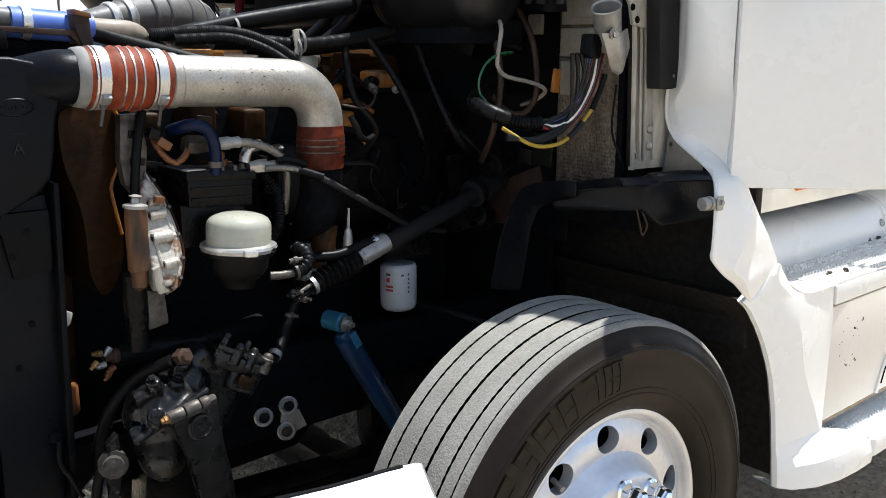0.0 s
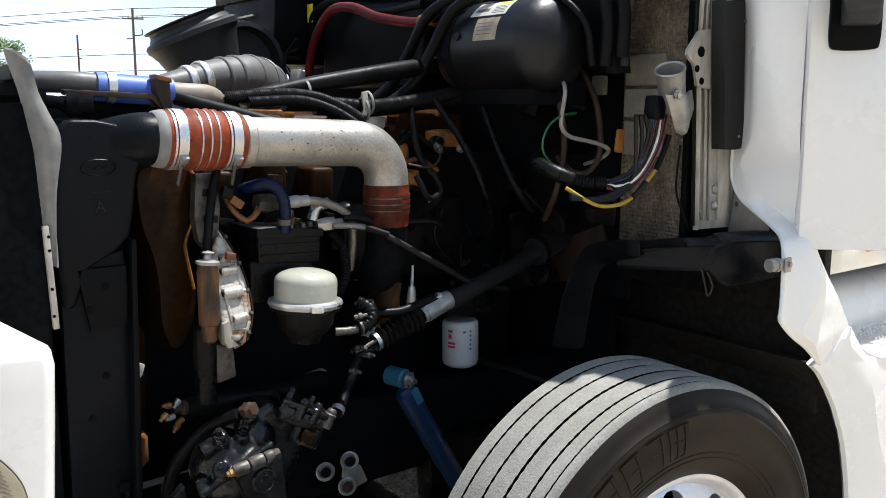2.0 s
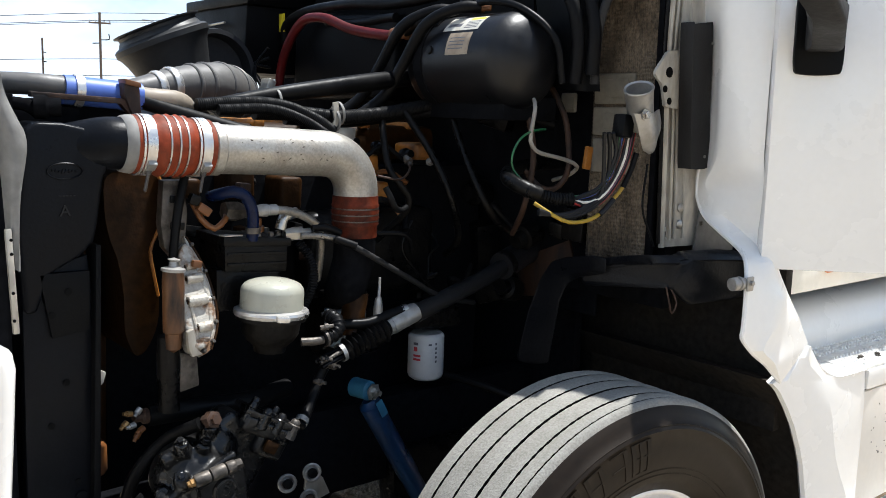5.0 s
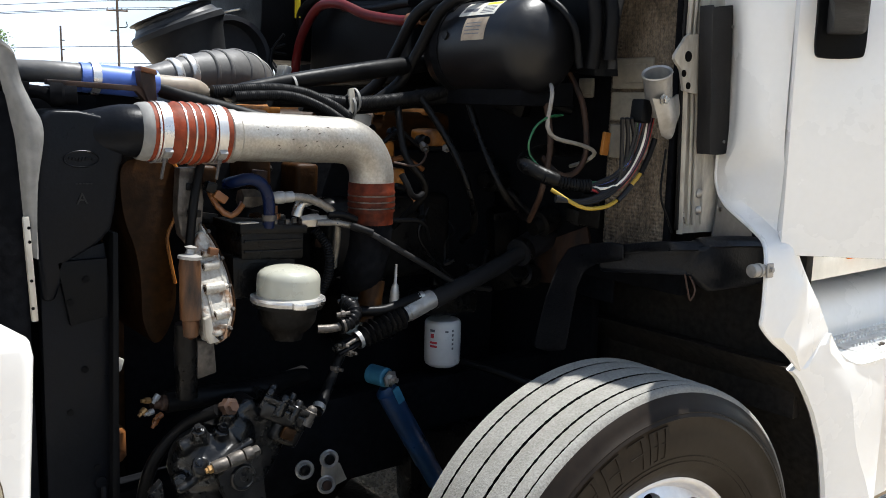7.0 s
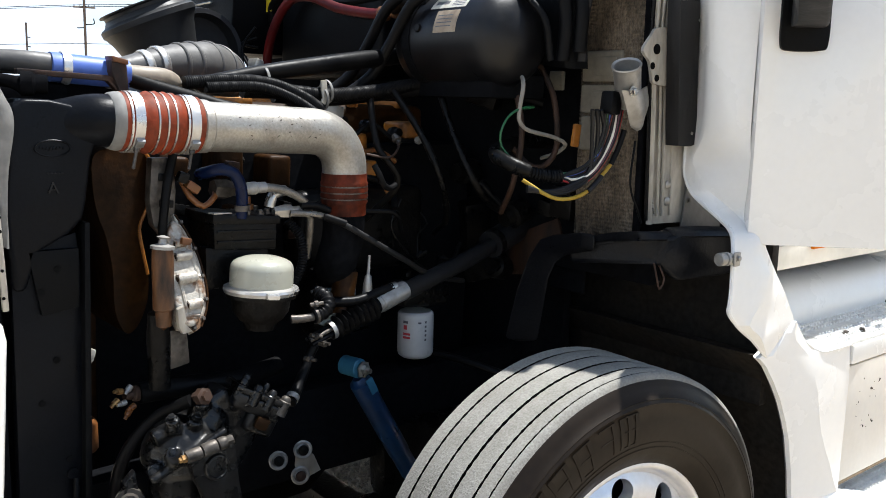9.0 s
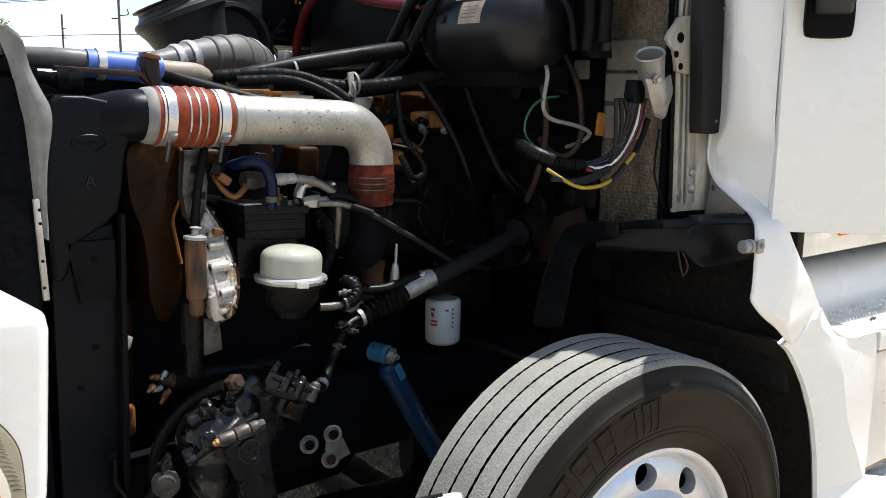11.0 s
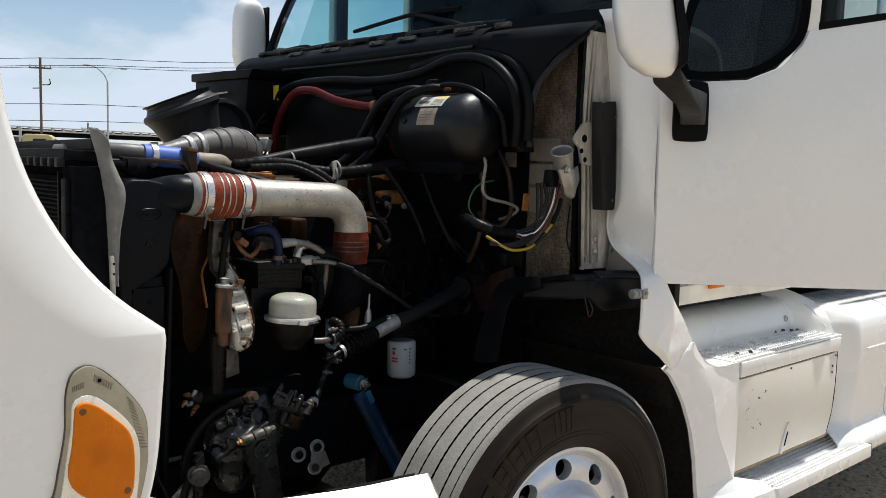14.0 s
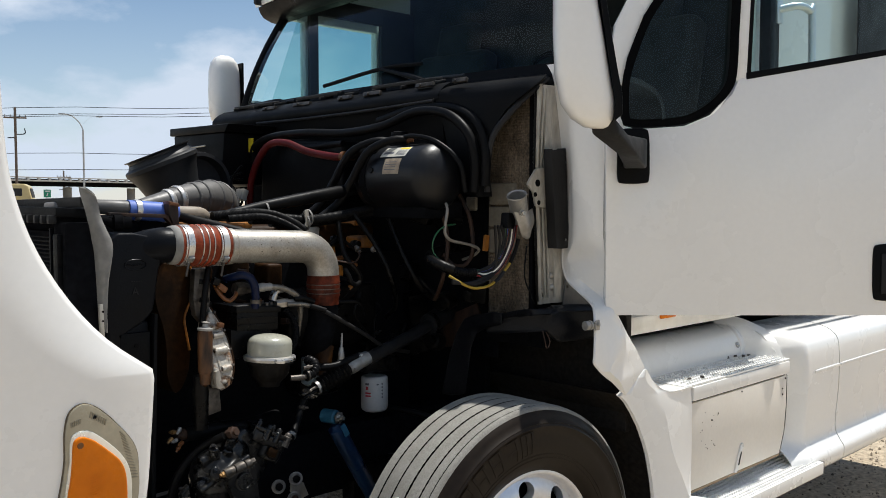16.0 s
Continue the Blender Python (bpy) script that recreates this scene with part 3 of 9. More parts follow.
    tube(bm, [c + out * -0.03 + 0.232 * (math.cos(radians(128)) * u + math.sin(radians(128)) * Vector((0, 0, 1))),
              c + out * 0.004 + 0.228 * (math.cos(radians(130)) * u + math.sin(radians(130)) * Vector((0, 0, 1)))], 0.006, 8)
    part("valve_stem", bm, STEEL, rim)


wheel()


# ---- hood, tilted forward ----
def hood():
    arch = [(-1.194, 1.288), (-1.286, 1.358), (-1.358, 1.440), (-1.415, 1.535), (-1.450, 1.630), (-1.466, 1.72), (-1.474, 1.87), (-1.476, 2.0), (-1.47, 2.2), (-1.45, 2.5)]
    front = [(-1.245, 0.905), (-1.212, 1.03), (-1.200, 1.15), (-1.191, 1.27)]
    bm = bmesh.new()
    # the side: rows from the rear edge towards the nose, bulging outwards
    pts = [(p.x, p.z) for p in spline([(q[0], 0, q[1]) for q in front], 0.03)] + [(-1.193, 1.281)] + [(p.x, p.z) for p in spline([(q[0], 0, q[1]) for q in arch], 0.03)]
    rows = []
    for x, z in pts:
        row = [(x, -1.165, z), (x - 0.002, -1.190, z), (x - 0.008, -1.203, z), (x - 0.02, -1.209, z)]
        for k in range(1, 9):
            t = k / 8
            row.append((x - 0.02 - t * (1.0 + x * 0.0), -1.209 - 0.03 * math.sin(t * math.pi / 2) + 0.36 * t ** 3, z + (0.05 * t * (1.5 - z))))
        rows.append(row)
    sheet(rows, 0.006, bm)
    side = part("hood", bm, WHITE, truck, "white fibreglass hood tilted forward over the bumper", angle=50)
    # the far side and the nose close the shell
    bm = bmesh.new()
    rows = [[(x, 1.165, z), (x - 0.02, 1.209, z), (x - 0.4, 1.22, z), (x - 1.0, 0.88, z)] for x, z in pts]
    sheet(rows, 0.006, bm)
    part("hood_far_side", bm, WHITE, side)
    bm = bmesh.new()
    rows = [[(x - 1.0 - 0.16 * (1 - (2 * k / 10 - 1) ** 2), -0.88 + 1.76 * k / 10, z) for k in range(11)] for x, z in ((-1.25, 0.9), (-1.2, 1.27), (-1.4, 1.6), (-1.45, 2.5))]
    sheet(rows, 0.006, bm)
    part("hood_top", bm, WHITE, side)
    # headlamp with its amber corner
    lens = rounded([(-1.379, 1.227), (-1.362, 1.242), (-1.342, 1.243), (-1.318, 1.228), (-1.293, 1.204), (-1.268, 1.176), (-1.250, 1.150), (-1.241, 1.124), (-1.239, 1.086), (-1.240, 1.049), (-1.248, 1.008), (-1.262, 0.962), (-1.285, 0.917),
                    (-1.35, 0.90), (-1.50, 0.92), (-1.465, 0.965), (-1.427, 0.998), (-1.409, 1.029), (-1.401, 1.067), (-1.394, 1.101), (-1.388, 1.141), (-1.387, 1.191)], 3)
    head = part("headlamp", prism(lens, -1.2135, -1.19, bevel=0.004), LENSGREY, side, "hazed clear headlamp housing")
    part("lens_seal", prism([(x - 0.0004 if x < -1.33 else x + 0.0012, z + (0.0010 if z > 1.2 else 0)) for x, z in lens], -1.2105, -1.19, bevel=0.001), LENSEDGE, head, "thin brown lamp seal")
    frame_in = rounded([(-1.380, 1.170), (-1.374, 1.189), (-1.355, 1.194), (-1.335, 1.188), (-1.301, 1.159), (-1.276, 1.131), (-1.261, 1.102), (-1.256, 1.064), (-1.260, 1.011), (-1.269, 0.960), (-1.290, 0.925), (-1.36, 0.915), (-1.44, 0.94), (-1.404, 1.013), (-1.396, 1.047), (-1.389, 1.091), (-1.381, 1.140)], 3)
    part("reflector_surround", prism(frame_in, -1.2165, -1.20, bevel=0.003), REFLECT, head, "silvered surround of the amber lens")
    amber = rounded([(-1.375, 1.173), (-1.365, 1.183), (-1.353, 1.182), (-1.333, 1.171), (-1.304, 1.145), (-1.284, 1.124), (-1.273, 1.101), (-1.269, 1.068), (-1.270, 1.021), (-1.276, 0.998), (-1.287, 0.991), (-1.318, 0.996), (-1.353, 1.011), (-1.377, 1.032), (-1.387, 1.054), (-1.387, 1.077), (-1.382, 1.101), (-1.378, 1.136)], 3)
    sig = part("turn_signal", prism(amber, -1.2225, -1.205, bevel=0.007, seg=3), AMBER, head, "amber turn signal lens")
    for x, z in ((-1.363, 1.168), (-1.284, 1.010)):
        part("lens_screw", lathe(bmesh.new(), (x, -1.222, z), (0, -1, 0), [(0, 0), (0, 0.0065), (0.0015, 0.006), (0.0015, 0)], 14), COPPER, sig)
    bm = bmesh.new()
    for k in range(9):
        box((0.026, 0.0012, 0.0020), (-1.333, -1.2224, 1.068 + 0.0048 * k), (0, -9, 0), 0, bm)
    part("lens_rib", bm, AMBER, head)
    bm = bmesh.new()
    for k in range(15):
        t = k / 14
        box((0.013 + 0.004 * (1 - t), 0.0024, 0.0021), (-1.274 + 0.026 * t, -1.2138, 1.172 - 0.092 * t), (0, 48 - 42 * t, 0), 0, bm)
    for k in range(8):
        box((0.0024, 0.0024, 0.012), (-1.338 + 0.0042 * k, -1.2138, 1.222 - 0.0028 * k), (0, 12, 0), 0, bm)
    for k in range(6):
        box((0.0020, 0.0024, 0.010), (-1.376 + 0.0036 * k, -1.2138, 1.208 + 0.001 * k), (0, 4, 0), 0, bm)
    part("lens_flute", bm, LENSDARK, head)
    bm = bmesh.new()
    bolt((-1.330, -1.213, 1.216), (0, -1, 0), 0.003, 0.004, bm)
    pieces("lamp_screw", bm, DARKFRAME, head)
    bm = bmesh.new()
    prism(rounded([(-1.404, 1.012), (-1.33, 0.992), (-1.284, 0.978), (-1.279, 0.966), (-1.290, 0.952), (-1.35, 0.968), (-1.40, 0.99)], 3), -1.2185, -1.205, bevel=0.002, into=bm)
    part("headlamp_bezel", bm, LENSGREY, head, "grey bezel under the amber lens")
    bm = bmesh.new()
    prism([(-1.40, 0.985), (-1.34, 0.972), (-1.29, 0.95), (-1.30, 0.925), (-1.37, 0.918), (-1.43, 0.94)], -1.2205, -1.21, bevel=0.006, into=bm)
    part("headlamp_bowl", bm, REFLECT, head, "chromed headlamp bowl under a clear lens")
    swell = Matrix.Translation((-1.235, -1.2135, 0)) @ Matrix.Rotation(math.atan(0.062), 4, "Z") @ Matrix.Translation((1.235, 1.2135, 0))
    for ob in [head] + list(head.children_recursive):
        ob.data.transform(swell)
    # the tilted panel leans in towards its lower end
    origin = Vector((-1.95, -2.86, 1.61))
    for ob in [side, head] + list(head.children_recursive):
        for v in ob.data.vertices:
            if v.co.y < -1.0:
                k = (0.04 * max(0.0, 1.95 - v.co.z) + 0.05 * max(0.0, -1.19 - v.co.x)) / (v.co.y - origin.y)
                v.co += (v.co - origin) * k


hood()


def bumper():
    plan = [(-0.49, -1.14), (-0.56, -1.125), (-0.66, -1.112), (-0.80, -1.075), (-0.92, -1.03), (-1.01, -0.97), (-1.08, -0.88), (-1.115, -0.80), (-1.20, -0.66)]
    line = [Vector(p) for p in spline([(x, y, 0) for x, y in plan], 0.04)]
    rows = []
    for i, p in enumerate(line):
        d = (line[min(i + 1, len(line) - 1)] - line[max(i - 1, 0)]).normalized()
        n = Vector((d.y, -d.x, 0))
        n = n if n.y < 0 else -n
        f = min(1, i / 14)
        sec = [(-0.03, 0.828), (0.0, 0.840), (0.006, 0.836), (0.055 + 0.10 * f, 0.800 - 0.03 * f), (0.062 + 0.12 * f, 0.775 - 0.04 * f), (0.060 + 0.13 * f, 0.70 - 0.03 * f), (0.045 + 0.14 * f, 0.55), (0.03 + 0.12 * f, 0.36), (-0.05, 0.34)]
        rows.append([p + n * a + Vector((0, 0, z)) for a, z in sec])
    bm = sheet(rows, 0.006)
    ob = part("bumper", bm, WHITE, truck, "white wrap-around bumper below the open hood", angle=30)
    bm = bmesh.new()
    end = [r for r in rows[0]]
    vs = [bm.verts.new(p + Vector((0.004, 0, 0))) for p in end]
    bm.faces.new(vs)
    bmesh.ops.solidify(bm, geom=bm.faces[:], thickness=0.006)
    part("bumper_end", bm, WHITE, ob)
    bm = bmesh.new()
    tube(bm, [r[1] + Vector((0, 0.003, 0.002)) for r in rows[1:7]], 0.0035, 6, raw=True)
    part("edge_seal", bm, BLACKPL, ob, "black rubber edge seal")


bumper()


# ---- cab corner, skirt, side fairing and steps ----
def cab_corner():
    rows = []
    for z, x0, y0, x1, y1, b in ((2.09, 0.335, -0.965, 0.42, -1.14, 0.02), (2.04, 0.345, -0.985, 0.395, -1.165, 0.03), (1.9, 0.375, -0.985, 0.384, -1.17, 0.035), (1.7, 0.395, -0.995, 0.372, -1.176, 0.035), (1.52, 0.392, -1.0, 0.370, -1.178, 0.03),
                                 (1.19, 0.265, -1.228, 0.443, -1.227, 0.0), (1.135, 0.2575, -1.232, 0.492, -1.228, 0.0), (1.118, 0.256, -1.232, 0.504, -1.228, 0.0), (1.085, 0.293, -1.232, 0.529, -1.228, 0.0), (1.062, 0.328, -1.232, 0.543, -1.228, 0.0), (1.045, 0.357, -1.232, 0.516, -1.229, 0.0), (1.015, 0.396, -1.232, 0.468, -1.231, 0), (0.992, 0.427, -1.232, 0.432, -1.232, 0)):
        row = []
        xr = 0.32 + (z - 1.085) * 0.92
        tr = min(0.75, max(0.12, (xr - x0) / (x1 - x0))) if z < 1.3 else 0.45
        amp = 0.013 * max(0.0, min(1.0, (1.33 - z) / 0.20)) * max(0.0, min(1.0, (z - 0.99) / 0.05))
        for k in range(13):
            t = tr * k / 5 if k <= 5 else tr + (1 - tr) * (k - 5) / 7
            ridge = amp * (t / tr if t <= tr else (1 - t) / (1 - tr))
            fold = 0.009 * math.sin(t * 3 * math.pi) if z > 1.4 else 0.0
            row.append((x0 + (x1 - x0) * t - b * math.sin(t * math.pi) * (1 if z > 1.3 else 0.3), y0 + (y1 - y0) * t - ridge - fold, z))
        rows.append(row)
    # the flare: forward edge, crease above it, and the rear edge behind the door
    flare = []
    for e, c, r in (((0.386, -1.000, 1.424), (0.372, -1.03, 1.440), (0.370, -1.184, 1.450)), ((0.380, -1.012, 1.388), (0.372, -1.045, 1.412), (0.372, -1.190, 1.422)), ((0.364, -1.043, 1.358), (0.366, -1.072, 1.378), (0.376, -1.196, 1.392)),
                    ((0.349, -1.090, 1.334), (0.373, -1.110, 1.350), (0.382, -1.203, 1.362)), ((0.334, -1.140, 1.311), (0.385, -1.145, 1.322), (0.388, -1.208, 1.334)), ((0.309, -1.185, 1.292), (0.372, -1.186, 1.296), (0.391, -1.214, 1.302)), ((0.278, -1.216, 1.266), (0.330, -1.215, 1.264), (0.393, -1.222, 1.262))):
        e, c, r = Vector(e), Vector(c), Vector(r)
        flare.append([tuple(e.lerp(c, k / 5)) if k <= 5 else tuple(c.lerp(r, (k - 5) / 7)) for k in range(13)])
    rows[5:5] = flare
    bm = sheet(smooth_rows(rows[:13], 1, 4)[:-1] + smooth_rows(rows[12:], 1, 2), 0.007)
    ob = part("cab_corner_skirt", bm, WHITE, truck, "white moulded cab corner flaring into a fender skirt", angle=16)
    # rolled lip along the forward edge
    bm = bmesh.new()
    tube(bm, [Vector(r[0]) + Vector((0.004, 0.004, 0)) for r in rows[4:]], 0.0055, 8)
    part("rolled_lip", bm, WHITE, ob)
    bm = bmesh.new()
    lathe(bm, (0.226, -1.214, 1.238), (1, -0.12, 0), [(0, 0.0), (0, 0.0125), (0.002, 0.0145), (0.014, 0.0145), (0.016, 0.012), (0.019, 0.012), (0.020, 0.0155), (0.026, 0.0155), (0.028, 0.012), (0.04, 0.012)], 24)
    box((0.022, 0.006, 0.032), (0.268, -1.232, 1.238), (0, 0, 0), 0.005, bm)
    bolt((0.268, -1.235, 1.240), (0, -1, 0), 0.006, 0.005, bm)
    part("rubber_mount", bm, CUPST, ob, "round rubber mount and bolt")
    # bare inner post with rivets, guard strip
    bm = sheet(smooth_rows([[(0.276, -0.972, 2.02), (0.288, -0.985, 2.02), (0.300, -0.978, 2.02), (0.40, -0.985, 2.02)], [(0.272, -0.966, 1.8), (0.282, -0.976, 1.8), (0.290, -0.968, 1.8), (0.395, -0.985, 1.8)], [(0.272, -0.966, 1.66), (0.282, -0.976, 1.66), (0.290, -0.968, 1.66), (0.395, -0.985, 1.66)],
                             [(0.279, -0.966, 1.55), (0.289, -0.976, 1.55), (0.298, -0.968, 1.55), (0.412, -0.988, 1.55)], [(0.292, -0.966, 1.28), (0.302, -0.976, 1.28), (0.314, -0.968, 1.28), (0.44, -0.988, 1.28)]], 4, 4), 0.004)
    post = part("bare_post", bm, BARE, ob, "bare metal cab post with rivets")
    bm = bmesh.new()
    for z in (1.375, 1.335):
        lathe(bm, (0.345, -0.982, z), (0, -1, 0), [(0, 0), (0, 0.011), (0.003, 0.011), (0.006, 0.006), (0.0065, 0.0)], 14)
    for z in (1.93, 1.86):
        lathe(bm, (0.29, -0.972, z), (0, -1, 0), [(0, 0), (0, 0.006), (0.003, 0.004), (0.0035, 0.0)], 10)
    pieces("rivet", bm, STEEL, post)
    # pressed ribs down the post and the seam strip beside it
    for dx, r in ((0.012, 0.0035), (0.030, 0.005), (0.062, 0.004)):
        part("pressed_rib", tube(bmesh.new(), [(0.290 + dx, -0.978, 2.01), (0.283 + dx, -0.976, 1.8), (0.283 + dx, -0.976, 1.66), (0.292 + dx, -0.978, 1.55), (0.306 + dx, -0.978, 1.30)], r, 6), BARE, post)
    part("inner_panel", prism([(0.395, 1.50), (0.56, 1.50), (0.56, 1.20), (0.385, 1.20), (0.405, 1.36)], -0.996, -0.990, bevel=0.002), GREYPL, post, "dusty grey inner panel below the guard strip")
    part("panel_screw", bolt((0.415, -0.997, 1.335), (0, -1, 0), 0.005, 0.004), CLAMPDARK, post)
    part("seam_strip", tube(bmesh.new(), [(0.272, -0.970, 2.01), (0.268, -0.968, 1.8), (0.268, -0.968, 1.66), (0.275, -0.968, 1.55), (0.288, -0.968, 1.29)], 0.005, 6), GREASE, post, "grimy seam strip")
    outline = rounded([(0.288, 1.785), (0.294, 1.797), (0.314, 1.801), (0.350, 1.801), (0.362, 1.790), (0.374, 1.60), (0.384, 1.488), (0.378, 1.474), (0.352, 1.470), (0.318, 1.472), (0.312, 1.484), (0.302, 1.60)], 5)
    part("guard_strip", prism(outline, -1.028, -0.992, bevel=0.006), GUARD, ob, "black plastic guard strip")
    bm = bmesh.new()
    for z in (1.76, 1.50):
        bolt((0.362, -1.0275, z), (0, -1, 0), 0.004, 0.003, bm, False)
    pieces("guard_screw", bm, STEEL, ob)


cab_corner()


def side_fairing():
    # forward face and side face meet in a slanting crease; the lower end flares out to carry the step
    rows = []
    for z, xf, xc, xr in ((1.061, 0.535, 0.540, 0.545), (1.037, 0.490, 0.535, 0.566), (1.014, 0.455, 0.545, 0.588), (0.990, 0.400, 0.58, 0.622), (0.975, 0.422, 0.60, 0.650), (0.962, 0.438, 0.612, 0.832), (0.915, 0.479, 0.636, 0.832), (0.866, 0.515, 0.654, 0.832), (0.80, 0.552, 0.674, 0.832), (0.754, 0.572, 0.691, 0.832),
                          (0.70, 0.588, 0.722, 0.832), (0.657, 0.600, 0.752, 0.832), (0.60, 0.611, 0.786, 0.832), (0.560, 0.618, 0.812, 0.832)):
        low = max(0.0, min(1.0, (0.99 - z) / 0.12))
        rows.append([(xf + 0.012, -1.205, z), (xf, -1.216, z), (xf + 0.004, -1.226, z), (xf + 0.3 * (xc - xf), -1.232 - 0.003 * low, z), (xf + 0.7 * (xc - xf), -1.236 - 0.007 * low, z), (xc, -1.238 - 0.012 * low, z), (xc + 0.5 * (xr - xc), -1.236 - 0.010 * low, z), (xr, -1.234 - 0.008 * low, z)])
    ob = part("side_fairing", sheet(rows, 0.006), WHITE, truck, "white side fairing behind the front wheel", angle=9)
    rows = [[(0.630, -1.205, 0.560), (0.618, -1.216, 0.560), (0.622, -1.226, 0.560), (0.68, -1.236, 0.560), (0.75, -1.243, 0.560), (0.812, -1.250, 0.560), (0.822, -1.247, 0.560), (0.832, -1.242, 0.560)],
            [(0.636, -1.205, 0.530), (0.624, -1.216, 0.530), (0.628, -1.228, 0.530), (0.68, -1.242, 0.525), (0.74, -1.256, 0.520), (0.82, -1.270, 0.522), (0.90, -1.266, 0.520), (1.00, -1.262, 0.512)],
            [(0.640, -1.205, 0.50), (0.628, -1.216, 0.50), (0.632, -1.230, 0.50), (0.68, -1.256, 0.498), (0.75, -1.282, 0.498), (0.84, -1.300, 0.499), (0.93, -1.308, 0.499), (1.012, -1.308, 0.498)],
            [(0.645, -1.205, 0.47), (0.634, -1.216, 0.47), (0.637, -1.230, 0.465), (0.68, -1.258, 0.46), (0.75, -1.288, 0.46), (0.84, -1.306, 0.46), (0.93, -1.314, 0.462), (1.014, -1.314, 0.464)],
            [(0.650, -1.205, 0.44), (0.638, -1.216, 0.442), (0.642, -1.229, 0.440), (0.68, -1.254, 0.432), (0.75, -1.284, 0.428), (0.84, -1.302, 0.425), (0.93, -1.308, 0.424), (1.014, -1.308, 0.424)],
            [(0.66, -1.15, 0.44), (0.65, -1.16, 0.44), (0.66, -1.18, 0.436), (0.69, -1.20, 0.43), (0.75, -1.22, 0.426), (0.84, -1.22, 0.422), (0.93, -1.22, 0.42), (1.014, -1.22, 0.42)]]
    part("fairing_foot", sheet(rows, 0.005), WHITE, ob, angle=18)
    rows = [[(0.545, -1.233, 1.061), (0.588, -1.234, 1.014), (0.622, -1.236, 0.990), (0.655, -1.238, 0.974), (0.70, -1.242, 0.963), (0.832, -1.243, 0.962)], [(0.58, -1.12, 1.055), (0.62, -1.12, 1.01), (0.65, -1.12, 0.985), (0.69, -1.12, 0.969), (0.73, -1.12, 0.963), (0.832, -1.12, 0.962)],
            [(0.62, -1.00, 1.045), (0.65, -1.00, 1.005), (0.68, -1.00, 0.982), (0.71, -1.0, 0.968), (0.74, -1.0, 0.963), (0.832, -1.0, 0.962)]]
    part("fairing_shoulder", sheet(smooth_rows(rows, 3, 2), 0.004), WHITE, ob, angle=40)
    # tool box with a lid panel
    boxy = part("battery_box", prism([(0.835, 0.575), (1.60, 0.575), (1.60, 0.945), (0.835, 0.945)], -1.222, -0.95, bevel=0.004), WHITE, truck, "white battery box with a cream drop-down lid")
    lid = [(0.842, 0.572), (1.545, 0.572), (1.585, 0.66), (1.60, 0.76), (1.602, 0.896), (0.838, 0.896)]
    part("lid", prism(lid, -1.236, -1.224, bevel=0.004), CREAM, boxy, "cream panel lid with chipped paint")
    part("top_rail", prism([(0.836, 0.904), (1.612, 0.904), (1.612, 0.957), (0.836, 0.957)], -1.245, -1.05, bevel=0.006), WHITE, boxy)
    # Dark strips put the shade of the lid gaps into colour.
    part("lid_gap", box((0.77, 0.003, 0.014), (1.22, -1.2235, 0.900), (0, 0, 0), 0), DARKFRAME, boxy, "dark strip for the shaded gap above the lid")
    part("lid_gap", tube(bmesh.new(), [(1.549, -1.232, 0.574), (1.588, -1.232, 0.66), (1.604, -1.232, 0.76), (1.606, -1.232, 0.896)], 0.0035, 6), DARKFRAME, boxy, "dark strip for the shaded gap beside the lid")
    part("seal_strip", box((0.72, 0.012, 0.010), (1.19, -1.228, 0.566), (0, 0, 0), 0.002), GASKET, boxy, "tan strip under the lid")
    bm = bmesh.new()
    for x, z in ((1.56, 0.845), (1.56, 0.82), (1.585, 0.885), (1.21, 0.885)):
        bolt((x, -1.236, z), (0, -1, 0), 0.004, 0.003, bm, False)
    pieces("lid_screw", bm, DARKFRAME, boxy)
    rng = random.Random(5)
    bm = bmesh.new()
    for k in range(26):
        x, z = 0.90 + 0.13 * rng.random(), 0.70 + 0.15 * rng.random()
        if (x - 0.94) ** 2 * 3 + (z - 0.80) ** 2 < 0.0012:
            continue
        r = 0.0012 + 0.0032 * rng.random() ** 2
        prism([(x + r * (0.6 + 0.8 * rng.random()) * math.cos(a), z + r * (0.6 + 0.8 * rng.random()) * math.sin(a)) for a in (0.3, 1.3, 2.4, 3.3, 4.2, 5.4)], -1.2367, -1.2355, bevel=0, into=bm)
    part("paint_chip", bm, RUST, boxy, "small chips in the paint", smooth=False)
    bm = prism([(1.155, 0.575), (1.172, 0.570), (1.222, 0.665), (1.220, 0.680), (1.205, 0.678)], -1.243, -1.236, bevel=0.002)
    latch = part("latch", bm, WHITE, boxy, "white latch lever")
    # Slot is a dark bar on the lever, its shade in the colour.
    bm = prism([(1.178, 0.60), (1.186, 0.598), (1.206, 0.645), (1.200, 0.650)], -1.2445, -1.2425, bevel=0.0006)
    part("latch_slot", bm, DARKFRAME, latch)
    # deck and lower step, with serrated strips
    part("deck", prism([(0.79, -1.24), (1.62, -1.24), (1.60, -1.02), (0.80, -1.02)], 0.958, 0.966, axis="z", bevel=0.002), TREAD, boxy, "bright aluminium deck plate")
    bm = bmesh.new()
    teeth(bm, 0.82, 1.60, (-1.225, -1.20, -1.175, -1.15, -1.11, -1.085, -1.06, -1.035), 0.966, 0.0095)
    part("deck_teeth", bm, TREAD, boxy, "raised serrated grip strips")
    bm = bmesh.new()
    for x, y in ((0.90, -1.19), (0.97, -1.20), (1.42, -1.06), (1.50, -1.09), (1.53, -1.10), (1.47, -1.07)):
        bolt((x, y, 0.967), (0, 0, 1), 0.007, 0.008, bm)
    pieces("deck_stone", bm, CLAMPDARK, boxy, "dark crumb of stone lying on the deck")
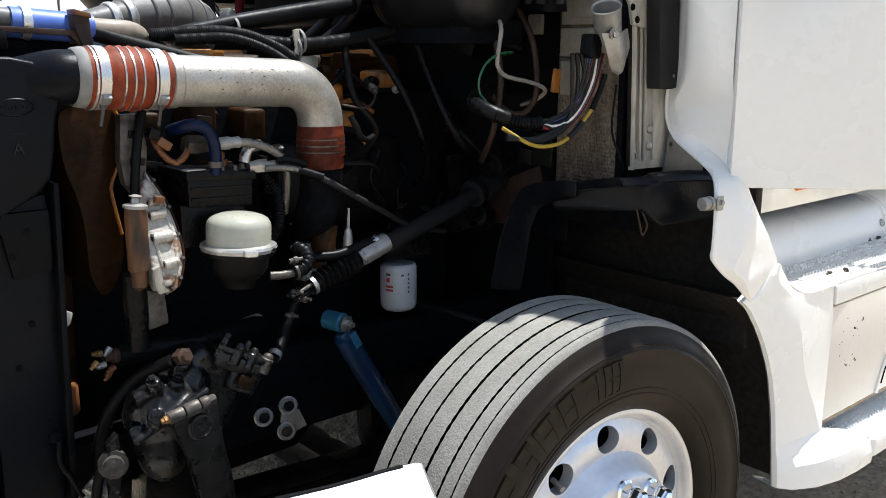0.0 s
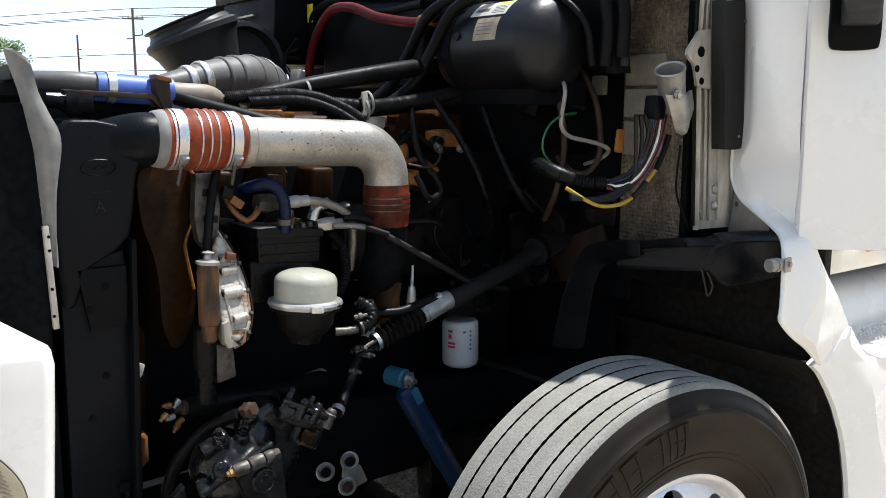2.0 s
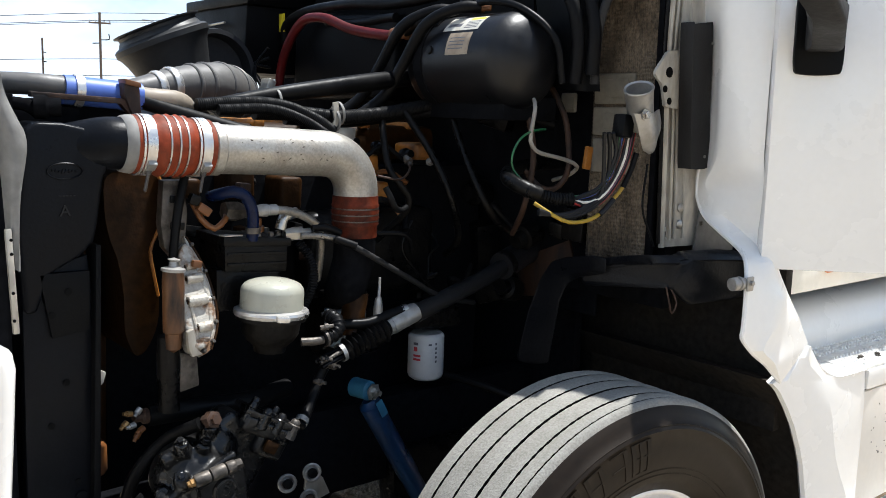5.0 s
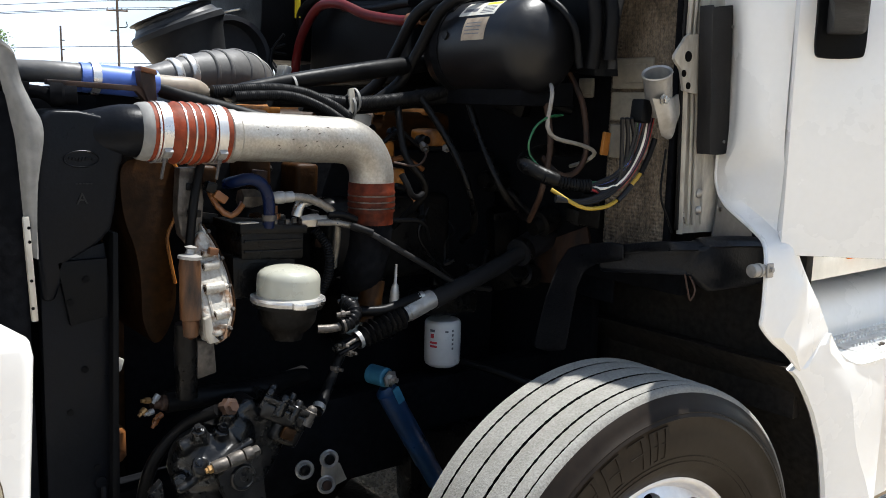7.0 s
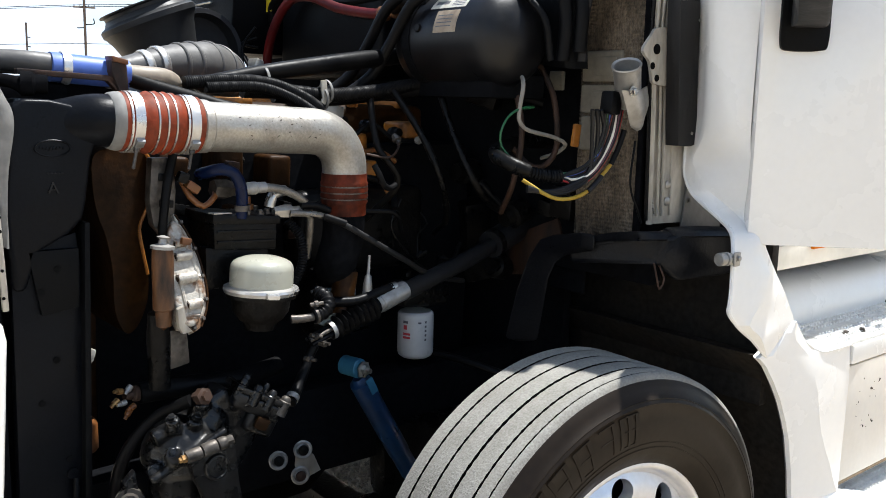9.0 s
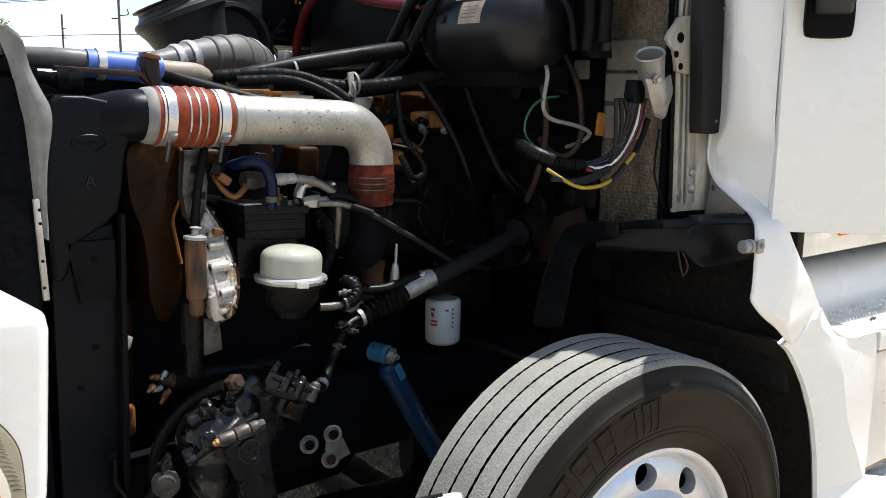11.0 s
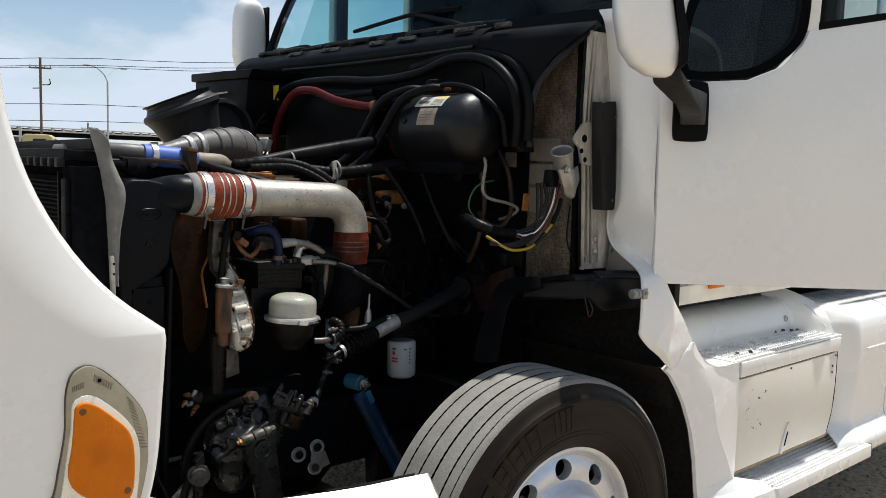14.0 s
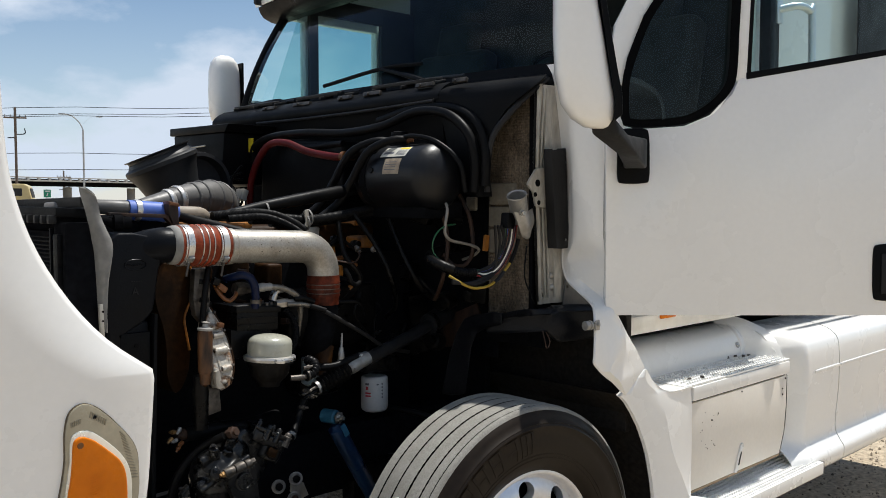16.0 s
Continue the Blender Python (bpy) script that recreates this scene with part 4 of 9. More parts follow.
    step = part("lower_step", prism([(0.84, -1.10), (0.86, -1.236), (1.012, -1.318), (1.80, -1.318), (1.80, -1.10)], 0.447, 0.500, axis="z", bevel=0.005), WHITE, truck, "white lower entry step with serrated aluminium tread")
    part("step_tread", prism([(0.87, -1.10), (0.885, -1.238), (1.02, -1.308), (1.77, -1.308), (1.77, -1.10)], 0.500, 0.505, axis="z", bevel=0.001), TREAD, step)
    bm = bmesh.new()
    teeth(bm, 0.99, 1.77, (-1.300, -1.284, -1.262, -1.240), 0.505, 0.0085)
    teeth(bm, 0.90, 1.77, (-1.218, -1.196, -1.174, -1.152, -1.13), 0.505, 0.0085)
    part("step_teeth", bm, TREAD, step, "raised serrated grip strips")
    part("step_end", box((0.012, 0.03, 0.05), (1.806, -1.30, 0.474), (0, 0, 0), 0.002), BLACKPL, step, "black end cap")
    # rear fairing sections; the first begins with a hollow column and swells outwards behind it
    def section(x0, x1, name, lab):
        rows, n = [], 15
        for k in range(n):
            x = x0 + (x1 - x0) * (k / (n - 1)) ** (1.5 if x0 < 1.9 else 1.0)
            u = max(0.0, min(1.0, (x - 1.650) / 0.085))
            sw = u * u * (3 - 2 * u)
            hol = 0.03 * math.sin(max(0.0, min(1.0, (x - 1.60) / 0.07)) * math.pi)
            low = max(0.0, min(1.0, (x - 1.60) / 0.10))
            rows.append([(x, -0.95, 1.07), (x, -1.09 - 0.04 * sw, 1.066), (x, -1.165 - 0.065 * sw + hol, 1.035 - 0.02 * (1 - sw)), (x, -1.20 - 0.062 * sw + hol, 0.97), (x, -1.205 - 0.060 * sw + hol, 0.80), (x, -1.205 - 0.050 * sw + hol, 0.66),
                         (x, -1.21 - 0.045 * sw + hol * 0.6, 0.585), (x, -1.235 - 0.04 * low, 0.545), (x, -1.262 - 0.035 * low, 0.505), (x, -1.25 - 0.02 * low, 0.44), (x, -1.10, 0.40)])
        return part(name, sheet(smooth_rows(rows, 3, 2), 0.006), WHITE, truck, lab, angle=45)
    a = section(1.608, 2.062, "fairing_bulge", "white bulged fairing beside the steps")
    b = section(2.070, 3.9, "rear_fairing", "white rear chassis fairing")
    part("fairing_scoop", sheet(smooth_rows([[(1.46, -1.00, 0.966), (1.55, -1.08, 0.966), (1.61, -1.215, 0.966)], [(1.47, -0.98, 1.07), (1.56, -1.05, 1.06), (1.635, -1.17, 1.03)], [(1.50, -0.94, 1.13), (1.60, -1.01, 1.12), (1.70, -1.09, 1.068)]], 5, 5), 0.005), WHITE, a, "hollow front of the fairing behind the tank")
    part("trim_line", box((0.26, 0.008, 0.014), (1.94, -1.266, 0.885), (0, 0, 0), 0.003), WHITE, a)
    part("trim_line", box((1.80, 0.008, 0.014), (2.98, -1.266, 0.885), (0, 0, 0), 0.003), WHITE, b)
    # white tank tube above the deck
    bm = lathe(bmesh.new(), (0.74, -0.950, 0.985), (1, 0, 0), [(0, 0), (0, 0.10), (0.02, 0.115), (0.78, 0.115), (0.785, 0.121), (0.82, 0.121), (0.825, 0.115), (0.90, 0.115), (0.93, 0.09), (0.94, 0.0)], 40)
    tank = part("side_tank", bm, WHITE, truck, "white cylindrical tank behind the deck")
    bm = bmesh.new()
    lathe(bm, (1.50, -1.061, 1.015), (0, -1, 0.3), [(0, 0), (0, 0.013), (0.004, 0.013), (0.008, 0.008), (0.008, 0)], 16)
    part("tank_plug", bm, STEEL, tank)


def teeth(bm, x0, x1, ys, z, w):
    n = int((x1 - x0) / 0.017)
    for y in ys:
        for k in range(n):
            x = x0 + (x1 - x0) * (k + 0.5) / n
            v = [bm.verts.new((x + a * 0.0052, y + b * w * 0.5, z + c * 0.0065)) for a, b, c in ((-1, -1, 0), (1, -1, 0), (1, 1, 0), (-1, 1, 0), (-0.3, -0.7, 1), (0.3, -0.7, 1), (0.3, 0.7, 1), (-0.3, 0.7, 1))]
            for f in ((4, 5, 6, 7), (0, 1, 5, 4), (1, 2, 6, 5), (2, 3, 7, 6), (3, 0, 4, 7)):
                bm.faces.new([v[i] for i in f])


side_fairing()


# ---- cab shell ----
def cab():
    # rows of the near side skin behind the door opening, the far side with its window openings
    bm = bmesh.new()
    box((2.6, 0.05, 2.45), (2.80, -1.095, 2.435), (0, 0, 0), 0.01, bm)
    shell = part("cab_body", bm, WHITE, truck, "white cab and sleeper body")
    bm = bmesh.new()
    box((1.13, 0.05, 0.066), (1.085, -1.085, 1.183), (0, 0, 0), 0.008, bm)
    part("cab_sill", bm, SILL, shell, "cream cab sill under the door")
    part("marker_lamp", box((0.10, 0.012, 0.018), (0.865, -1.116, 1.204), (0, 0, 0), 0.006), AMBER, shell, "small amber marker lamp")
    bm = bmesh.new()
    box((3.6, 0.05, 0.90), (2.3, 1.16, 1.70), (0, 0, 0), 0.01, bm)
    box((0.075, 0.05, 0.62), (0.866, 1.16, 2.40), (0, 0, 0), 0.005, bm)
    box((2.8, 0.05, 0.62), (2.73, 1.16, 2.40), (0, 0, 0), 0.005, bm)
    box((3.45, 0.05, 1.0), (2.40, 1.16, 3.10), (0, 0, 0), 0.005, bm)
    pieces("far_wall", bm, WHITE, shell, "far side of the cab with its door windows")
    bm = sheet([[(0.62, 1.16, 2.14), (0.83, 1.16, 2.14)], [(0.80, 1.16, 2.62), (0.83, 1.16, 2.62)]])
    part("far_vent_glass", bm, SIDEGLASS, shell)
    bm = sheet([[(0.90, 1.16, 2.14), (1.33, 1.16, 2.14)], [(0.90, 1.16, 2.62), (1.33, 1.16, 2.62)]])
    part("far_door_glass", bm, SIDEGLASS, shell)
    # dark inner trim round the far windows
    for size, at in (((0.060, 0.03, 0.62), (0.866, 1.115, 2.38)), ((0.30, 0.03, 0.62), (1.49, 1.115, 2.40)), ((1.2, 0.03, 0.10), (1.10, 1.115, 2.69)), ((1.2, 0.03, 0.30), (1.05, 1.115, 1.985))):
        part("inner_trim", box(size, at, (0, 0, 0), 0.012), SEAT, shell, "dark inner door trim")
    # cab floor, roof, back, firewall and dash
    bm = bmesh.new()
    box((3.6, 2.10, 0.06), (2.3, 0, 1.21), (0, 0, 0), 0.005, bm)
    part("cab_floor", bm, DARKFRAME, shell)
    bm = bmesh.new()
    box((3.3, 2.34, 0.06), (2.42, 0, 3.28), (0, 0, 0), 0.02, bm)
    rows = [[(0.66, y, 2.60 + 0.01 * (1 - abs(y))), (0.74, y, 2.72), (0.82, y, 2.95), (0.86, y, 3.28)] for y in (-1.1, -0.5, 0, 0.5, 1.1)]
    sheet(rows, 0.03, bm)
    part("cab_roof", bm, WHITE, shell, "white cab roof")
    bm = bmesh.new()
    box((0.05, 2.3, 2.1), (1.62, 0, 2.25), (0, 0, 0), 0, bm)
    part("cab_back_trim", bm, SEAT, shell, "dark cab interior trim")
    bm = bmesh.new()
    rows = [[(0.40, y, 2.03), (0.50, y, 2.07), (0.78, y, 2.04), (0.86, y, 1.90), (0.84, y, 1.45)] for y in (-1.1, -0.7, -0.3, 0.1, 0.5, 0.9, 1.1)]
    sheet(smooth_rows(rows, 3, 1), 0.02, bm)
    part("dashboard", bm, SEAT, shell, "dark dashboard")
    bm = bmesh.new()
    lathe(bm, (0.93, -0.62, 2.06), (0.75, 0, 0.66), [(-0.012, 0.215), (0, 0.228), (0.012, 0.215), (0, 0.203)], 40, close=True)
    tube(bm, [(0.93, -0.84, 2.06), (0.92, -0.62, 2.04), (0.93, -0.40, 2.06)], 0.016, 8)
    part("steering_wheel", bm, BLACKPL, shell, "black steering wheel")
    for y in (-0.62, 0.62):
        bm = bmesh.new()
        box((0.14, 0.52, 0.72), (1.42, y, 2.08), (0, 12, 0), 0.05, bm, 3)
        box((0.50, 0.52, 0.14), (1.20, y, 1.70), (0, 0, 0), 0.05, bm, 3)
        box((0.10, 0.28, 0.2), (1.50, y, 2.50), (0, 12, 0), 0.04, bm, 3)
        part("cab_seat", bm, SEAT, shell, "dark grey air-ride cab seat")
    # windscreen, its black border and wipers
    def ws(y, f):
        y2 = y / 1.08
        return Vector((0.33 + 0.07 * y2 * y2 + 0.245 * f - 0.03 * math.sin(math.pi * max(0.0, min(1.0, f))), y * (1 - 0.04 * f), 2.075 + 0.53 * f))
    ys = [-1.06 + 2.12 * k / 16 for k in range(17)]
    part("windscreen", sheet([[ws(y, f) for y in ys] for f in (0.04, 0.2, 0.35, 0.5, 0.65, 0.8, 1.0)]), WSGLASS, shell, "tinted windscreen glass")
    bm = bmesh.new()
    sheet([[ws(y, f) - Vector((0.006, 0, 0)) for y in ys] for f in (-0.03, 0.055)], 0.012, bm)
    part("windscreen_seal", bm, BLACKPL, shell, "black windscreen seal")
    for sgn in (-1, 1):
        bm = bmesh.new()
        tube(bm, [ws(sgn * 1.085, f) + Vector((0.01, 0, 0)) for f in (-0.05, 0.3, 0.65, 1.05)], 0.022, 10)
        part("screen_pillar", bm, BLACKPL if sgn > 0 else WHITE, shell)
    bm = bmesh.new()
    rows = [[(0.47 + 0.07 * y * y - 0.02, y, 2.640), (0.45 + 0.07 * y * y, y, 2.675), (0.52 + 0.07 * y * y, y, 2.735), (0.70 + 0.06 * y * y, y, 2.78)] for y in [-1.18 + 2.36 * k / 16 for k in range(17)]]
    sheet(smooth_rows(rows, 2, 1), 0.012, bm)
    vis = part("sun_visor", bm, WHITE, shell, "white exterior sun visor")
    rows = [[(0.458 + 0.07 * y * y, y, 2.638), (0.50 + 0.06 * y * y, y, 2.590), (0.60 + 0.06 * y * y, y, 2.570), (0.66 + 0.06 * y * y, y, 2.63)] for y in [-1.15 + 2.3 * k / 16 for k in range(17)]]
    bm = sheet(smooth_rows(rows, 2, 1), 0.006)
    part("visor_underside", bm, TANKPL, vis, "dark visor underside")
    for y0, y1, f0 in ((-0.36, 0.30, 0.1), (0.62, 1.02, 0.02)):
        bm = bmesh.new()
        if f0 > 0.05:
            tube(bm, [(0.245, -0.45, 2.075), (0.262, -0.35, 2.105), ws(-0.10, 0.17) - Vector((0.03, 0, 0))], 0.009, 8, taper=lambda u: 1.3 - 0.7 * u)
            tube(bm, [ws(-0.33, 0.17) - Vector((0.016, 0, 0)), ws(-0.10, 0.175) - Vector((0.022, 0, 0)), ws(0.30, 0.11) - Vector((0.016, 0, 0))], 0.008, 6)
        else:
            tube(bm, [(0.25, 0.47, 2.06), (0.29, 0.60, 2.09), (0.33, 0.95, 2.085)], 0.009, 8)
            tube(bm, [ws(0.45, 0.02) - Vector((0.02, 0, 0)), ws(0.95, 0.035) - Vector((0.02, 0, 0))], 0.008, 6)
        part("wiper", bm, BLACKPL, shell, "black windscreen wiper")
    # grab handle and side window of the sleeper, seen past the open door
    bm = bmesh.new()
    tube(bm, [(1.56, -1.19, 2.42), (1.60, -1.25, 2.43), (1.68, -1.262, 2.42), (1.71, -1.262, 2.36), (1.715, -1.262, 1.55)], 0.016, 12)
    box((0.045, 0.012, 0.10), (1.555, -1.192, 2.41), (0, 0, 0), 0.01, bm)
    part("grab_handle", bm, WHEELAL, shell, "aluminium grab handle")
    part("sleeper_window", box((0.62, 0.012, 0.50), (2.68, -1.192, 2.50), (0, 0, 0), 0.05, None, 3), SEAT, shell, "dark sleeper side window")
    part("door_post_seal", box((0.05, 0.05, 1.9), (1.50, -1.17, 2.2), (0, 0, 0), 0.01), BLACKPL, shell)


cab()


# ---- the open door with its mirror ----
def door():
    a = radians(44)
    hinge, d, n = Vector((0.353, -1.195, 0)), Vector((math.cos(a), -math.sin(a), 0)), Vector((-math.sin(a), -math.cos(a), 0))
    M = Matrix.Translation(hinge) @ Matrix((d, -n, (0, 0, 1))).transposed().to_4x4()

    def put(bm):
        bm.transform(M)
        return bm

    # local x runs along the door, local -y is its outside
    bm = bmesh.new()
    lower = [(0.005, 1.258), (0.985, 1.258), (0.985, 2.125), (0.95, 2.118), (0.93, 2.112), (0.452, 2.028), (0.425, 2.022), (0.405, 1.975), (0.345, 1.91), (0.255, 1.872), (0.10, 1.862), (0.062, 1.872), (0.048, 1.90), (0.048, 2.02), (0.0, 2.03)]
    prism(lower, 0.0, 0.045, bevel=0.006, into=bm)
    prism([(0.0, 2.02), (0.052, 2.0), (0.068, 2.09), (0.12, 2.225), (0.19, 2.33), (0.27, 2.44), (0.36, 2.55), (0.50, 2.66), (0.985, 2.70), (0.985, 2.77), (0.45, 2.74), (0.28, 2.60), (0.14, 2.42), (0.03, 2.20)], 0.004, 0.045, bevel=0.005, into=bm)
    prism([(0.418, 2.015), (0.452, 2.02), (0.476, 2.66), (0.446, 2.64)], 0.002, 0.045, bevel=0.003, into=bm)
    prism([(0.945, 2.11), (0.985, 2.12), (0.985, 2.72), (0.945, 2.70)], 0.002, 0.045, bevel=0.003, into=bm)
    ob = part("cab_door", put(bm), WHITE, truck, "white cab door standing ajar", angle=30)
    ring = [(0.052, 1.885), (0.070, 1.873), (0.12, 1.868), (0.25, 1.878), (0.335, 1.918), (0.395, 1.975), (0.418, 2.04), (0.424, 2.20), (0.434, 2.42), (0.441, 2.60), (0.425, 2.63), (0.36, 2.55), (0.27, 2.44), (0.19, 2.33), (0.12, 2.225), (0.068, 2.09), (0.050, 2.0)]
    inner = [(0.075, 1.905), (0.09, 1.895), (0.13, 1.892), (0.245, 1.902), (0.32, 1.938), (0.372, 1.99), (0.390, 2.05), (0.395, 2.20), (0.403, 2.40), (0.410, 2.53), (0.400, 2.54), (0.37, 2.50), (0.285, 2.41), (0.21, 2.31), (0.142, 2.21), (0.092, 2.08), (0.074, 2.0)]
    ring, inner = rounded(ring, 4), rounded(inner, 4)
    bm = bmesh.new()
    vo, vi = [[bm.verts.new((x, y, z)) for x, z in o] for y in (-0.006,) for o in (ring, inner)]
    for k in range(len(ring)):
        j = (k + 1) % len(ring)
        bm.faces.new((vo[k], vo[j], vi[j], vi[k]))
    bmesh.ops.solidify(bm, geom=bm.faces[:], thickness=0.02)
    part("vent_seal", put(bm), BLACKPL, ob, "black rubber vent window seal")
    bm = bmesh.new()
    bm.faces.new([bm.verts.new((x, 0.02, z)) for x, z in inner])
    part("vent_glass", put(bm), SIDEGLASS, ob)
    bm = bmesh.new()
    prism([(0.45, 2.02), (0.945, 2.105), (0.945, 2.124), (0.45, 2.042)], -0.002, 0.03, bevel=0.002, into=bm)
    prism([(0.455, 2.04), (0.464, 2.04), (0.484, 2.64), (0.476, 2.64)], -0.002, 0.03, bevel=0.001, into=bm)
    prism([(0.925, 2.11), (0.95, 2.11), (0.95, 2.70), (0.925, 2.70)], -0.002, 0.03, bevel=0.002, into=bm)
    part("window_seal", put(bm), BLACKPL, ob, "black window weatherstrip")
    bm = bmesh.new()
    bm.faces.new([bm.verts.new((x, 0.02, z)) for x, z in ((0.46, 2.035), (0.93, 2.118), (0.93, 2.70), (0.50, 2.66), (0.48, 2.64))])
    part("door_glass", put(bm), SIDEGLASS, ob)
    # handle in a black pan
    pan = rounded([(0.872, 1.475), (0.89, 1.49), (0.955, 1.49), (0.975, 1.475), (0.978, 1.40), (0.975, 1.325), (0.955, 1.308), (0.89, 1.308), (0.874, 1.325), (0.870, 1.40)], 4)
    part("handle_pan", put(prism(pan, -0.006, 0.01, bevel=0.004)), BLACKPL, ob, "black door handle pan")
    part("handle", put(prism([(0.895, 1.33), (0.962, 1.33), (0.962, 1.46), (0.895, 1.46)], -0.012, -0.004, bevel=0.006)), DUSTYRUB, ob, "black paddle handle")
    part("handle_reflector", put(prism([(0.925, 1.37), (0.957, 1.37), (0.957, 1.44), (0.925, 1.44)], -0.0145, -0.011, bevel=0.002)), REDHOSE, ob, "small dark red reflector")
    bm = bmesh.new()
    lathe(bm, (0.94, -0.006, 1.335), (0, -1, 0), [(0, 0), (0, 0.012), (0.004, 0.012), (0.005, 0.008), (0.005, 0)], 16)
    part("door_lock", put(bm), CHROME, ob)
    # mirror: black base, arm, white shell with the glass behind it
    base = rounded([(0.072, 1.835), (0.085, 1.85), (0.155, 1.85), (0.172, 1.835), (0.176, 1.76), (0.175, 1.69), (0.16, 1.676), (0.09, 1.675), (0.074, 1.69), (0.072, 1.76)], 4)
    base = [(x - 0.035, z + 0.012) for x, z in base]
    mb = part("mirror", put(prism(base, -0.012, 0.005, bevel=0.006)), BLACKPL, ob, "white door mirror on a black arm")
    bm = bmesh.new()
    rows = [[(0.085, -0.012, 1.845), (0.162, -0.012, 1.83), (0.162, -0.012, 1.735), (0.085, -0.012, 1.735)],
            [(0.08, -0.055, 1.835), (0.150, -0.055, 1.825), (0.150, -0.05, 1.735), (0.082, -0.05, 1.735)],
            [(0.02, -0.10, 1.852), (0.085, -0.11, 1.835), (0.115, -0.10, 1.77), (0.055, -0.09, 1.775)],
            [(-0.045, -0.15, 1.885), (0.03, -0.16, 1.89), (0.045, -0.15, 1.835), (-0.035, -0.14, 1.835)]]
    loops = [[bm.verts.new(p) for p in r] for r in rows]
    for p, q in zip(loops, loops[1:]):
        for k in range(4):
            bm.faces.new((p[k], p[(k + 1) % 4], q[(k + 1) % 4], q[k]))
    bm.faces.new(loops[0][::-1])
    bm.faces.new(loops[-1])
    bmesh.ops.recalc_face_normals(bm, faces=bm.faces)
    bevelled(bm, 0.008, 2)
    part("mirror_arm", put(bm), DUSTYRUB, mb, "black mirror arm", angle=50)
    rows = []
    for z, w0, w1, dep in ((1.852, -0.03, 0.0, 0.03), (1.858, -0.06, 0.012, 0.055), (1.885, -0.10, 0.028, 0.085), (1.93, -0.132, 0.03, 0.10), (2.02, -0.150, 0.012, 0.11), (2.15, -0.156, -0.01, 0.115), (2.28, -0.156, -0.035, 0.11), (2.40, -0.152, -0.055, 0.10), (2.44, -0.12, -0.07, 0.06)):
        row = []
        for k in range(20):
            t = 2 * math.pi * k / 20
            cx, cy = math.cos(t), math.sin(t)
            ex, ey = abs(cx) ** 0.55 * (1 if cx > 0 else -1), abs(cy) ** 0.55 * (1 if cy > 0 else -1)
            row.append(((w0 + w1) / 2 + (w1 - w0) / 2 * ex, -0.15 + dep * ey * 0.6, z))
        rows.append(row + row[:1])
    bm = sheet(rows)
    bmesh.ops.remove_doubles(bm, verts=bm.verts, dist=1e-5)
    bmesh.ops.holes_fill(bm, edges=bm.edges)
    part("mirror_shell", put(bm), WHITE, mb, "white mirror housing", angle=50)
    bm = bmesh.new()
    prism([(0.02, 1.868), (0.045, 1.89), (0.044, 1.95), (0.026, 2.04), (-0.018, 2.29), (-0.045, 2.42), (-0.055, 2.41), (-0.03, 2.26), (0.008, 2.02), (0.022, 1.93)], -0.215, -0.085, bevel=0.004, into=bm)
    part("mirror_rim", put(bm), BLACKPL, mb, "black mirror rim")
    # the housing stands well outboard of the door skin
    origin = Vector((-2.0, -2.9, 1.63))
    for kid in mb.children:
        for v in kid.data.vertices:
            off = (M.inverted() @ v.co).y
            k = 0.12 * max(0.0, min(1.0, (-off - 0.03) / 0.10))
            v.co += (origin - v.co) * k + d * -0.03


door()


def far_mirror():
    rows = []
    for z, w in ((2.02, 0.03), (2.03, 0.055), (2.05, 0.075), (2.10, 0.088), (2.20, 0.090), (2.30, 0.086), (2.345, 0.075), (2.370, 0.055), (2.382, 0.03)):
        rows.append([(0.40 + w * math.copysign(abs(math.cos(t)) ** 0.6, math.cos(t)) * 0.9, 1.255 + 0.6 * w * math.copysign(abs(math.sin(t)) ** 0.6, math.sin(t)), z) for t in (2 * math.pi * k / 28 for k in range(29))])
    bm = sheet(rows)
    bmesh.ops.remove_doubles(bm, verts=bm.verts, dist=1e-5)
    bmesh.ops.holes_fill(bm, edges=bm.edges)
    ob = part("far_mirror", bm, WHITE, truck, "white mirror on the far door", angle=50)
    part("mirror_rim", box((0.012, 0.10, 0.30), (0.482, 1.255, 2.20), (0, 0, 0), 0.005), BLACKPL, ob)
    bm = bmesh.new()
    tube(bm, [(0.40, 1.25, 2.05), (0.45, 1.22, 1.95), (0.50, 1.17, 1.85)], 0.03, 10)
    part("mirror_arm", bm, DUSTYRUB, ob)


far_mirror()


# ---- chassis, firewall and wheel well ----
def run(name, pts, r, mat, parent, label="", seg=10, **kw):
    return part(name, tube(bmesh.new(), pts, r, seg, **kw), mat, parent, label)


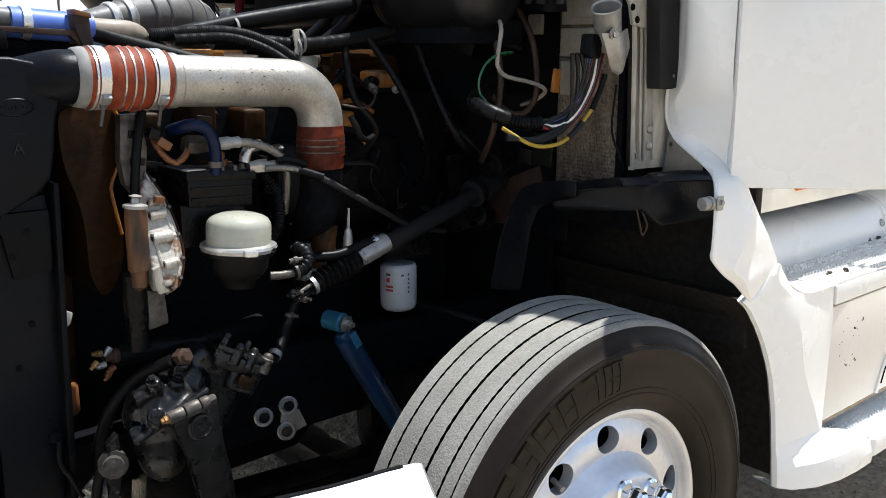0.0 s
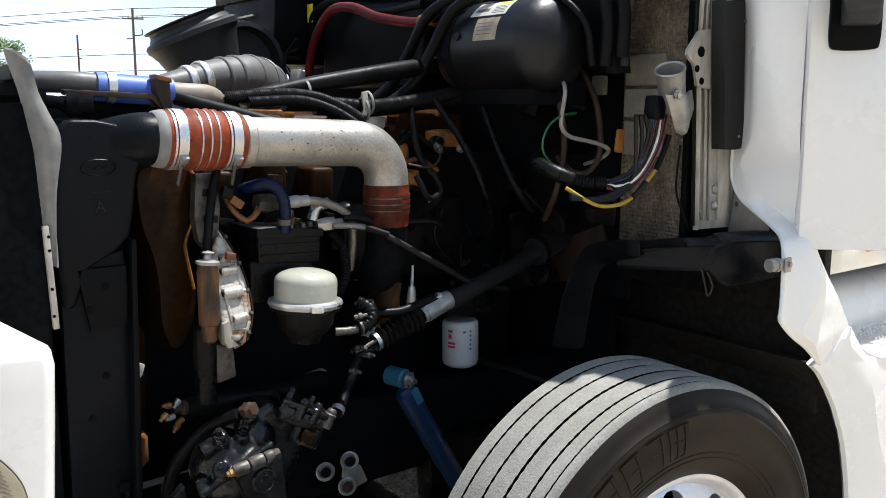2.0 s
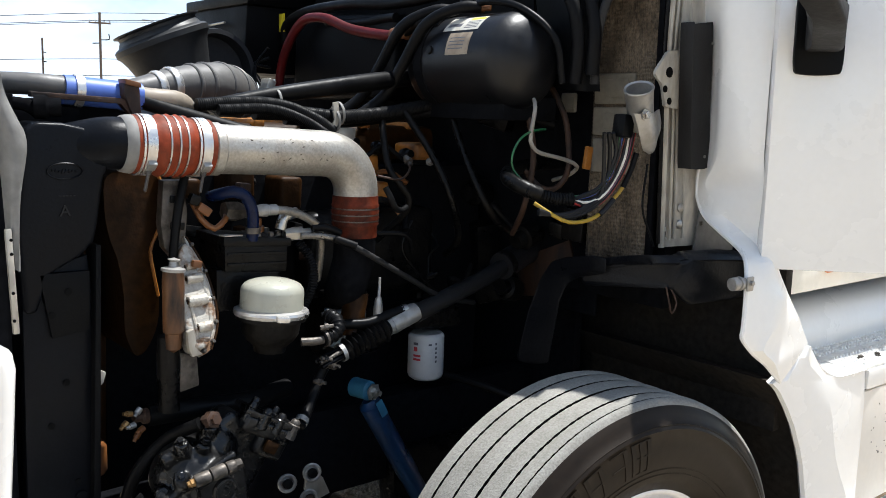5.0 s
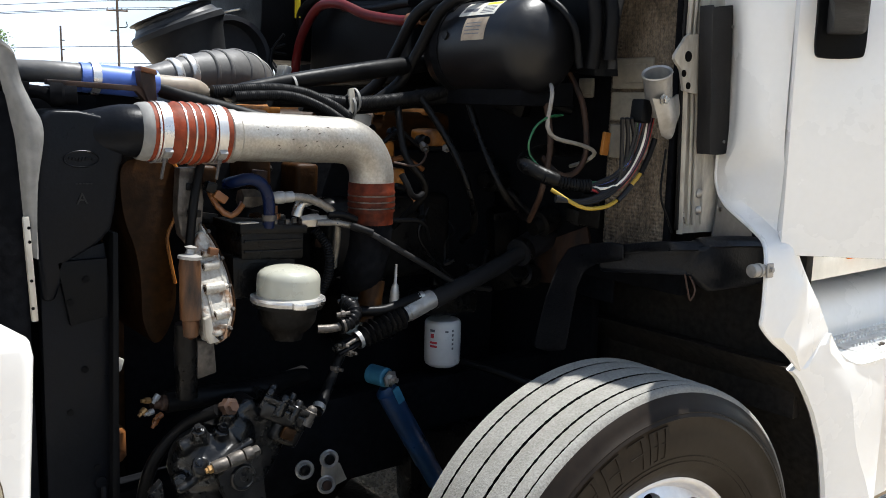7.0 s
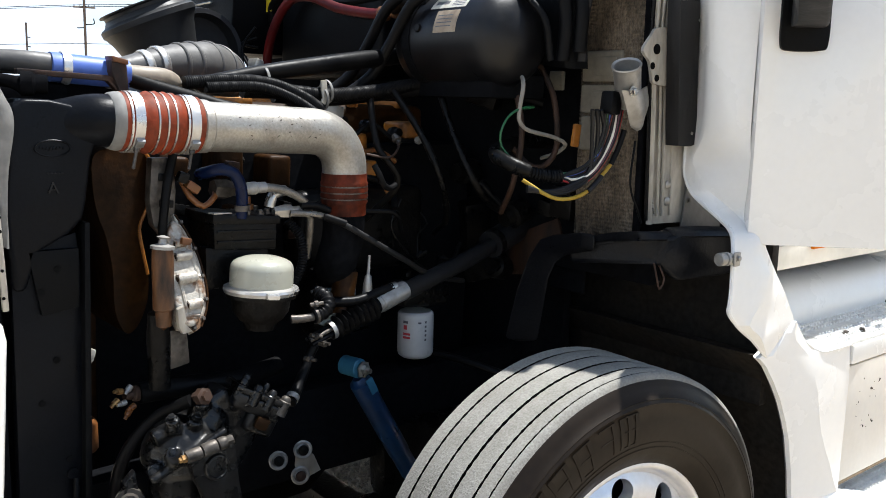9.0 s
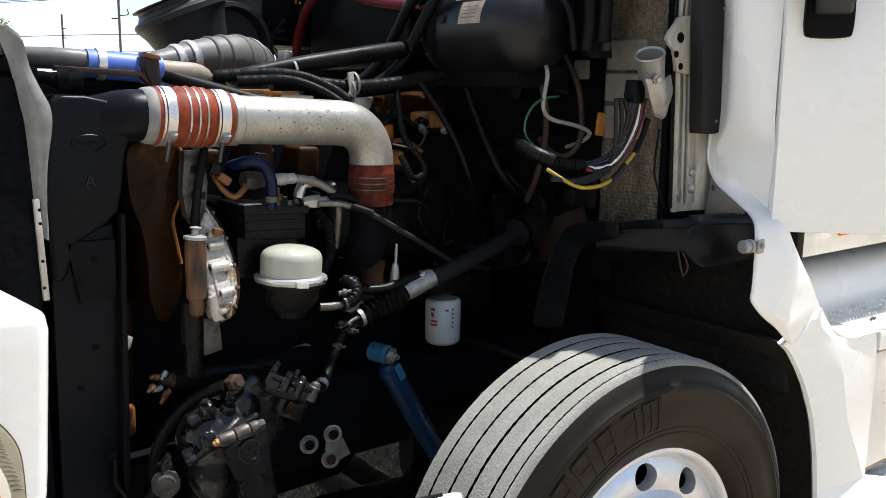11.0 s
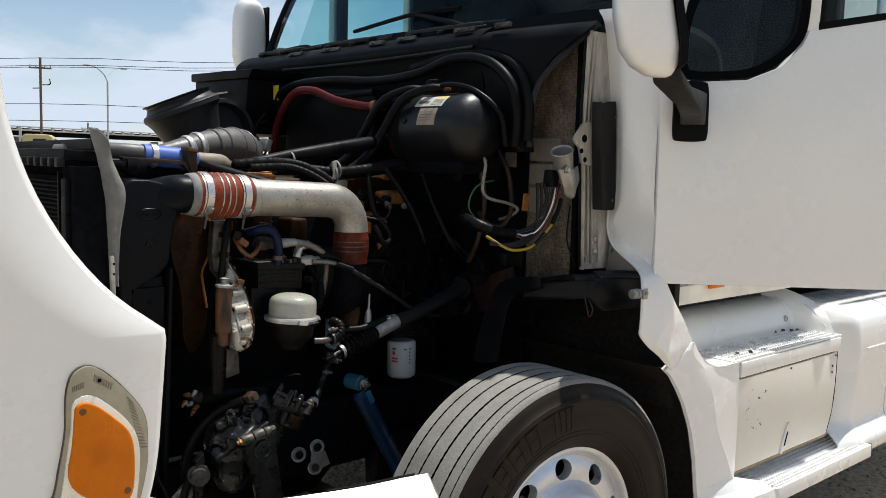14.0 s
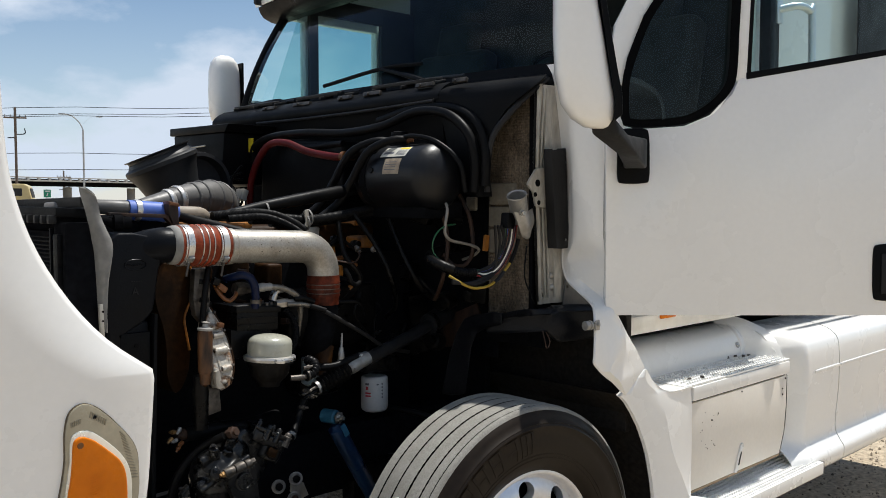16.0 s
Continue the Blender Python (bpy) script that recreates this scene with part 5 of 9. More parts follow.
def chassis():
    bm = bmesh.new()
    prism([(-1.25, 0.62), (-0.9, 0.62), (-0.6, 0.615), (4.4, 0.615), (4.4, 0.84), (-0.40, 0.84), (-0.62, 0.74), (-1.25, 0.72)], -0.44, -0.36, bevel=0.006, into=bm)
    part("frame_rail", bm, DARKFRAME, truck, "black steel chassis rail")
    part("frame_rail", prism([(-1.25, 0.62), (4.4, 0.58), (4.4, 0.84), (-1.25, 0.80)], 0.36, 0.44, bevel=0.006), DARKFRAME, truck, "black steel chassis rail")
    bm = bmesh.new()
    prism([(-0.95, 0.45), (-0.62, 0.45), (-0.50, 0.33), (0.50, 0.33), (0.62, 0.45), (0.95, 0.45), (0.95, 0.34), (0.66, 0.34), (0.54, 0.22), (-0.54, 0.22), (-0.66, 0.34), (-0.95, 0.34)], -0.04, 0.08, axis="x", bevel=0.015, into=bm)
    part("front_axle", bm, GREASE, truck, "greasy steel front axle beam")
    # far front tyre closes the view under the engine
    bm = lathe(bmesh.new(), (0, 1.05, 0.512), (0, 1, 0), [(-0.14, 0.3), (-0.14, 0.48), (-0.11, 0.513), (0.11, 0.513), (0.14, 0.48), (0.14, 0.3), (0.0, 0.25)], 48)
    part("far_wheel", bm, SIDEWALL, truck, "far front tyre in shadow")
    # Unseen panel, added to keep far-side light off the ground below.
    part("far_fairing", prism([(0.42, 0.22), (3.9, 0.22), (3.9, 1.17), (0.36, 1.17)], 1.20, 1.23, bevel=0.01), WHITE, truck, "unseen plain white far-side fairing added to block light")
    # Added dark sheet hides bright ground in the shaded gap under the cab.
    part("frame_cover", box((2.4, 0.03, 0.24), (2.35, -0.60, 1.07), (0, 0, 0), 0.004), DARKFRAME, truck, "dark panel added behind the tank for the black gap under the cab")
    # dusty dark filling behind the arch, added to keep the shaded well black
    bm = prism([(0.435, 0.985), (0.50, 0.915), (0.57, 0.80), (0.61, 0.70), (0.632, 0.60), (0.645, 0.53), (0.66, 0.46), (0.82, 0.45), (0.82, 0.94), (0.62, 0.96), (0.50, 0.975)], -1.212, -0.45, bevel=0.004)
    part("wheel_well_wall", bm, WELLDUST, truck, "dusty dark filling added behind the shaded wheel well")
    # Added dark panel keeps the space over the tyre as black as shade.
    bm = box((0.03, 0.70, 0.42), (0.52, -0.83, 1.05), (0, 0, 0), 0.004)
    part("well_backing", bm, WELLDUST, truck, "dusty dark panel added for the shade under the cab floor")
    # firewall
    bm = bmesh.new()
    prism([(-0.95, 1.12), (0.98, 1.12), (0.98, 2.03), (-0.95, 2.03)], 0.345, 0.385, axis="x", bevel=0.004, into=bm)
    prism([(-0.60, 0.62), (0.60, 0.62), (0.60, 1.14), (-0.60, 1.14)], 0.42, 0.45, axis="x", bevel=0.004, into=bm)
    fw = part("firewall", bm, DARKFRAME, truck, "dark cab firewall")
    bm = bmesh.new()
    n = 70
    rows = []
    for i in range(170):
        z = 1.20 + 0.80 * i / 169
        rows.append([(0.318 - 0.0022 * (i % 2) - 0.0022 * (k % 2) - 0.004 * noise.noise((k * 0.1, z * 9, 2)), -0.928 + 0.185 * k / n, z) for k in range(n + 1)])
    sheet(rows, 0.02, bm)
    part("insulation_blanket", bm, QUILT, fw, "dirty quilted insulation blanket")
    for y, z, w, h in ((-0.812, 1.655, 0.125, 0.075), (-0.805, 1.575, 0.115, 0.07), (-0.81, 1.49, 0.12, 0.085), (-0.66, 1.62, 0.05, 0.05)):
        bm = box((0.012, w, h), (0.286, y, z), (0, 0, 0), 0.006, None, 3)
        p = part("firewall_plate", bm, PLATE, fw, "dusty pressed metal access plate")
        part("plate_boss", box((0.006, w * 0.55, h * 0.6), (0.2795, y - 0.012, z), (0, 0, 0), 0.003, None, 2), PLATE, p)
    part("seam_strip", box((0.012, 0.016, 0.75), (0.290, -0.940, 1.62), (0, 0, 0), 0.001), DARKFRAME, fw, "dark seam beside the post")
    for y, z, w, h in ((-0.55, 1.17, 0.16, 0.10), (-0.66, 1.10, 0.13, 0.09), (-0.42, 1.16, 0.12, 0.09)):
        part("lower_plate", box((0.012, w, h), (0.36, y, z), (0, 0, 0), 0.006, None, 3), DARKFRAME, fw, "grimy pressed floor plate")
    # cowl, black service panel across the top
    bm = bmesh.new()
    rows = [[(0.305, y, 2.065), (0.22, y, 2.055), (0.165, y, 2.02), (0.155, y, 1.99), (0.17, y, 1.955), (0.19, y, 1.80)] for y in (-0.62, -0.3, 0.0, 0.3, 0.6, 0.8, 0.95)]
    sheet(smooth_rows(rows, 2, 2), 0.012, bm)
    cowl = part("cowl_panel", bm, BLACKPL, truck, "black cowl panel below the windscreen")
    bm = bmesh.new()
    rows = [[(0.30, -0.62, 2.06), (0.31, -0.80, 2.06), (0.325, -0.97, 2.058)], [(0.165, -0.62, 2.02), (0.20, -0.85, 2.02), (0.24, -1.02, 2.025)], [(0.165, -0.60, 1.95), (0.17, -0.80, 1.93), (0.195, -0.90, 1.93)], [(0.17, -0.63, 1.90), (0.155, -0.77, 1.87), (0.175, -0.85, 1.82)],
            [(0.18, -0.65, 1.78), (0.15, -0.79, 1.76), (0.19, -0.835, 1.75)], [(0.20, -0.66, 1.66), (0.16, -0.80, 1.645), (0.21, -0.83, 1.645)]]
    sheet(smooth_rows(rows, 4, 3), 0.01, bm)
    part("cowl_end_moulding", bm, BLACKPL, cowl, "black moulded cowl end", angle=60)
    part("cowl_brace", tube(bmesh.new(), [(0.315, -0.985, 2.045), (0.25, -0.955, 1.985), (0.195, -0.915, 1.915), (0.168, -0.875, 1.85), (0.162, -0.855, 1.76), (0.165, -0.85, 1.66)], 0.011, 10, flat=0.6), GUARD, cowl, "charcoal brace along the cowl end")
    bm = bmesh.new()
    for y, z, w in ((-0.22, 2.045, 0.10), (-0.05, 2.043, 0.09), (-0.52, 2.05, 0.09), (-0.70, 2.05, 0.07), (0.25, 2.04, 0.12), (0.5, 2.04, 0.10)):
        box((0.012, w, 0.016), (0.185, y, z), (0, 20, 0), 0.002, bm)
        lathe(bm, (0.178, y + 0.02, z), (-1, 0, 0.3), [(0, 0), (0, 0.006), (0.006, 0.006), (0.006, 0)], 10)
    pieces("cowl_latch", bm, CLAMPDARK, cowl, "small dark cowl latches")
    for k in range(9):
        y = -0.55 + 0.17 * k
        part("cowl_rib", box((0.07, 0.010, 0.012), (0.225, y, 2.062), (0, -12, 0), 0.003), GUARD, cowl)
        part("cowl_bolt", bolt((0.163, y + 0.05, 2.0), (-1, 0, 0.15), 0.006, 0.005), CLAMPDARK, cowl)
    for y0, y1, z in ((-0.62, -0.10, 2.085), (-0.02, 0.40, 2.083), (0.45, 0.92, 2.08)):
        part("cowl_grille", tube(bmesh.new(), [(0.285, y0, z), (0.28, (y0 + y1) / 2, z + 0.004), (0.285, y1, z)], 0.008, 8, flat=0.6), GUARD, cowl)
        part("cowl_grille", box((0.04, (y1 - y0) * 0.7, 0.014), (0.235, (y0 + y1) / 2, z - 0.010), (0, -10, 0), 0.004), GUARD, cowl)
    part("cowl_strap", tube(bmesh.new(), [(0.152, -0.60, 1.985), (0.150, -0.2, 1.975), (0.150, 0.2, 1.972), (0.152, 0.55, 1.975)], 0.006, 8), GUARD, cowl)
    # heater box and hanging parts behind the engine
    bm = bmesh.new()
    prism([(0.42, 1.62), (-0.12, 1.62), (-0.16, 1.66), (-0.17, 1.86), (0.40, 1.90)], 0.08, 0.30, axis="x", bevel=0.02, into=bm, seg=3)
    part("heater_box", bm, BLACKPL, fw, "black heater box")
    bm = bmesh.new()
    prism([(0.90, 1.69), (0.50, 1.70), (0.47, 1.92), (0.92, 1.925)], -0.06, 0.20, axis="x", bevel=0.008, into=bm)
    prism([(0.94, 1.925), (0.45, 1.92), (0.42, 1.955), (0.94, 1.96)], -0.07, 0.20, axis="x", bevel=0.006, into=bm)
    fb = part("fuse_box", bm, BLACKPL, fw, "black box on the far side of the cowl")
    bm = bmesh.new()
    tube(bm, [(-0.075, 0.90, 1.86), (-0.08, 0.72, 1.865), (-0.078, 0.60, 1.868)], 0.004, 6)
    lathe(bm, (-0.075, 0.74, 1.862), (-1, 0, 0), [(0, 0), (0, 0.014), (0.02, 0.012), (0.02, 0)], 12)
    part("box_latch", bm, STEEL, fb)
    part("yellow_tag", box((0.004, 0.035, 0.06), (0.06, 0.455, 1.87), (0, 0, 0), 0.001), YELLOW, fb, "small yellow tag")
    rng = random.Random(11)
    for k in range(16):
        y, z = -0.72 + 0.9 * rng.random(), 1.05 + 0.55 * rng.random()
        s = 0.03 + 0.05 * rng.random()
        if k % 3:
            bm = box((s, s * 1.3, s * (0.8 + rng.random())), (0.29 + 0.03 * rng.random(), y, z), (rng.uniform(-20, 20), rng.uniform(-20, 20), rng.uniform(-30, 30)), 0.008, None, 2)
        else:
            bm = lathe(bmesh.new(), (0.31, y, z), (-1, rng.uniform(-0.5, 0.2), rng.uniform(-0.4, 0.4)), [(0, 0), (0, s * 0.5), (0.05, s * 0.5), (0.055, s * 0.35), (0.08, s * 0.3), (0.08, 0)], 14)
        part("firewall_fitting", bm, GREASE, fw)


chassis()


# ---- radiator, charge cooler tank ----
def radiator():
    bm = bmesh.new()
    box((0.07, 1.02, 0.98), (-1.085, 0.0, 1.06), (0, 0, 0), 0.004, bm)
    rad = part("radiator", bm, DARKFRAME, truck, "black radiator and charge cooler package")
    # fin bars of the front core
    for k in range(84):
        z = 0.62 + 0.011 * k
        part("core_fin", box((0.006, 0.86, 0.004), (-1.122, -0.07, z), (0, 0, 0), 0.001, None, 1), FIN, rad)
    bm = bmesh.new()
    prism([(-0.58, 0.6), (-0.50, 0.6), (-0.50, 1.575), (-0.58, 1.575)], -1.135, -1.05, axis="x", bevel=0.006, into=bm)
    part("core_frame", bm, DARKFRAME, rad, "black core side frame")
    bm = box((0.09, 1.13, 0.025), (-1.10, 0.02, 1.60), (0, 4, 0), 0.004)
    rail = part("top_rail", bm, BLACKPL, rad, "black perforated top rail")
    part("rail_filler", box((0.07, 1.10, 0.05), (-1.055, 0.02, 1.570), (0, 0, 0), 0.004), DARKFRAME, rail)
    for k in range(22):
        y = -0.53 + 0.050 * k
        bm = box((0.02, 0.018, 0.022), (-1.15, y, 1.583), (0, 0, 0), 0.003)
        part("rail_clip", bm, DUSTYRUB, rail)
    bm = bmesh.new()
    prism([(-0.555, 1.615), (0.58, 1.60), (0.58, 1.625), (-0.555, 1.642)], -1.085, -1.06, axis="x", bevel=0.003, into=bm)
    part("rail_flange", bm, DUSTYRUB, rail)
    for z in (1.50, 1.42, 1.345):
        part("frame_clip", box((0.016, 0.030, 0.050 if z < 1.4 else 0.09), (-1.141, -0.545, z), (0, 0, 0), 0.004), BLACKPL, rad)
    part("frame_bolt", bolt((-1.150, -0.545, 1.36), (-1, 0, 0), 0.006, 0.008), CUPST, rad)
    part("core_edge", box((0.012, 0.008, 0.96), (-1.138, -0.497, 1.08), (0, 0, 0), 0.002), BLACKPL, rad, "black edge strip of the core")
    part("barcode_label", box((0.004, 0.035, 0.075), (-1.138, -0.535, 1.25), (0, 0, 0), 0.0005), PAPER, rad, "white barcode label")
    lab = rad.children[-1]
    rng = random.Random(2)
    z = 1.282
    bm = bmesh.new()
    while z > 1.218:
        h = 0.0012 + 0.003 * rng.random()
        box((0.002, 0.022, h), (-1.1405, -0.535, z), (0, 0, 0), 0, bm)
        z -= h + 0.0022
    part("printed_bar", bm, GREYINK, lab)
    # moulded end tank with its neck
    face = [(-1.022, 1.53), (-1.00, 1.546), (-0.955, 1.545), (-0.90, 1.533), (-0.875, 1.525), (-0.872, 1.475), (-0.885, 1.44), (-0.897, 1.36), (-0.905, 1.325), (-0.93, 1.30), (-0.985, 1.27), (-1.01, 1.20), (-1.03, 1.20), (-1.04, 1.35)]
    tank = part("charge_cooler_tank", prism(face, -0.592, -0.47, bevel=0.016, seg=3), TANKPL, rad, "moulded black charge cooler end tank", angle=50)
    rows = []
    for x, w, h, y0, z0 in ((-0.985, 0.030, 0.030, -0.535, 1.500), (-0.955, 0.036, 0.036, -0.545, 1.503), (-0.92, 0.043, 0.042, -0.555, 1.506), (-0.89, 0.0485, 0.047, -0.566, 1.508), (-0.86, 0.051, 0.0495, -0.573, 1.508), (-0.80, 0.049, 0.049, -0.575, 1.506)):
        rows.append([(x, y0 + w * math.cos(t), z0 + h * math.sin(t)) for t in (2 * math.pi * k / 36 for k in range(37))])
    bm = sheet(smooth_rows(rows, 1, 4))
    part("tank_neck", bm, TANKPL, tank)
    bm = bmesh.new()
    pts = [(-0.954 + 0.031 * math.cos(t), -0.594, 1.458 + 0.0145 * math.sin(t)) for t in (2 * math.pi * k / 40 for k in range(41))]
    tube(bm, pts, 0.0014, 6, raw=True, ends=False)
    rng = random.Random(8)
    for k in range(8):
        box((0.004, 0.003, 0.004 + 0.004 * rng.random()), (-0.975 + 0.0058 * k, -0.593, 1.458 + 0.003 * (rng.random() - 0.5)), (0, 20, 0), 0.0005, bm)
    part("moulded_badge", bm, TANKPL, tank, "raised oval maker's badge, plain")
    bm = bmesh.new()
    for k in range(5):
        box((0.0045, 0.002, 0.002), (-0.964 + 0.0062 * k, -0.593, 1.413), (0, 0, 0), 0.0003, bm)
    part("moulded_mark", bm, DUSTYRUB, tank)
    text = bpy.data.curves.new("moulded_letter", "FONT")
    text.body, text.size, text.extrude = "A", 0.030, 0.001
    text.align_x = "CENTER"
    letter = new("moulded_letter", text)
    bpy.context.view_layer.update()
    me = bpy.data.meshes.new_from_object(letter)
    bpy.data.objects.remove(letter)
    me.transform(pose(-0.956, -0.594, 1.376, 90, 0, 0))
    me.materials.append(DUSTYRUB)
    lt = new("moulded_letter", me)
    lt.parent = tank
    # lower side plate with holes and brackets
    plate = part("side_plate", prism([(-1.03, 1.27), (-0.915, 1.30), (-0.905, 1.20), (-0.915, 0.90), (-0.94, 0.60), (-1.04, 0.60)], -0.578, -0.55, bevel=0.003), TANKPL, rad, "black steel side plate")
    part("plate_flange", prism([(-0.905, 1.32), (-0.895, 1.32), (-0.915, 0.62), (-0.93, 0.62)], -0.60, -0.54, bevel=0.003), BLACKPL, plate)
    bm = bmesh.new()
    prism([(-1.005, 1.272), (-0.915, 1.272), (-0.918, 1.16), (-0.985, 1.15)], -0.592, -0.578, bevel=0.002, into=bm)
    part("plate_bracket", bm, BLACKPL, plate)
    # Holes are raised black discs; the dark inside them is only colour.
    for x, z in ((-0.955, 1.236), (-0.985, 1.195), (-0.935, 1.31), (-0.96, 1.06), (-0.99, 0.98), (-0.945, 0.86)):
        bm = lathe(bmesh.new(), (x, -0.593 if z > 1.18 and z < 1.3 else -0.580, z), (0, -1, 0), [(0, 0), (0, 0.0065), (0.0012, 0.0065), (0.0012, 0)], 14)
        part("plate_hole", bm, GROOVE, plate)
    bm = lathe(bmesh.new(), (-0.94, -0.58, 0.83), (0, -1, 0), [(0, 0), (0, 0.012), (0.006, 0.011), (0.008, 0)], 14)
    part("plate_bolt", bm, DARKFRAME, plate)
    run("plate_wire", [(-0.935, -0.585, 0.82), (-0.94, -0.60, 0.78), (-0.925, -0.60, 0.75), (-0.905, -0.60, 0.70)], 0.006, HOSE, plate)
    part("yellow_flag", prism([(-0.888, 1.06), (-0.862, 1.045), (-0.868, 1.025), (-0.888, 1.005)], -0.505, -0.50, bevel=0.001), PAPER, rad, "pale yellow tag behind the side plate")
    part("ochre_canister", lathe(bmesh.new(), (-0.885, -0.49, 0.83), (0, 0, 1), [(0, 0), (0, 0.018), (0.008, 0.024), (0.06, 0.024), (0.07, 0.018), (0.07, 0)], 20), COPPER, rad, "small ochre canister behind the side plate")
    # grey rubber baffle flap, upright strip
    rows = []
    for z, xl, xr, curl in ((1.668, -1.097, -1.088, 0.0), (1.645, -1.093, -1.060, 0.006), (1.60, -1.080, -1.050, 0.012), (1.557, -1.072, -1.032, 0.020), (1.53, -1.068, -1.020, 0.024), (1.495, -1.062, -1.019, 0.024), (1.426, -1.058, -1.031, 0.018), (1.36, -1.055, -1.036, 0.010), (1.288, -1.052, -1.040, 0.004)):
        rows.append([(xl, -0.578, z), (xl + 0.35 * (xr - xl), -0.586 - curl, z - 0.002), (xl + 0.75 * (xr - xl), -0.592 - curl * 0.8, z - 0.004), (xr, -0.600, z - 0.006)])
    part("baffle_flap", sheet(smooth_rows(rows, 4, 3), 0.005), FLAP, rad, "curled grey rubber baffle flap", angle=60)
    bm = box((0.011, 0.012, 0.19), (-1.052, -0.60, 1.265), (0, -2, 0), 0.003)
    strip = part("upright_strip", bm, BARE, rad, "pale metal upright strip")
    bm = bmesh.new()
    # Small black discs stand in for the shaded holes.
    for z in (1.34, 1.315, 1.245, 1.195):
        lathe(bm, (-1.052, -0.606, z), (0, -1, 0), [(0, 0), (0, 0.003), (0.0015, 0.003), (0.0015, 0)], 8)
    pieces("strip_hole", bm, GROOVE, strip)
    part("shroud", box((0.10, 1.0, 0.95), (-0.99, 0.06, 1.08), (0, 0, 0), 0.02), DARKFRAME, rad, "dark fan shroud")
    bm = lathe(bmesh.new(), (-0.93, 0.05, 1.12), (1, 0, 0), [(0.0, 0.44), (0.06, 0.43), (0.06, 0.42), (0.0, 0.42)], 48, close=True)
    part("fan_ring", bm, GREYPL, rad, "grey fan shroud ring")
    part("radiator_top_tank", box((0.20, 1.0, 0.085), (-0.985, 0.03, 1.535), (0, 2, 0), 0.012), DARKFRAME, rad, "black radiator top tank")
    part("tank_outlet_block", prism([(-0.955, 1.50), (-0.955, 1.588), (-0.90, 1.592), (-0.78, 1.578), (-0.76, 1.55), (-0.77, 1.50)], -0.44, -0.30, bevel=0.012), DARKFRAME, rad, "black outlet block under the blue hose")
    # hardware on top
    run("coolant_pipe", [(-1.10, -0.36, 1.606), (-1.03, -0.42, 1.614), (-0.96, -0.455, 1.614), (-0.90, -0.46, 1.610)], 0.021, GREYPL, rad, "grey coolant pipe", 18)
    bm = bmesh.new()
    tube(bm, [(-0.915, -0.46, 1.606), (-0.84, -0.46, 1.601), (-0.765, -0.46, 1.596)], 0.0285, 24)
    bh = part("blue_hose", bm, BLUEHOSE, rad, "bright blue silicone coolant hose")
    for x in (-0.888, -0.795):
        part("hose_clamp", hose_clamp(bmesh.new(), (x, -0.46, 1.6037 - 0.067 * (x + 0.88)), (1, 0, -0.067), 0.029, 0.016), CLAMP, bh)
    run("coolant_pipe", [(-0.80, -0.46, 1.598), (-0.73, -0.46, 1.594), (-0.69, -0.455, 1.592), (-0.66, -0.43, 1.584), (-0.65, -0.40, 1.575)], 0.0215, DUSTTAN, rad, "dusty tan coolant pipe", 20)
    part("rusty_bracket", prism([(-0.985, 1.600), (-0.82, 1.593), (-0.795, 1.586), (-0.785, 1.565), (-0.80, 1.560), (-0.82, 1.582), (-0.985, 1.590)], -0.505, -0.485, bevel=0.002), RUST, rad, "rusty flat support bracket")
    bm = prism([(-0.814, 1.628), (-0.785, 1.622), (-0.782, 1.562), (-0.80, 1.560), (-0.815, 1.60)], -0.515, -0.48, bevel=0.004)
    part("rusty_clamp_block", bm, RUST, rad, "rusty clamp block")
    part("orange_cap", prism([(-0.816, 1.631), (-0.784, 1.624), (-0.782, 1.614), (-0.814, 1.620)], -0.52, -0.478, bevel=0.003), COPPER, rad, "orange cap on the clamp block")
    bm = bmesh.new()
    tube(bm, [(-1.05, -0.50, 1.58), (-1.0, -0.53, 1.575), (-0.98, -0.54, 1.56)], 0.012, 10)
    lathe(bm, (-0.99, -0.545, 1.572), (1, -0.3, 0), [(0, 0), (0, 0.022), (0.02, 0.022), (0.025, 0.017), (0.045, 0.017), (0.045, 0)], 14)
    part("rail_stay", bm, DARKFRAME, rad)
    # springs and wires at the foot
    for k, z in ((0, 0.735), (1, 0.70)):
        run("coil_spring", [(-0.905 + 0.01 * k, -0.62, z - 0.02), (-0.865, -0.60, z), (-0.825, -0.58, z + 0.018)], 0.0085, STEEL, rad, "small coil spring", wave=0.3, pitch=0.0055)


radiator()


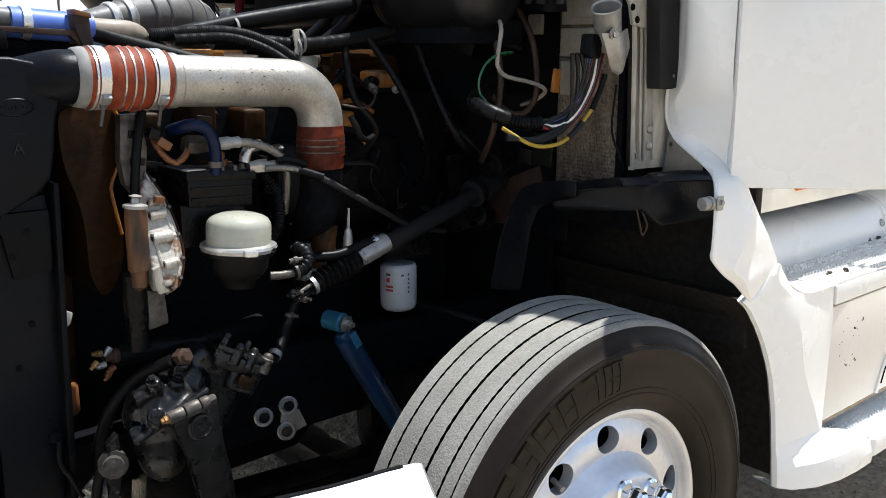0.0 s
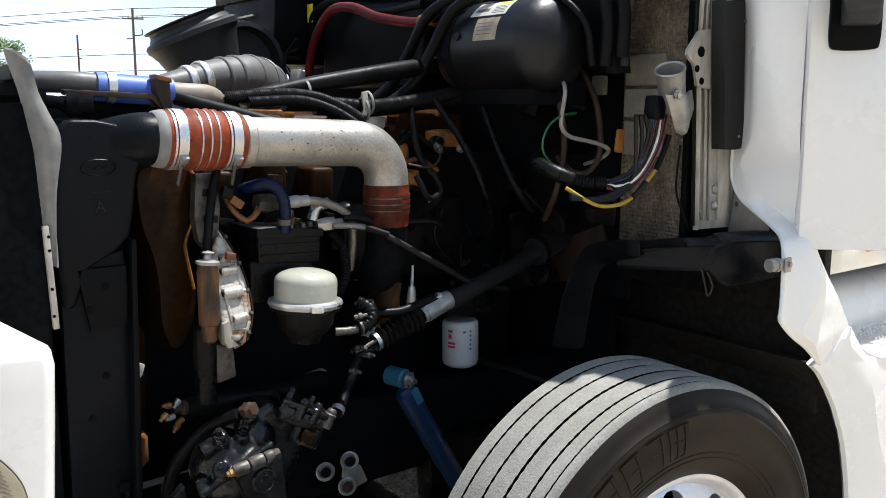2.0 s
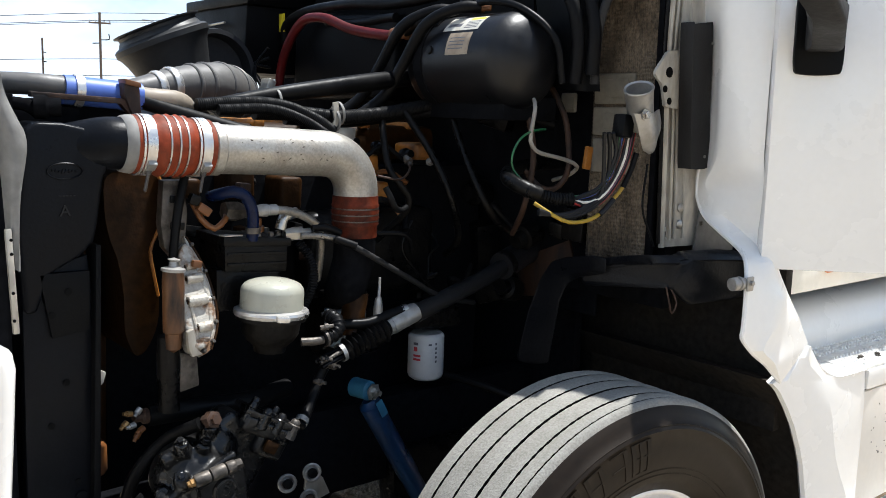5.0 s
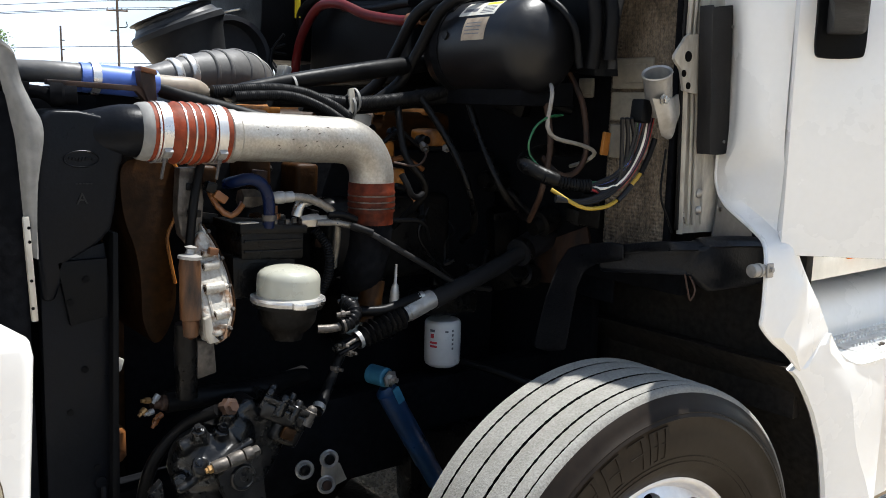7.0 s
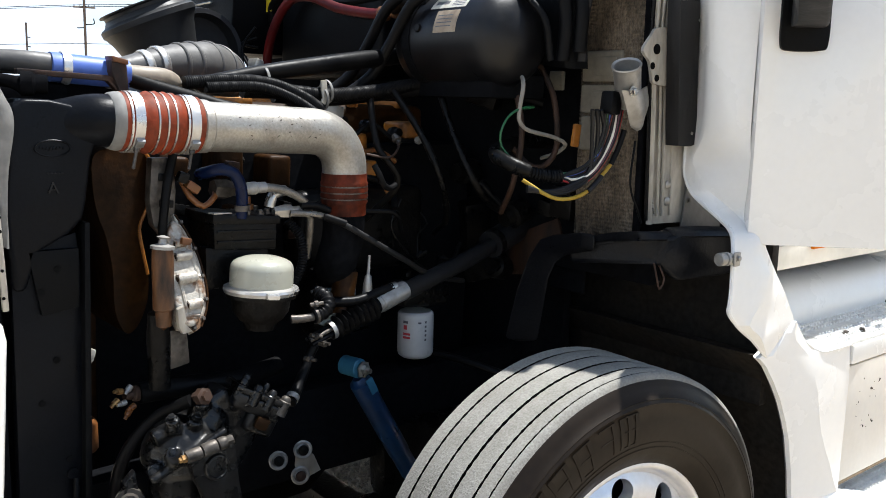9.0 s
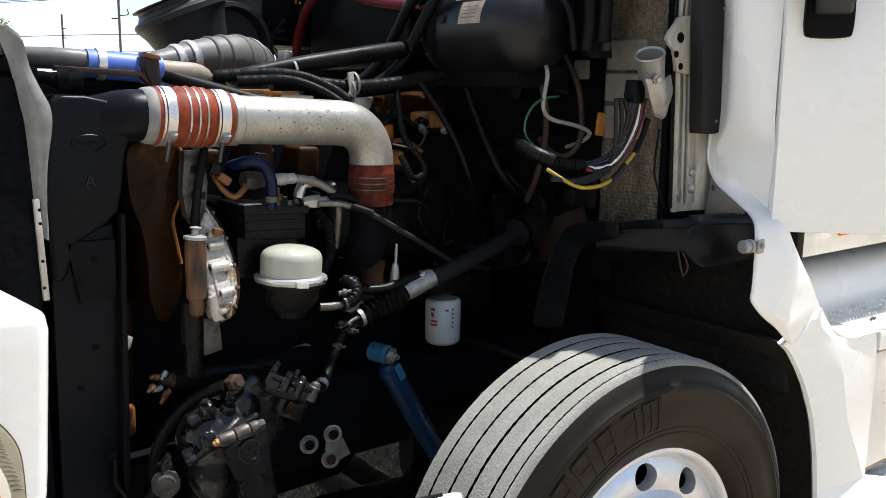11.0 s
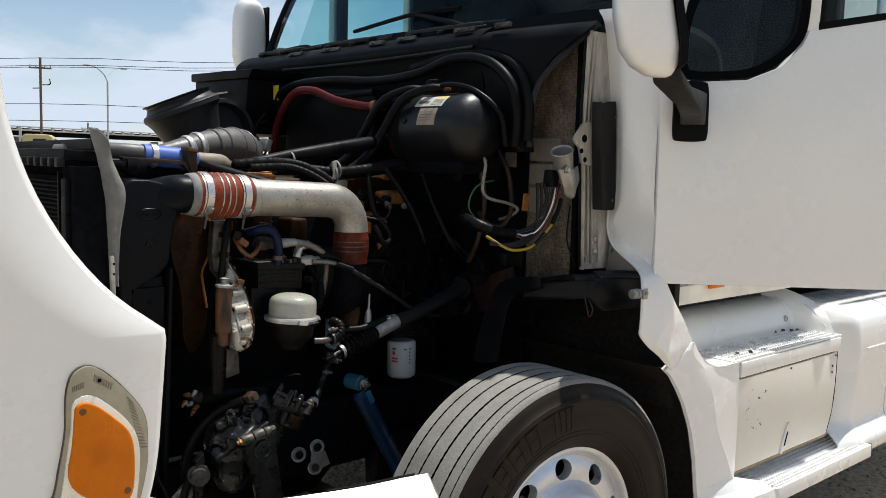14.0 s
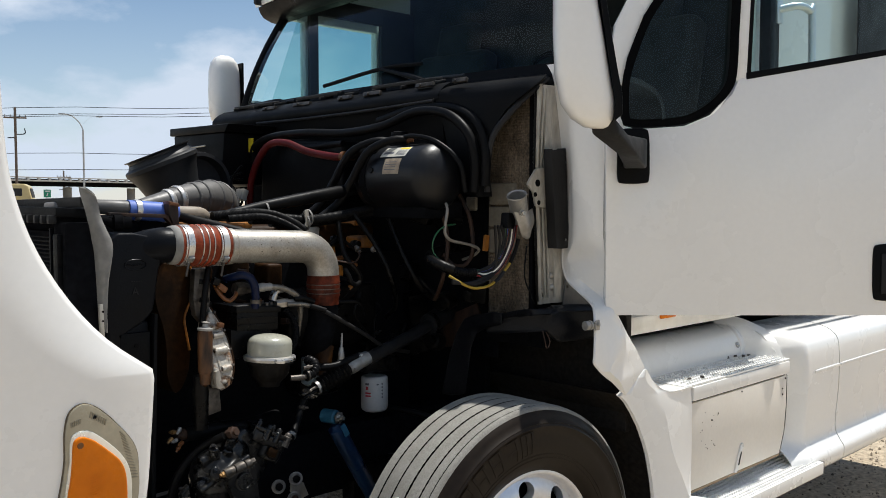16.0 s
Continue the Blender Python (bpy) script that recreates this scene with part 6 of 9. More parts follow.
# ---- engine ----
def engine():
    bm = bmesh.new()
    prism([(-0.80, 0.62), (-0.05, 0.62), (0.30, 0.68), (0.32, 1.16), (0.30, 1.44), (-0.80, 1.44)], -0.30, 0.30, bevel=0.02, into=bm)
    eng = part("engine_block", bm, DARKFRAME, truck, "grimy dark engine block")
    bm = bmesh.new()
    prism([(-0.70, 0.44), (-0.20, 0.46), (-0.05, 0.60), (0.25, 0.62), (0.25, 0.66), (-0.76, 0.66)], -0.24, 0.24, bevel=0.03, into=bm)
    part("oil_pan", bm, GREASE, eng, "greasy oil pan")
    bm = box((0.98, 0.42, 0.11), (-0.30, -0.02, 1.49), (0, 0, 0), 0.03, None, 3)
    vc = part("valve_cover", bm, BROWN, eng, "ochre painted valve cover, coloured dark brown")
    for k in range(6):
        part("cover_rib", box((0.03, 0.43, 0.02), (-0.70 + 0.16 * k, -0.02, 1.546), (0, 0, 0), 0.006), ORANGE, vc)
    # housing plate at the front of the engine in dark brown, ochre stiffening rim
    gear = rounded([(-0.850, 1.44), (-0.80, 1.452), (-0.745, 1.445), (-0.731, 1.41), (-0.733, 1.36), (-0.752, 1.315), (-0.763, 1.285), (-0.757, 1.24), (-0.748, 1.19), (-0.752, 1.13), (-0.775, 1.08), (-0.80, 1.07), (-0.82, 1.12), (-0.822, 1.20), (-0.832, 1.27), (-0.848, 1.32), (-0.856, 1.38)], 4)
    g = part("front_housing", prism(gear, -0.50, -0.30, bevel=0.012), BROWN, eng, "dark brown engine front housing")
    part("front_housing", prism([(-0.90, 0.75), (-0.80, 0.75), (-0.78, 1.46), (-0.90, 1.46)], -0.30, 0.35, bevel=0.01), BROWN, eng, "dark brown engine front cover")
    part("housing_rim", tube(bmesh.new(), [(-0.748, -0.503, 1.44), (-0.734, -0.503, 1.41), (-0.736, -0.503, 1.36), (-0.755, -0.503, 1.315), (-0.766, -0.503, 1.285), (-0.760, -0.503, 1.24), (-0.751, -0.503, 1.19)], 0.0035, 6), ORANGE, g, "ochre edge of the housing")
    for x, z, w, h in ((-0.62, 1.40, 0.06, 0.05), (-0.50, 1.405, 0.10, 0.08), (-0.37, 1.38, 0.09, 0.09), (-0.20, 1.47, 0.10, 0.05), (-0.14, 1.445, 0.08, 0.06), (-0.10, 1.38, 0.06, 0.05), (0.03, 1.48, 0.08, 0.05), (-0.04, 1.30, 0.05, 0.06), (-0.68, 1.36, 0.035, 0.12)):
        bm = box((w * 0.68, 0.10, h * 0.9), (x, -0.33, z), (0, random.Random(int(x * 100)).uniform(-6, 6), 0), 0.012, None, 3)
        # Forward upper castings get the darker brown in place of ochre.
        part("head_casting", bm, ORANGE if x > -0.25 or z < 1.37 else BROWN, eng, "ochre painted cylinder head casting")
    for x, z in ((-0.20, 1.50), (-0.12, 1.49), (-0.03, 1.47)):
        part("head_cap", lathe(bmesh.new(), (x, -0.37, z), (0.1, -1, 0.2), [(0, 0), (0, 0.018), (0.014, 0.018), (0.02, 0.012), (0.03, 0.011), (0.03, 0)], 14), GREASE, eng)
    part("head_plate", box((0.05, 0.012, 0.035), (-0.225, -0.392, 1.525), (0, 8, 0), 0.003), CUPST, eng, "dull lifting plate")
    run("fuel_line", [(-0.22, -0.39, 1.44), (-0.16, -0.40, 1.425), (-0.10, -0.40, 1.43), (-0.04, -0.40, 1.40)], 0.007, COPPER, eng, "orange fuel line")
    # compressor
    comp = part("air_compressor", prism([(-0.648, 1.245), (-0.504, 1.235), (-0.502, 1.298), (-0.648, 1.310)], -0.60, -0.47, bevel=0.006), GREASE, eng, "black air compressor head")
    part("head_plate", prism([(-0.652, 1.300), (-0.496, 1.290), (-0.496, 1.308), (-0.652, 1.320)], -0.605, -0.465, bevel=0.004), GREASE, comp)
    part("compressor_base", prism([(-0.66, 1.16), (-0.515, 1.16), (-0.515, 1.24), (-0.66, 1.25)], -0.585, -0.47, bevel=0.006), GREASE, comp)
    for k in range(2):
        part("cooling_rib", box((0.135, 0.004, 0.006), (-0.575, -0.602, 1.258 + 0.022 * k), (0, 2.5, 0), 0.001), GREASE, comp)
    for x, y in ((-0.635, -0.575), (-0.568, -0.592), (-0.535, -0.585), (-0.51, -0.57), (-0.512, -0.52), (-0.63, -0.50)):
        part("head_bolt", bolt((x, y, 1.310), (0, 0, 1), 0.007, 0.010), CLAMPDARK, comp)
    part("gasket_flake", box((0.045, 0.02, 0.003), (-0.630, -0.592, 1.3205), (0, 2, 10), 0.001), BARE, comp)
    part("brass_fitting", lathe(bmesh.new(), (-0.555, -0.56, 1.32), (0, 0, 1), [(0, 0), (0, 0.016), (0.012, 0.016), (0.012, 0.010), (0.028, 0.010), (0.028, 0)], 6), COPPER, comp, "brass hex fitting")
    part("hex_fitting", lathe(bmesh.new(), (-0.605, -0.56, 1.366), (1, 0, -0.05), [(-0.026, 0), (-0.026, 0.021), (0.002, 0.022), (0.010, 0.019), (0.024, 0.015), (0.05, 0.015), (0.055, 0.0)], 6), CLAMPDARK, comp, "large dull steel hex fitting")
    part("hex_fitting", lathe(bmesh.new(), (-0.485, -0.59, 1.315), (1, -0.1, 0.02), [(-0.02, 0), (-0.02, 0.012), (0.0, 0.016), (0.02, 0.016), (0.02, 0.011), (0.045, 0.011), (0.045, 0)], 6), STEEL, comp, "steel hex hose fitting")
    run("air_elbow", [(-0.51, -0.58, 1.325), (-0.50, -0.58, 1.352), (-0.47, -0.58, 1.36)], 0.012, STEEL, comp)
    nh = run("coolant_hose", [(-0.655, -0.55, 1.398), (-0.648, -0.585, 1.406), (-0.630, -0.605, 1.412), (-0.605, -0.608, 1.402), (-0.590, -0.608, 1.372), (-0.587, -0.605, 1.335), (-0.587, -0.60, 1.31)], 0.0125, NAVYHOSE, eng, "navy blue coolant hose", 18)
    part("hose_clamp", hose_clamp(bmesh.new(), (-0.587, -0.605, 1.330), (0, 0, 1), 0.013, 0.012), CLAMPDARK, nh)
    part("hose_end", lathe(bmesh.new(), (-0.565, -0.60, 1.370), (1, -0.02, 0.02), [(-0.02, 0), (-0.02, 0.011), (0.0, 0.0135), (0.012, 0.0135), (0.014, 0.0115), (0.034, 0.012), (0.034, 0)], 16), CUPST, eng, "steel crimp of the braided hose")
    run("braided_hose", [(-0.552, -0.60, 1.370), (-0.51, -0.602, 1.368), (-0.468, -0.602, 1.355), (-0.432, -0.598, 1.333), (-0.412, -0.585, 1.30), (-0.405, -0.57, 1.25), (-0.40, -0.55, 1.20)], 0.0092, BRAID, eng, "silver braided steel hose", 16)
    run("braided_hose", [(-0.475, -0.605, 1.312), (-0.43, -0.61, 1.309), (-0.385, -0.61, 1.300)], 0.0075, BRAID, eng, "silver braided steel hose", 14)
    run("air_line", [(-0.395, -0.615, 1.302), (-0.35, -0.635, 1.284)], 0.0090, HOSE, eng, "black sleeve of the air line")
    run("air_line", [(-0.36, -0.632, 1.287), (-0.324, -0.642, 1.266), (-0.246, -0.640, 1.222), (-0.17, -0.625, 1.182), (-0.092, -0.59, 1.143), (0.0, -0.55, 1.11), (0.12, -0.5, 1.08)], 0.0068, DUSTYRUB, eng, "grey black air line")
    run("rubber_sleeve", [(-0.445, -0.60, 1.328), (-0.41, -0.605, 1.326), (-0.375, -0.605, 1.312)], 0.009, HOSE, eng)
    run("corrugated_sleeve", [(-0.47, -0.59, 1.295), (-0.445, -0.60, 1.255), (-0.44, -0.60, 1.20), (-0.45, -0.58, 1.15)], 0.010, HOSE, eng, wave=0.12, pitch=0.006)
    # cream dome with clamp ring on its black body
    bm = lathe(bmesh.new(), (-0.566, -0.645, 1.155), (0, 0, 1), [(0, 0.0735), (0.043, 0.0735), (0.052, 0.0715), (0.060, 0.066), (0.066, 0.056), (0.071, 0.040), (0.0735, 0.020), (0.0745, 0.0)], 48)
    dome = part("separator_dome", bm, DOME, eng, "cream enamelled dome of an oil separator", angle=60)
    part("clamp_ring", lathe(bmesh.new(), (-0.566, -0.645, 1.146), (0, 0, 1), [(-0.004, 0.073), (-0.004, 0.085), (0.004, 0.088), (0.010, 0.086), (0.013, 0.0735)], 48, close=True), CLAMP, dome, "bright clamp ring")
    part("clamp_lug", box((0.030, 0.018, 0.014), (-0.585, -0.735, 1.149), (0, 2, -12), 0.003), CLAMP, dome)
    part("clamp_screw", lathe(bmesh.new(), (-0.52, -0.722, 1.15), (0.4, -1, 0), [(0, 0), (0, 0.004), (0.006, 0.004), (0.006, 0)], 8), GREASE, dome)
    part("separator_body", lathe(bmesh.new(), (-0.566, -0.645, 1.145), (0, 0, -1), [(0, 0.082), (0.012, 0.082), (0.014, 0.070), (0.045, 0.066), (0.062, 0.055), (0.075, 0.040), (0.09, 0.036), (0.09, 0)], 40), GREASE, dome, "black separator body")
    for ob in [dome] + list(dome.children):
        ob.data.transform(Matrix.Translation((-0.566, -0.645, 1.160)) @ Matrix.Rotation(radians(3), 4, "Y") @ Matrix.Scale(0.895, 4) @ Matrix.Translation((0.566, 0.645, -1.146)))
    fit_ = run("separator_elbow", [(-0.515, -0.68, 1.098), (-0.488, -0.69, 1.098), (-0.462, -0.69, 1.100)], 0.009, CLAMPDARK, eng, "dull pipe stub of the separator", 14)
    run("elbow_hose", [(-0.468, -0.69, 1.100), (-0.445, -0.69, 1.104), (-0.428, -0.685, 1.116), (-0.422, -0.67, 1.130), (-0.425, -0.64, 1.138)], 0.0155, HOSE, fit_, "black ribbed elbow hose", 16, wave=0.10, pitch=0.011)
    part("fitting_clamp", hose_clamp(bmesh.new(), (-0.462, -0.69, 1.1005), (1, 0, 0.15), 0.0155, 0.006), CLAMPDARK, fit_)
    # cast cover and rusty cylinder at the front
    lean = Matrix.Translation((-0.71, -0.64, 1.175)) @ Matrix.Rotation(radians(-24), 4, "X")

    def cast(name, bm, mat=CASTAL, parent=None, label="", **kw):
        bm.transform(lean)
        return part(name, bm, mat, parent or cov, label, **kw)

    outline = [(-0.016, 0.150), (-0.004, 0.140), (0.012, 0.094), (0.020, 0.052), (0.021, 0.002), (0.012, -0.034), (-0.004, -0.064), (-0.016, -0.070), (-0.032, -0.066), (-0.044, -0.020), (-0.040, 0.06), (-0.030, 0.13)]
    bm = prism(outline, 0.0, 0.06, bevel=0.006, seg=3)
    cov = cast("timing_cover", bm, CASTAL, eng, "cast aluminium timing cover with bosses and ochre stains")
    cast("cover_flange", prism([(-0.010, 0.167), (0.000, 0.158), (0.016, 0.112), (0.029, 0.056), (0.031, 0.000), (0.022, -0.038), (0.004, -0.072), (-0.010, -0.080), (-0.014, -0.066), (0.008, -0.036), (0.019, 0.002), (0.018, 0.052), (0.006, 0.104), (-0.008, 0.150)], 0.010, 0.05, bevel=0.003))
    cast("cover_seam", tube(bmesh.new(), [(-0.006, 0.010, 0.163), (0.016, 0.009, 0.112), (0.028, 0.009, 0.056), (0.030, 0.009, 0.000), (0.021, 0.009, -0.038), (0.003, 0.009, -0.072)], 0.0024, 6), BROWN, None, "brown stained gasket edge")
    # round bosses lying across the cover, each with its bore
    for x, z, w, r in ((-0.012, 0.098, 0.020, 0.008), (-0.010, 0.072, 0.030, 0.0095), (-0.012, 0.026, 0.036, 0.0115), (-0.006, -0.028, 0.026, 0.010)):
        bs = cast("cover_boss", lathe(bmesh.new(), (x - w / 2, -0.003, z), (1, 0.05, 0.08), [(-0.002, 0), (-0.002, r * 0.9), (0.001, r), (w, r * 1.05), (w + 0.003, r * 0.8), (w + 0.003, 0)], 18))
        cast("bore", lathe(bmesh.new(), (x - w / 2 - 0.002, -0.003, z), (-1, -0.05, -0.08), [(-0.002, 0), (-0.002, r * 0.5), (0.001, r * 0.45), (0.0012, 0)], 12), BROWN, bs)
    # webs between the bosses, uneven
    for p, q, r in (((-0.004, 0.0, 0.118), (0.012, 0.002, 0.040), 0.0035), ((0.012, 0.002, 0.044), (0.010, 0.002, -0.020), 0.004), ((-0.026, 0.0, 0.016), (-0.022, 0.0, -0.040), 0.004), ((-0.022, 0.0, -0.046), (0.000, 0.0, -0.050), 0.0035), ((0.006, 0.001, 0.026), (0.018, 0.002, 0.030), 0.005)):
        cast("cover_web", tube(bmesh.new(), [p, tuple((u + v) / 2 for u, v in zip(p, q)), q], r, 8))
    for x, z in ((0.003, 0.146), (0.021, 0.088), (0.026, 0.030), (0.024, -0.018), (0.010, -0.056), (-0.012, -0.072)):
        cast("flange_bolt", bolt((x, 0.010, z), (0, -1, 0), 0.0040, 0.005), CLAMPDARK)
    part("lower_bracket", prism([(-0.752, 1.085), (-0.695, 1.075), (-0.690, 1.005), (-0.745, 0.995), (-0.770, 1.0)], -0.565, -0.535, bevel=0.005), CLAMPDARK, cov, "dull metal bracket")
    part("upper_bracket", prism([(-0.735, 1.43), (-0.690, 1.43), (-0.684, 1.36), (-0.690, 1.30), (-0.668, 1.275), (-0.715, 1.265), (-0.735, 1.29), (-0.742, 1.34)], -0.50, -0.47, bevel=0.004), CLAMPDARK, cov, "dusty grey metal bracket")
    for z in (1.39, 1.335):
        # Raised dark bars stand for the shade inside the slots.
        part("bracket_slot", box((0.03, 0.006, 0.016), (-0.708, -0.503, z), (0, 6, 0), 0.002), GREASE, cov)
    cyl = part("rusty_cylinder", lathe(bmesh.new(), (-0.752, -0.585, 1.258), (0.0, 0.02, -1), [(0, 0), (0, 0.020), (0.02, 0.022), (0.125, 0.021), (0.128, 0.017), (0.16, 0.015), (0.17, 0.0)], 20), RUSTCYL, eng, "rusty filler cylinder")
    part("filler_cap", lathe(bmesh.new(), (-0.752, -0.585, 1.256), (0.1, 0, 1), [(0, 0.0), (0, 0.024), (0.006, 0.024), (0.010, 0.010), (0.020, 0.008), (0.024, 0.013), (0.028, 0.0)], 12), CUPST, cyl, "white metal filler cap")
    part("cylinder_stand", lathe(bmesh.new(), (-0.755, -0.56, 1.12), (0.02, 0.05, -1), [(0, 0), (0, 0.02), (0.05, 0.024), (0.16, 0.022), (0.16, 0)], 16), GREASE, cyl, "dark pipe below the filler")
    part("white_clip", prism([(-0.735, 1.135), (-0.722, 1.14), (-0.712, 1.095), (-0.702, 1.085), (-0.725, 1.082), (-0.733, 1.10)], -0.612, -0.598, bevel=0.003), BARE, cyl)
    part("yellow_cap", box((0.020, 0.014, 0.014), (-0.705, -0.59, 1.268), (0, 10, 0), 0.003), COPPER, cyl)
    eye = Vector((-1.5, -2.45, 1.57))
    for ob in [cyl] + list(cyl.children) + [c for c in cov.children if "bracket" in c.name]:
        ob.data.transform(Matrix.Translation(eye) @ Matrix.Scale(0.972, 4) @ Matrix.Translation(-eye))
    run("dipstick_tube", [(-0.715, -0.56, 1.44), (-0.735, -0.575, 1.38), (-0.748, -0.58, 1.30), (-0.752, -0.58, 1.25)], 0.009, HOSE, eng, "black drain tube")
    run("copper_loom", [(-0.70, -0.55, 1.40), (-0.685, -0.57, 1.355), (-0.66, -0.58, 1.335), (-0.635, -0.575, 1.352), (-0.625, -0.56, 1.36)], 0.0065, COPPER, eng, "orange wiring loom")
    part("loom_clip", box((0.03, 0.02, 0.018), (-0.682, -0.575, 1.375), (0, 35, 0), 0.004), COPPER, eng)
    part("loom_clip", box((0.022, 0.02, 0.022), (-0.70, -0.57, 1.395), (0, 20, 0), 0.004), GREASE, eng)
    # charge pipe with its red hoses
    path = [(-0.822, -0.575, 1.507)] + [(-0.702 + 0.03 * k, -0.575, 1.499 - 0.0012 * k) for k in range(11)]
    cx, cz, rr = -0.399, 1.402, 0.084
    for k in range(1, 13):
        t = radians(90 - 90 * k / 12)
        path.append((cx + rr * math.cos(t), -0.575, cz + rr * math.sin(t)))
    path.append((-0.315, -0.575, 1.35))
    pipe = part("charge_air_pipe", tube(bmesh.new(), path, 0.0505, 40, raw=True), PIPEAL, eng, "weathered aluminium charge air pipe", angle=70)
    rng = random.Random(41)
    bm = bmesh.new()
    for k in range(80):
        x, a, w = -0.41 - 0.22 * rng.random() ** 1.6, radians(rng.uniform(150, 330)), rng.uniform(0.001, 0.0035)
        lean = rng.uniform(-0.8, 0.8)
        quad = []
        for du, da in ((-1, -0.4), (1, -0.2), (0.8, 0.5), (-0.7, 0.3)):
            t = a + (da * w + lean * du * w) / 0.0508
            quad.append(bm.verts.new((x + du * w, -0.575 + 0.0508 * math.cos(t), 1.4925 - 0.04 * (x + 0.55) - 0.0508 * math.sin(t))))
        bm.faces.new(quad)
    part("pipe_scratch", bm, RUST, pipe, "small dark nicks in the metal", smooth=False)
    part("pipe_bead", lathe(bmesh.new(), (-0.653, -0.575, 1.497), (1, 0, -0.03), [(-0.02, 0.0505), (-0.016, 0.054), (0.0, 0.054), (0.004, 0.0505)], 40), PIPEAL, pipe)
    part("hose_cuff", lathe(bmesh.new(), (-0.850, -0.575, 1.5075), (1, 0, -0.045), [(0, 0.050), (0.003, 0.0535), (0.012, 0.0555), (0.020, 0.0565), (0.024, 0.055), (0.024, 0.05)], 44), FLAP, pipe, "grey rubber cuff at the tank neck")
    h1 = part("silicone_hose", lathe(bmesh.new(), (-0.829, -0.575, 1.5065), (1, 0, -0.045), [(0, 0.050), (0, 0.0565), (0.045, 0.0565), (0.052, 0.061), (0.060, 0.0575), (0.069, 0.062), (0.078, 0.0575), (0.087, 0.062), (0.095, 0.0575), (0.103, 0.061), (0.110, 0.0565), (0.155, 0.0565), (0.155, 0.050)], 44), SILICONE, pipe, "red corrugated silicone hose", angle=60)
    for d in (0.060, 0.078, 0.095):
        part("wire_ring", lathe(bmesh.new(), (-0.829 + d, -0.575, 1.5065 - 0.045 * d), (1, 0, -0.045), [(-0.0016, 0.0575), (-0.0016, 0.060), (0.0016, 0.060), (0.0016, 0.0575)], 44, close=True), STEEL, h1)
    for d in (0.024, 0.134):
        c = Vector((-0.829 + d, -0.575, 1.5065 - 0.045 * d))
        part("band_clamp", hose_clamp(bmesh.new(), c, (1, 0, -0.045), 0.0568, 0.019), CLAMP, h1, "wide steel band clamp")
        part("band_clamp", hose_clamp(bmesh.new(), c + Vector((-0.0145, 0, 0)), (1, 0, -0.045), 0.0568, 0.004), CLAMP, h1)
        part("clamp_block", box((0.017, 0.012, 0.022), c + Vector((0, -0.046, -0.037)), (52, 0, 0), 0.002), CUPST, h1)
        part("clamp_bolt", lathe(bmesh.new(), c + Vector((-0.004, -0.038, -0.055)), (-0.25, -0.1, -1), [(-0.012, 0), (-0.012, 0.006), (0.0, 0.006), (0.0, 0.0035), (0.032, 0.0035), (0.034, 0.0)], 8), CLAMPDARK, h1)
    # Lower hose: the shade under the pipe is coloured in, with grime.
    h2 = part("silicone_hose", lathe(bmesh.new(), (-0.315, -0.575, 1.392), (0, 0, -1), [(0, 0.0505), (0, 0.0525), (0.018, 0.0525), (0.022, 0.055), (0.029, 0.052), (0.036, 0.0555), (0.043, 0.052), (0.050, 0.0555), (0.057, 0.0515), (0.064, 0.0545), (0.070, 0.051), (0.095, 0.050), (0.095, 0.045)], 44), SHADEDRED, pipe, "grimy dark red corrugated silicone hose, darkened for shade", angle=60)
    for d in (0.029, 0.043, 0.057):
        part("wire_ring", lathe(bmesh.new(), (-0.315, -0.575, 1.392 - d), (0, 0, -1), [(-0.0014, 0.0515), (-0.0014, 0.0540), (0.0014, 0.0540), (0.0014, 0.0515)], 44, close=True), CLAMPDARK, h2)
    run("turbo_duct", [(-0.315, -0.575, 1.30), (-0.315, -0.57, 1.24), (-0.32, -0.55, 1.18), (-0.28, -0.48, 1.15)], 0.048, DARKFRAME, eng, "dark turbocharger duct", 24)
    part("ochre_flange", lathe(bmesh.new(), (-0.30, -0.56, 1.16), (-0.2, -0.1, -1), [(0, 0), (0, 0.03), (0.05, 0.028), (0.10, 0.035), (0.10, 0)], 18), BROWN, eng, "ochre painted flange, coloured dark brown")
    run("sensor_lead", [(-0.285, -0.65, 1.415), (-0.275, -0.66, 1.39), (-0.265, -0.66, 1.37), (-0.24, -0.65, 1.36), (-0.21, -0.63, 1.365)], 0.007, HOSE, eng)
    # fuel filters
    bm = lathe(bmesh.new(), (0.012, -0.435, 0.872), (0, 0, 1), [(0, 0), (0, 0.038), (0.006, 0.046), (0.014, 0.049), (0.118, 0.049), (0.123, 0.047), (0.127, 0.042), (0.127, 0)], 40)
    f1 = part("fuel_filter", bm, FILTERW, eng, "white spin-on fuel filter with red print")
    def wrap(name, a0, a1, z0, z1, mat):
        rows = [[(0.012 + 0.0496 * math.cos(radians(a)), -0.435 + 0.0496 * math.sin(radians(a)), z) for z in (z0, z1)] for a in np.linspace(a0, a1, 6)]
        part(name, sheet(rows, 0.0006), mat, f1)
    wrap("red_mark", 192, 204, 0.955, 0.967, REDINK)
    for z in (0.940, 0.930):
        wrap("red_mark", 190, 215, z, z + 0.006, REDINK)
    wrap("printed_line", 190, 207, 0.972, 0.979, GREYINK)
    for k in range(5):
        wrap("printed_line", 262, 268, 0.925 + 0.012 * k, 0.931 + 0.012 * k, GREYINK)
    wrap("printed_line", 240, 250, 0.972, 0.977, GREYINK)
    part("filter_head", box((0.16, 0.12, 0.06), (0.02, -0.42, 1.045), (0, 4, 0), 0.02, None, 3), GREASE, eng, "black filter head")
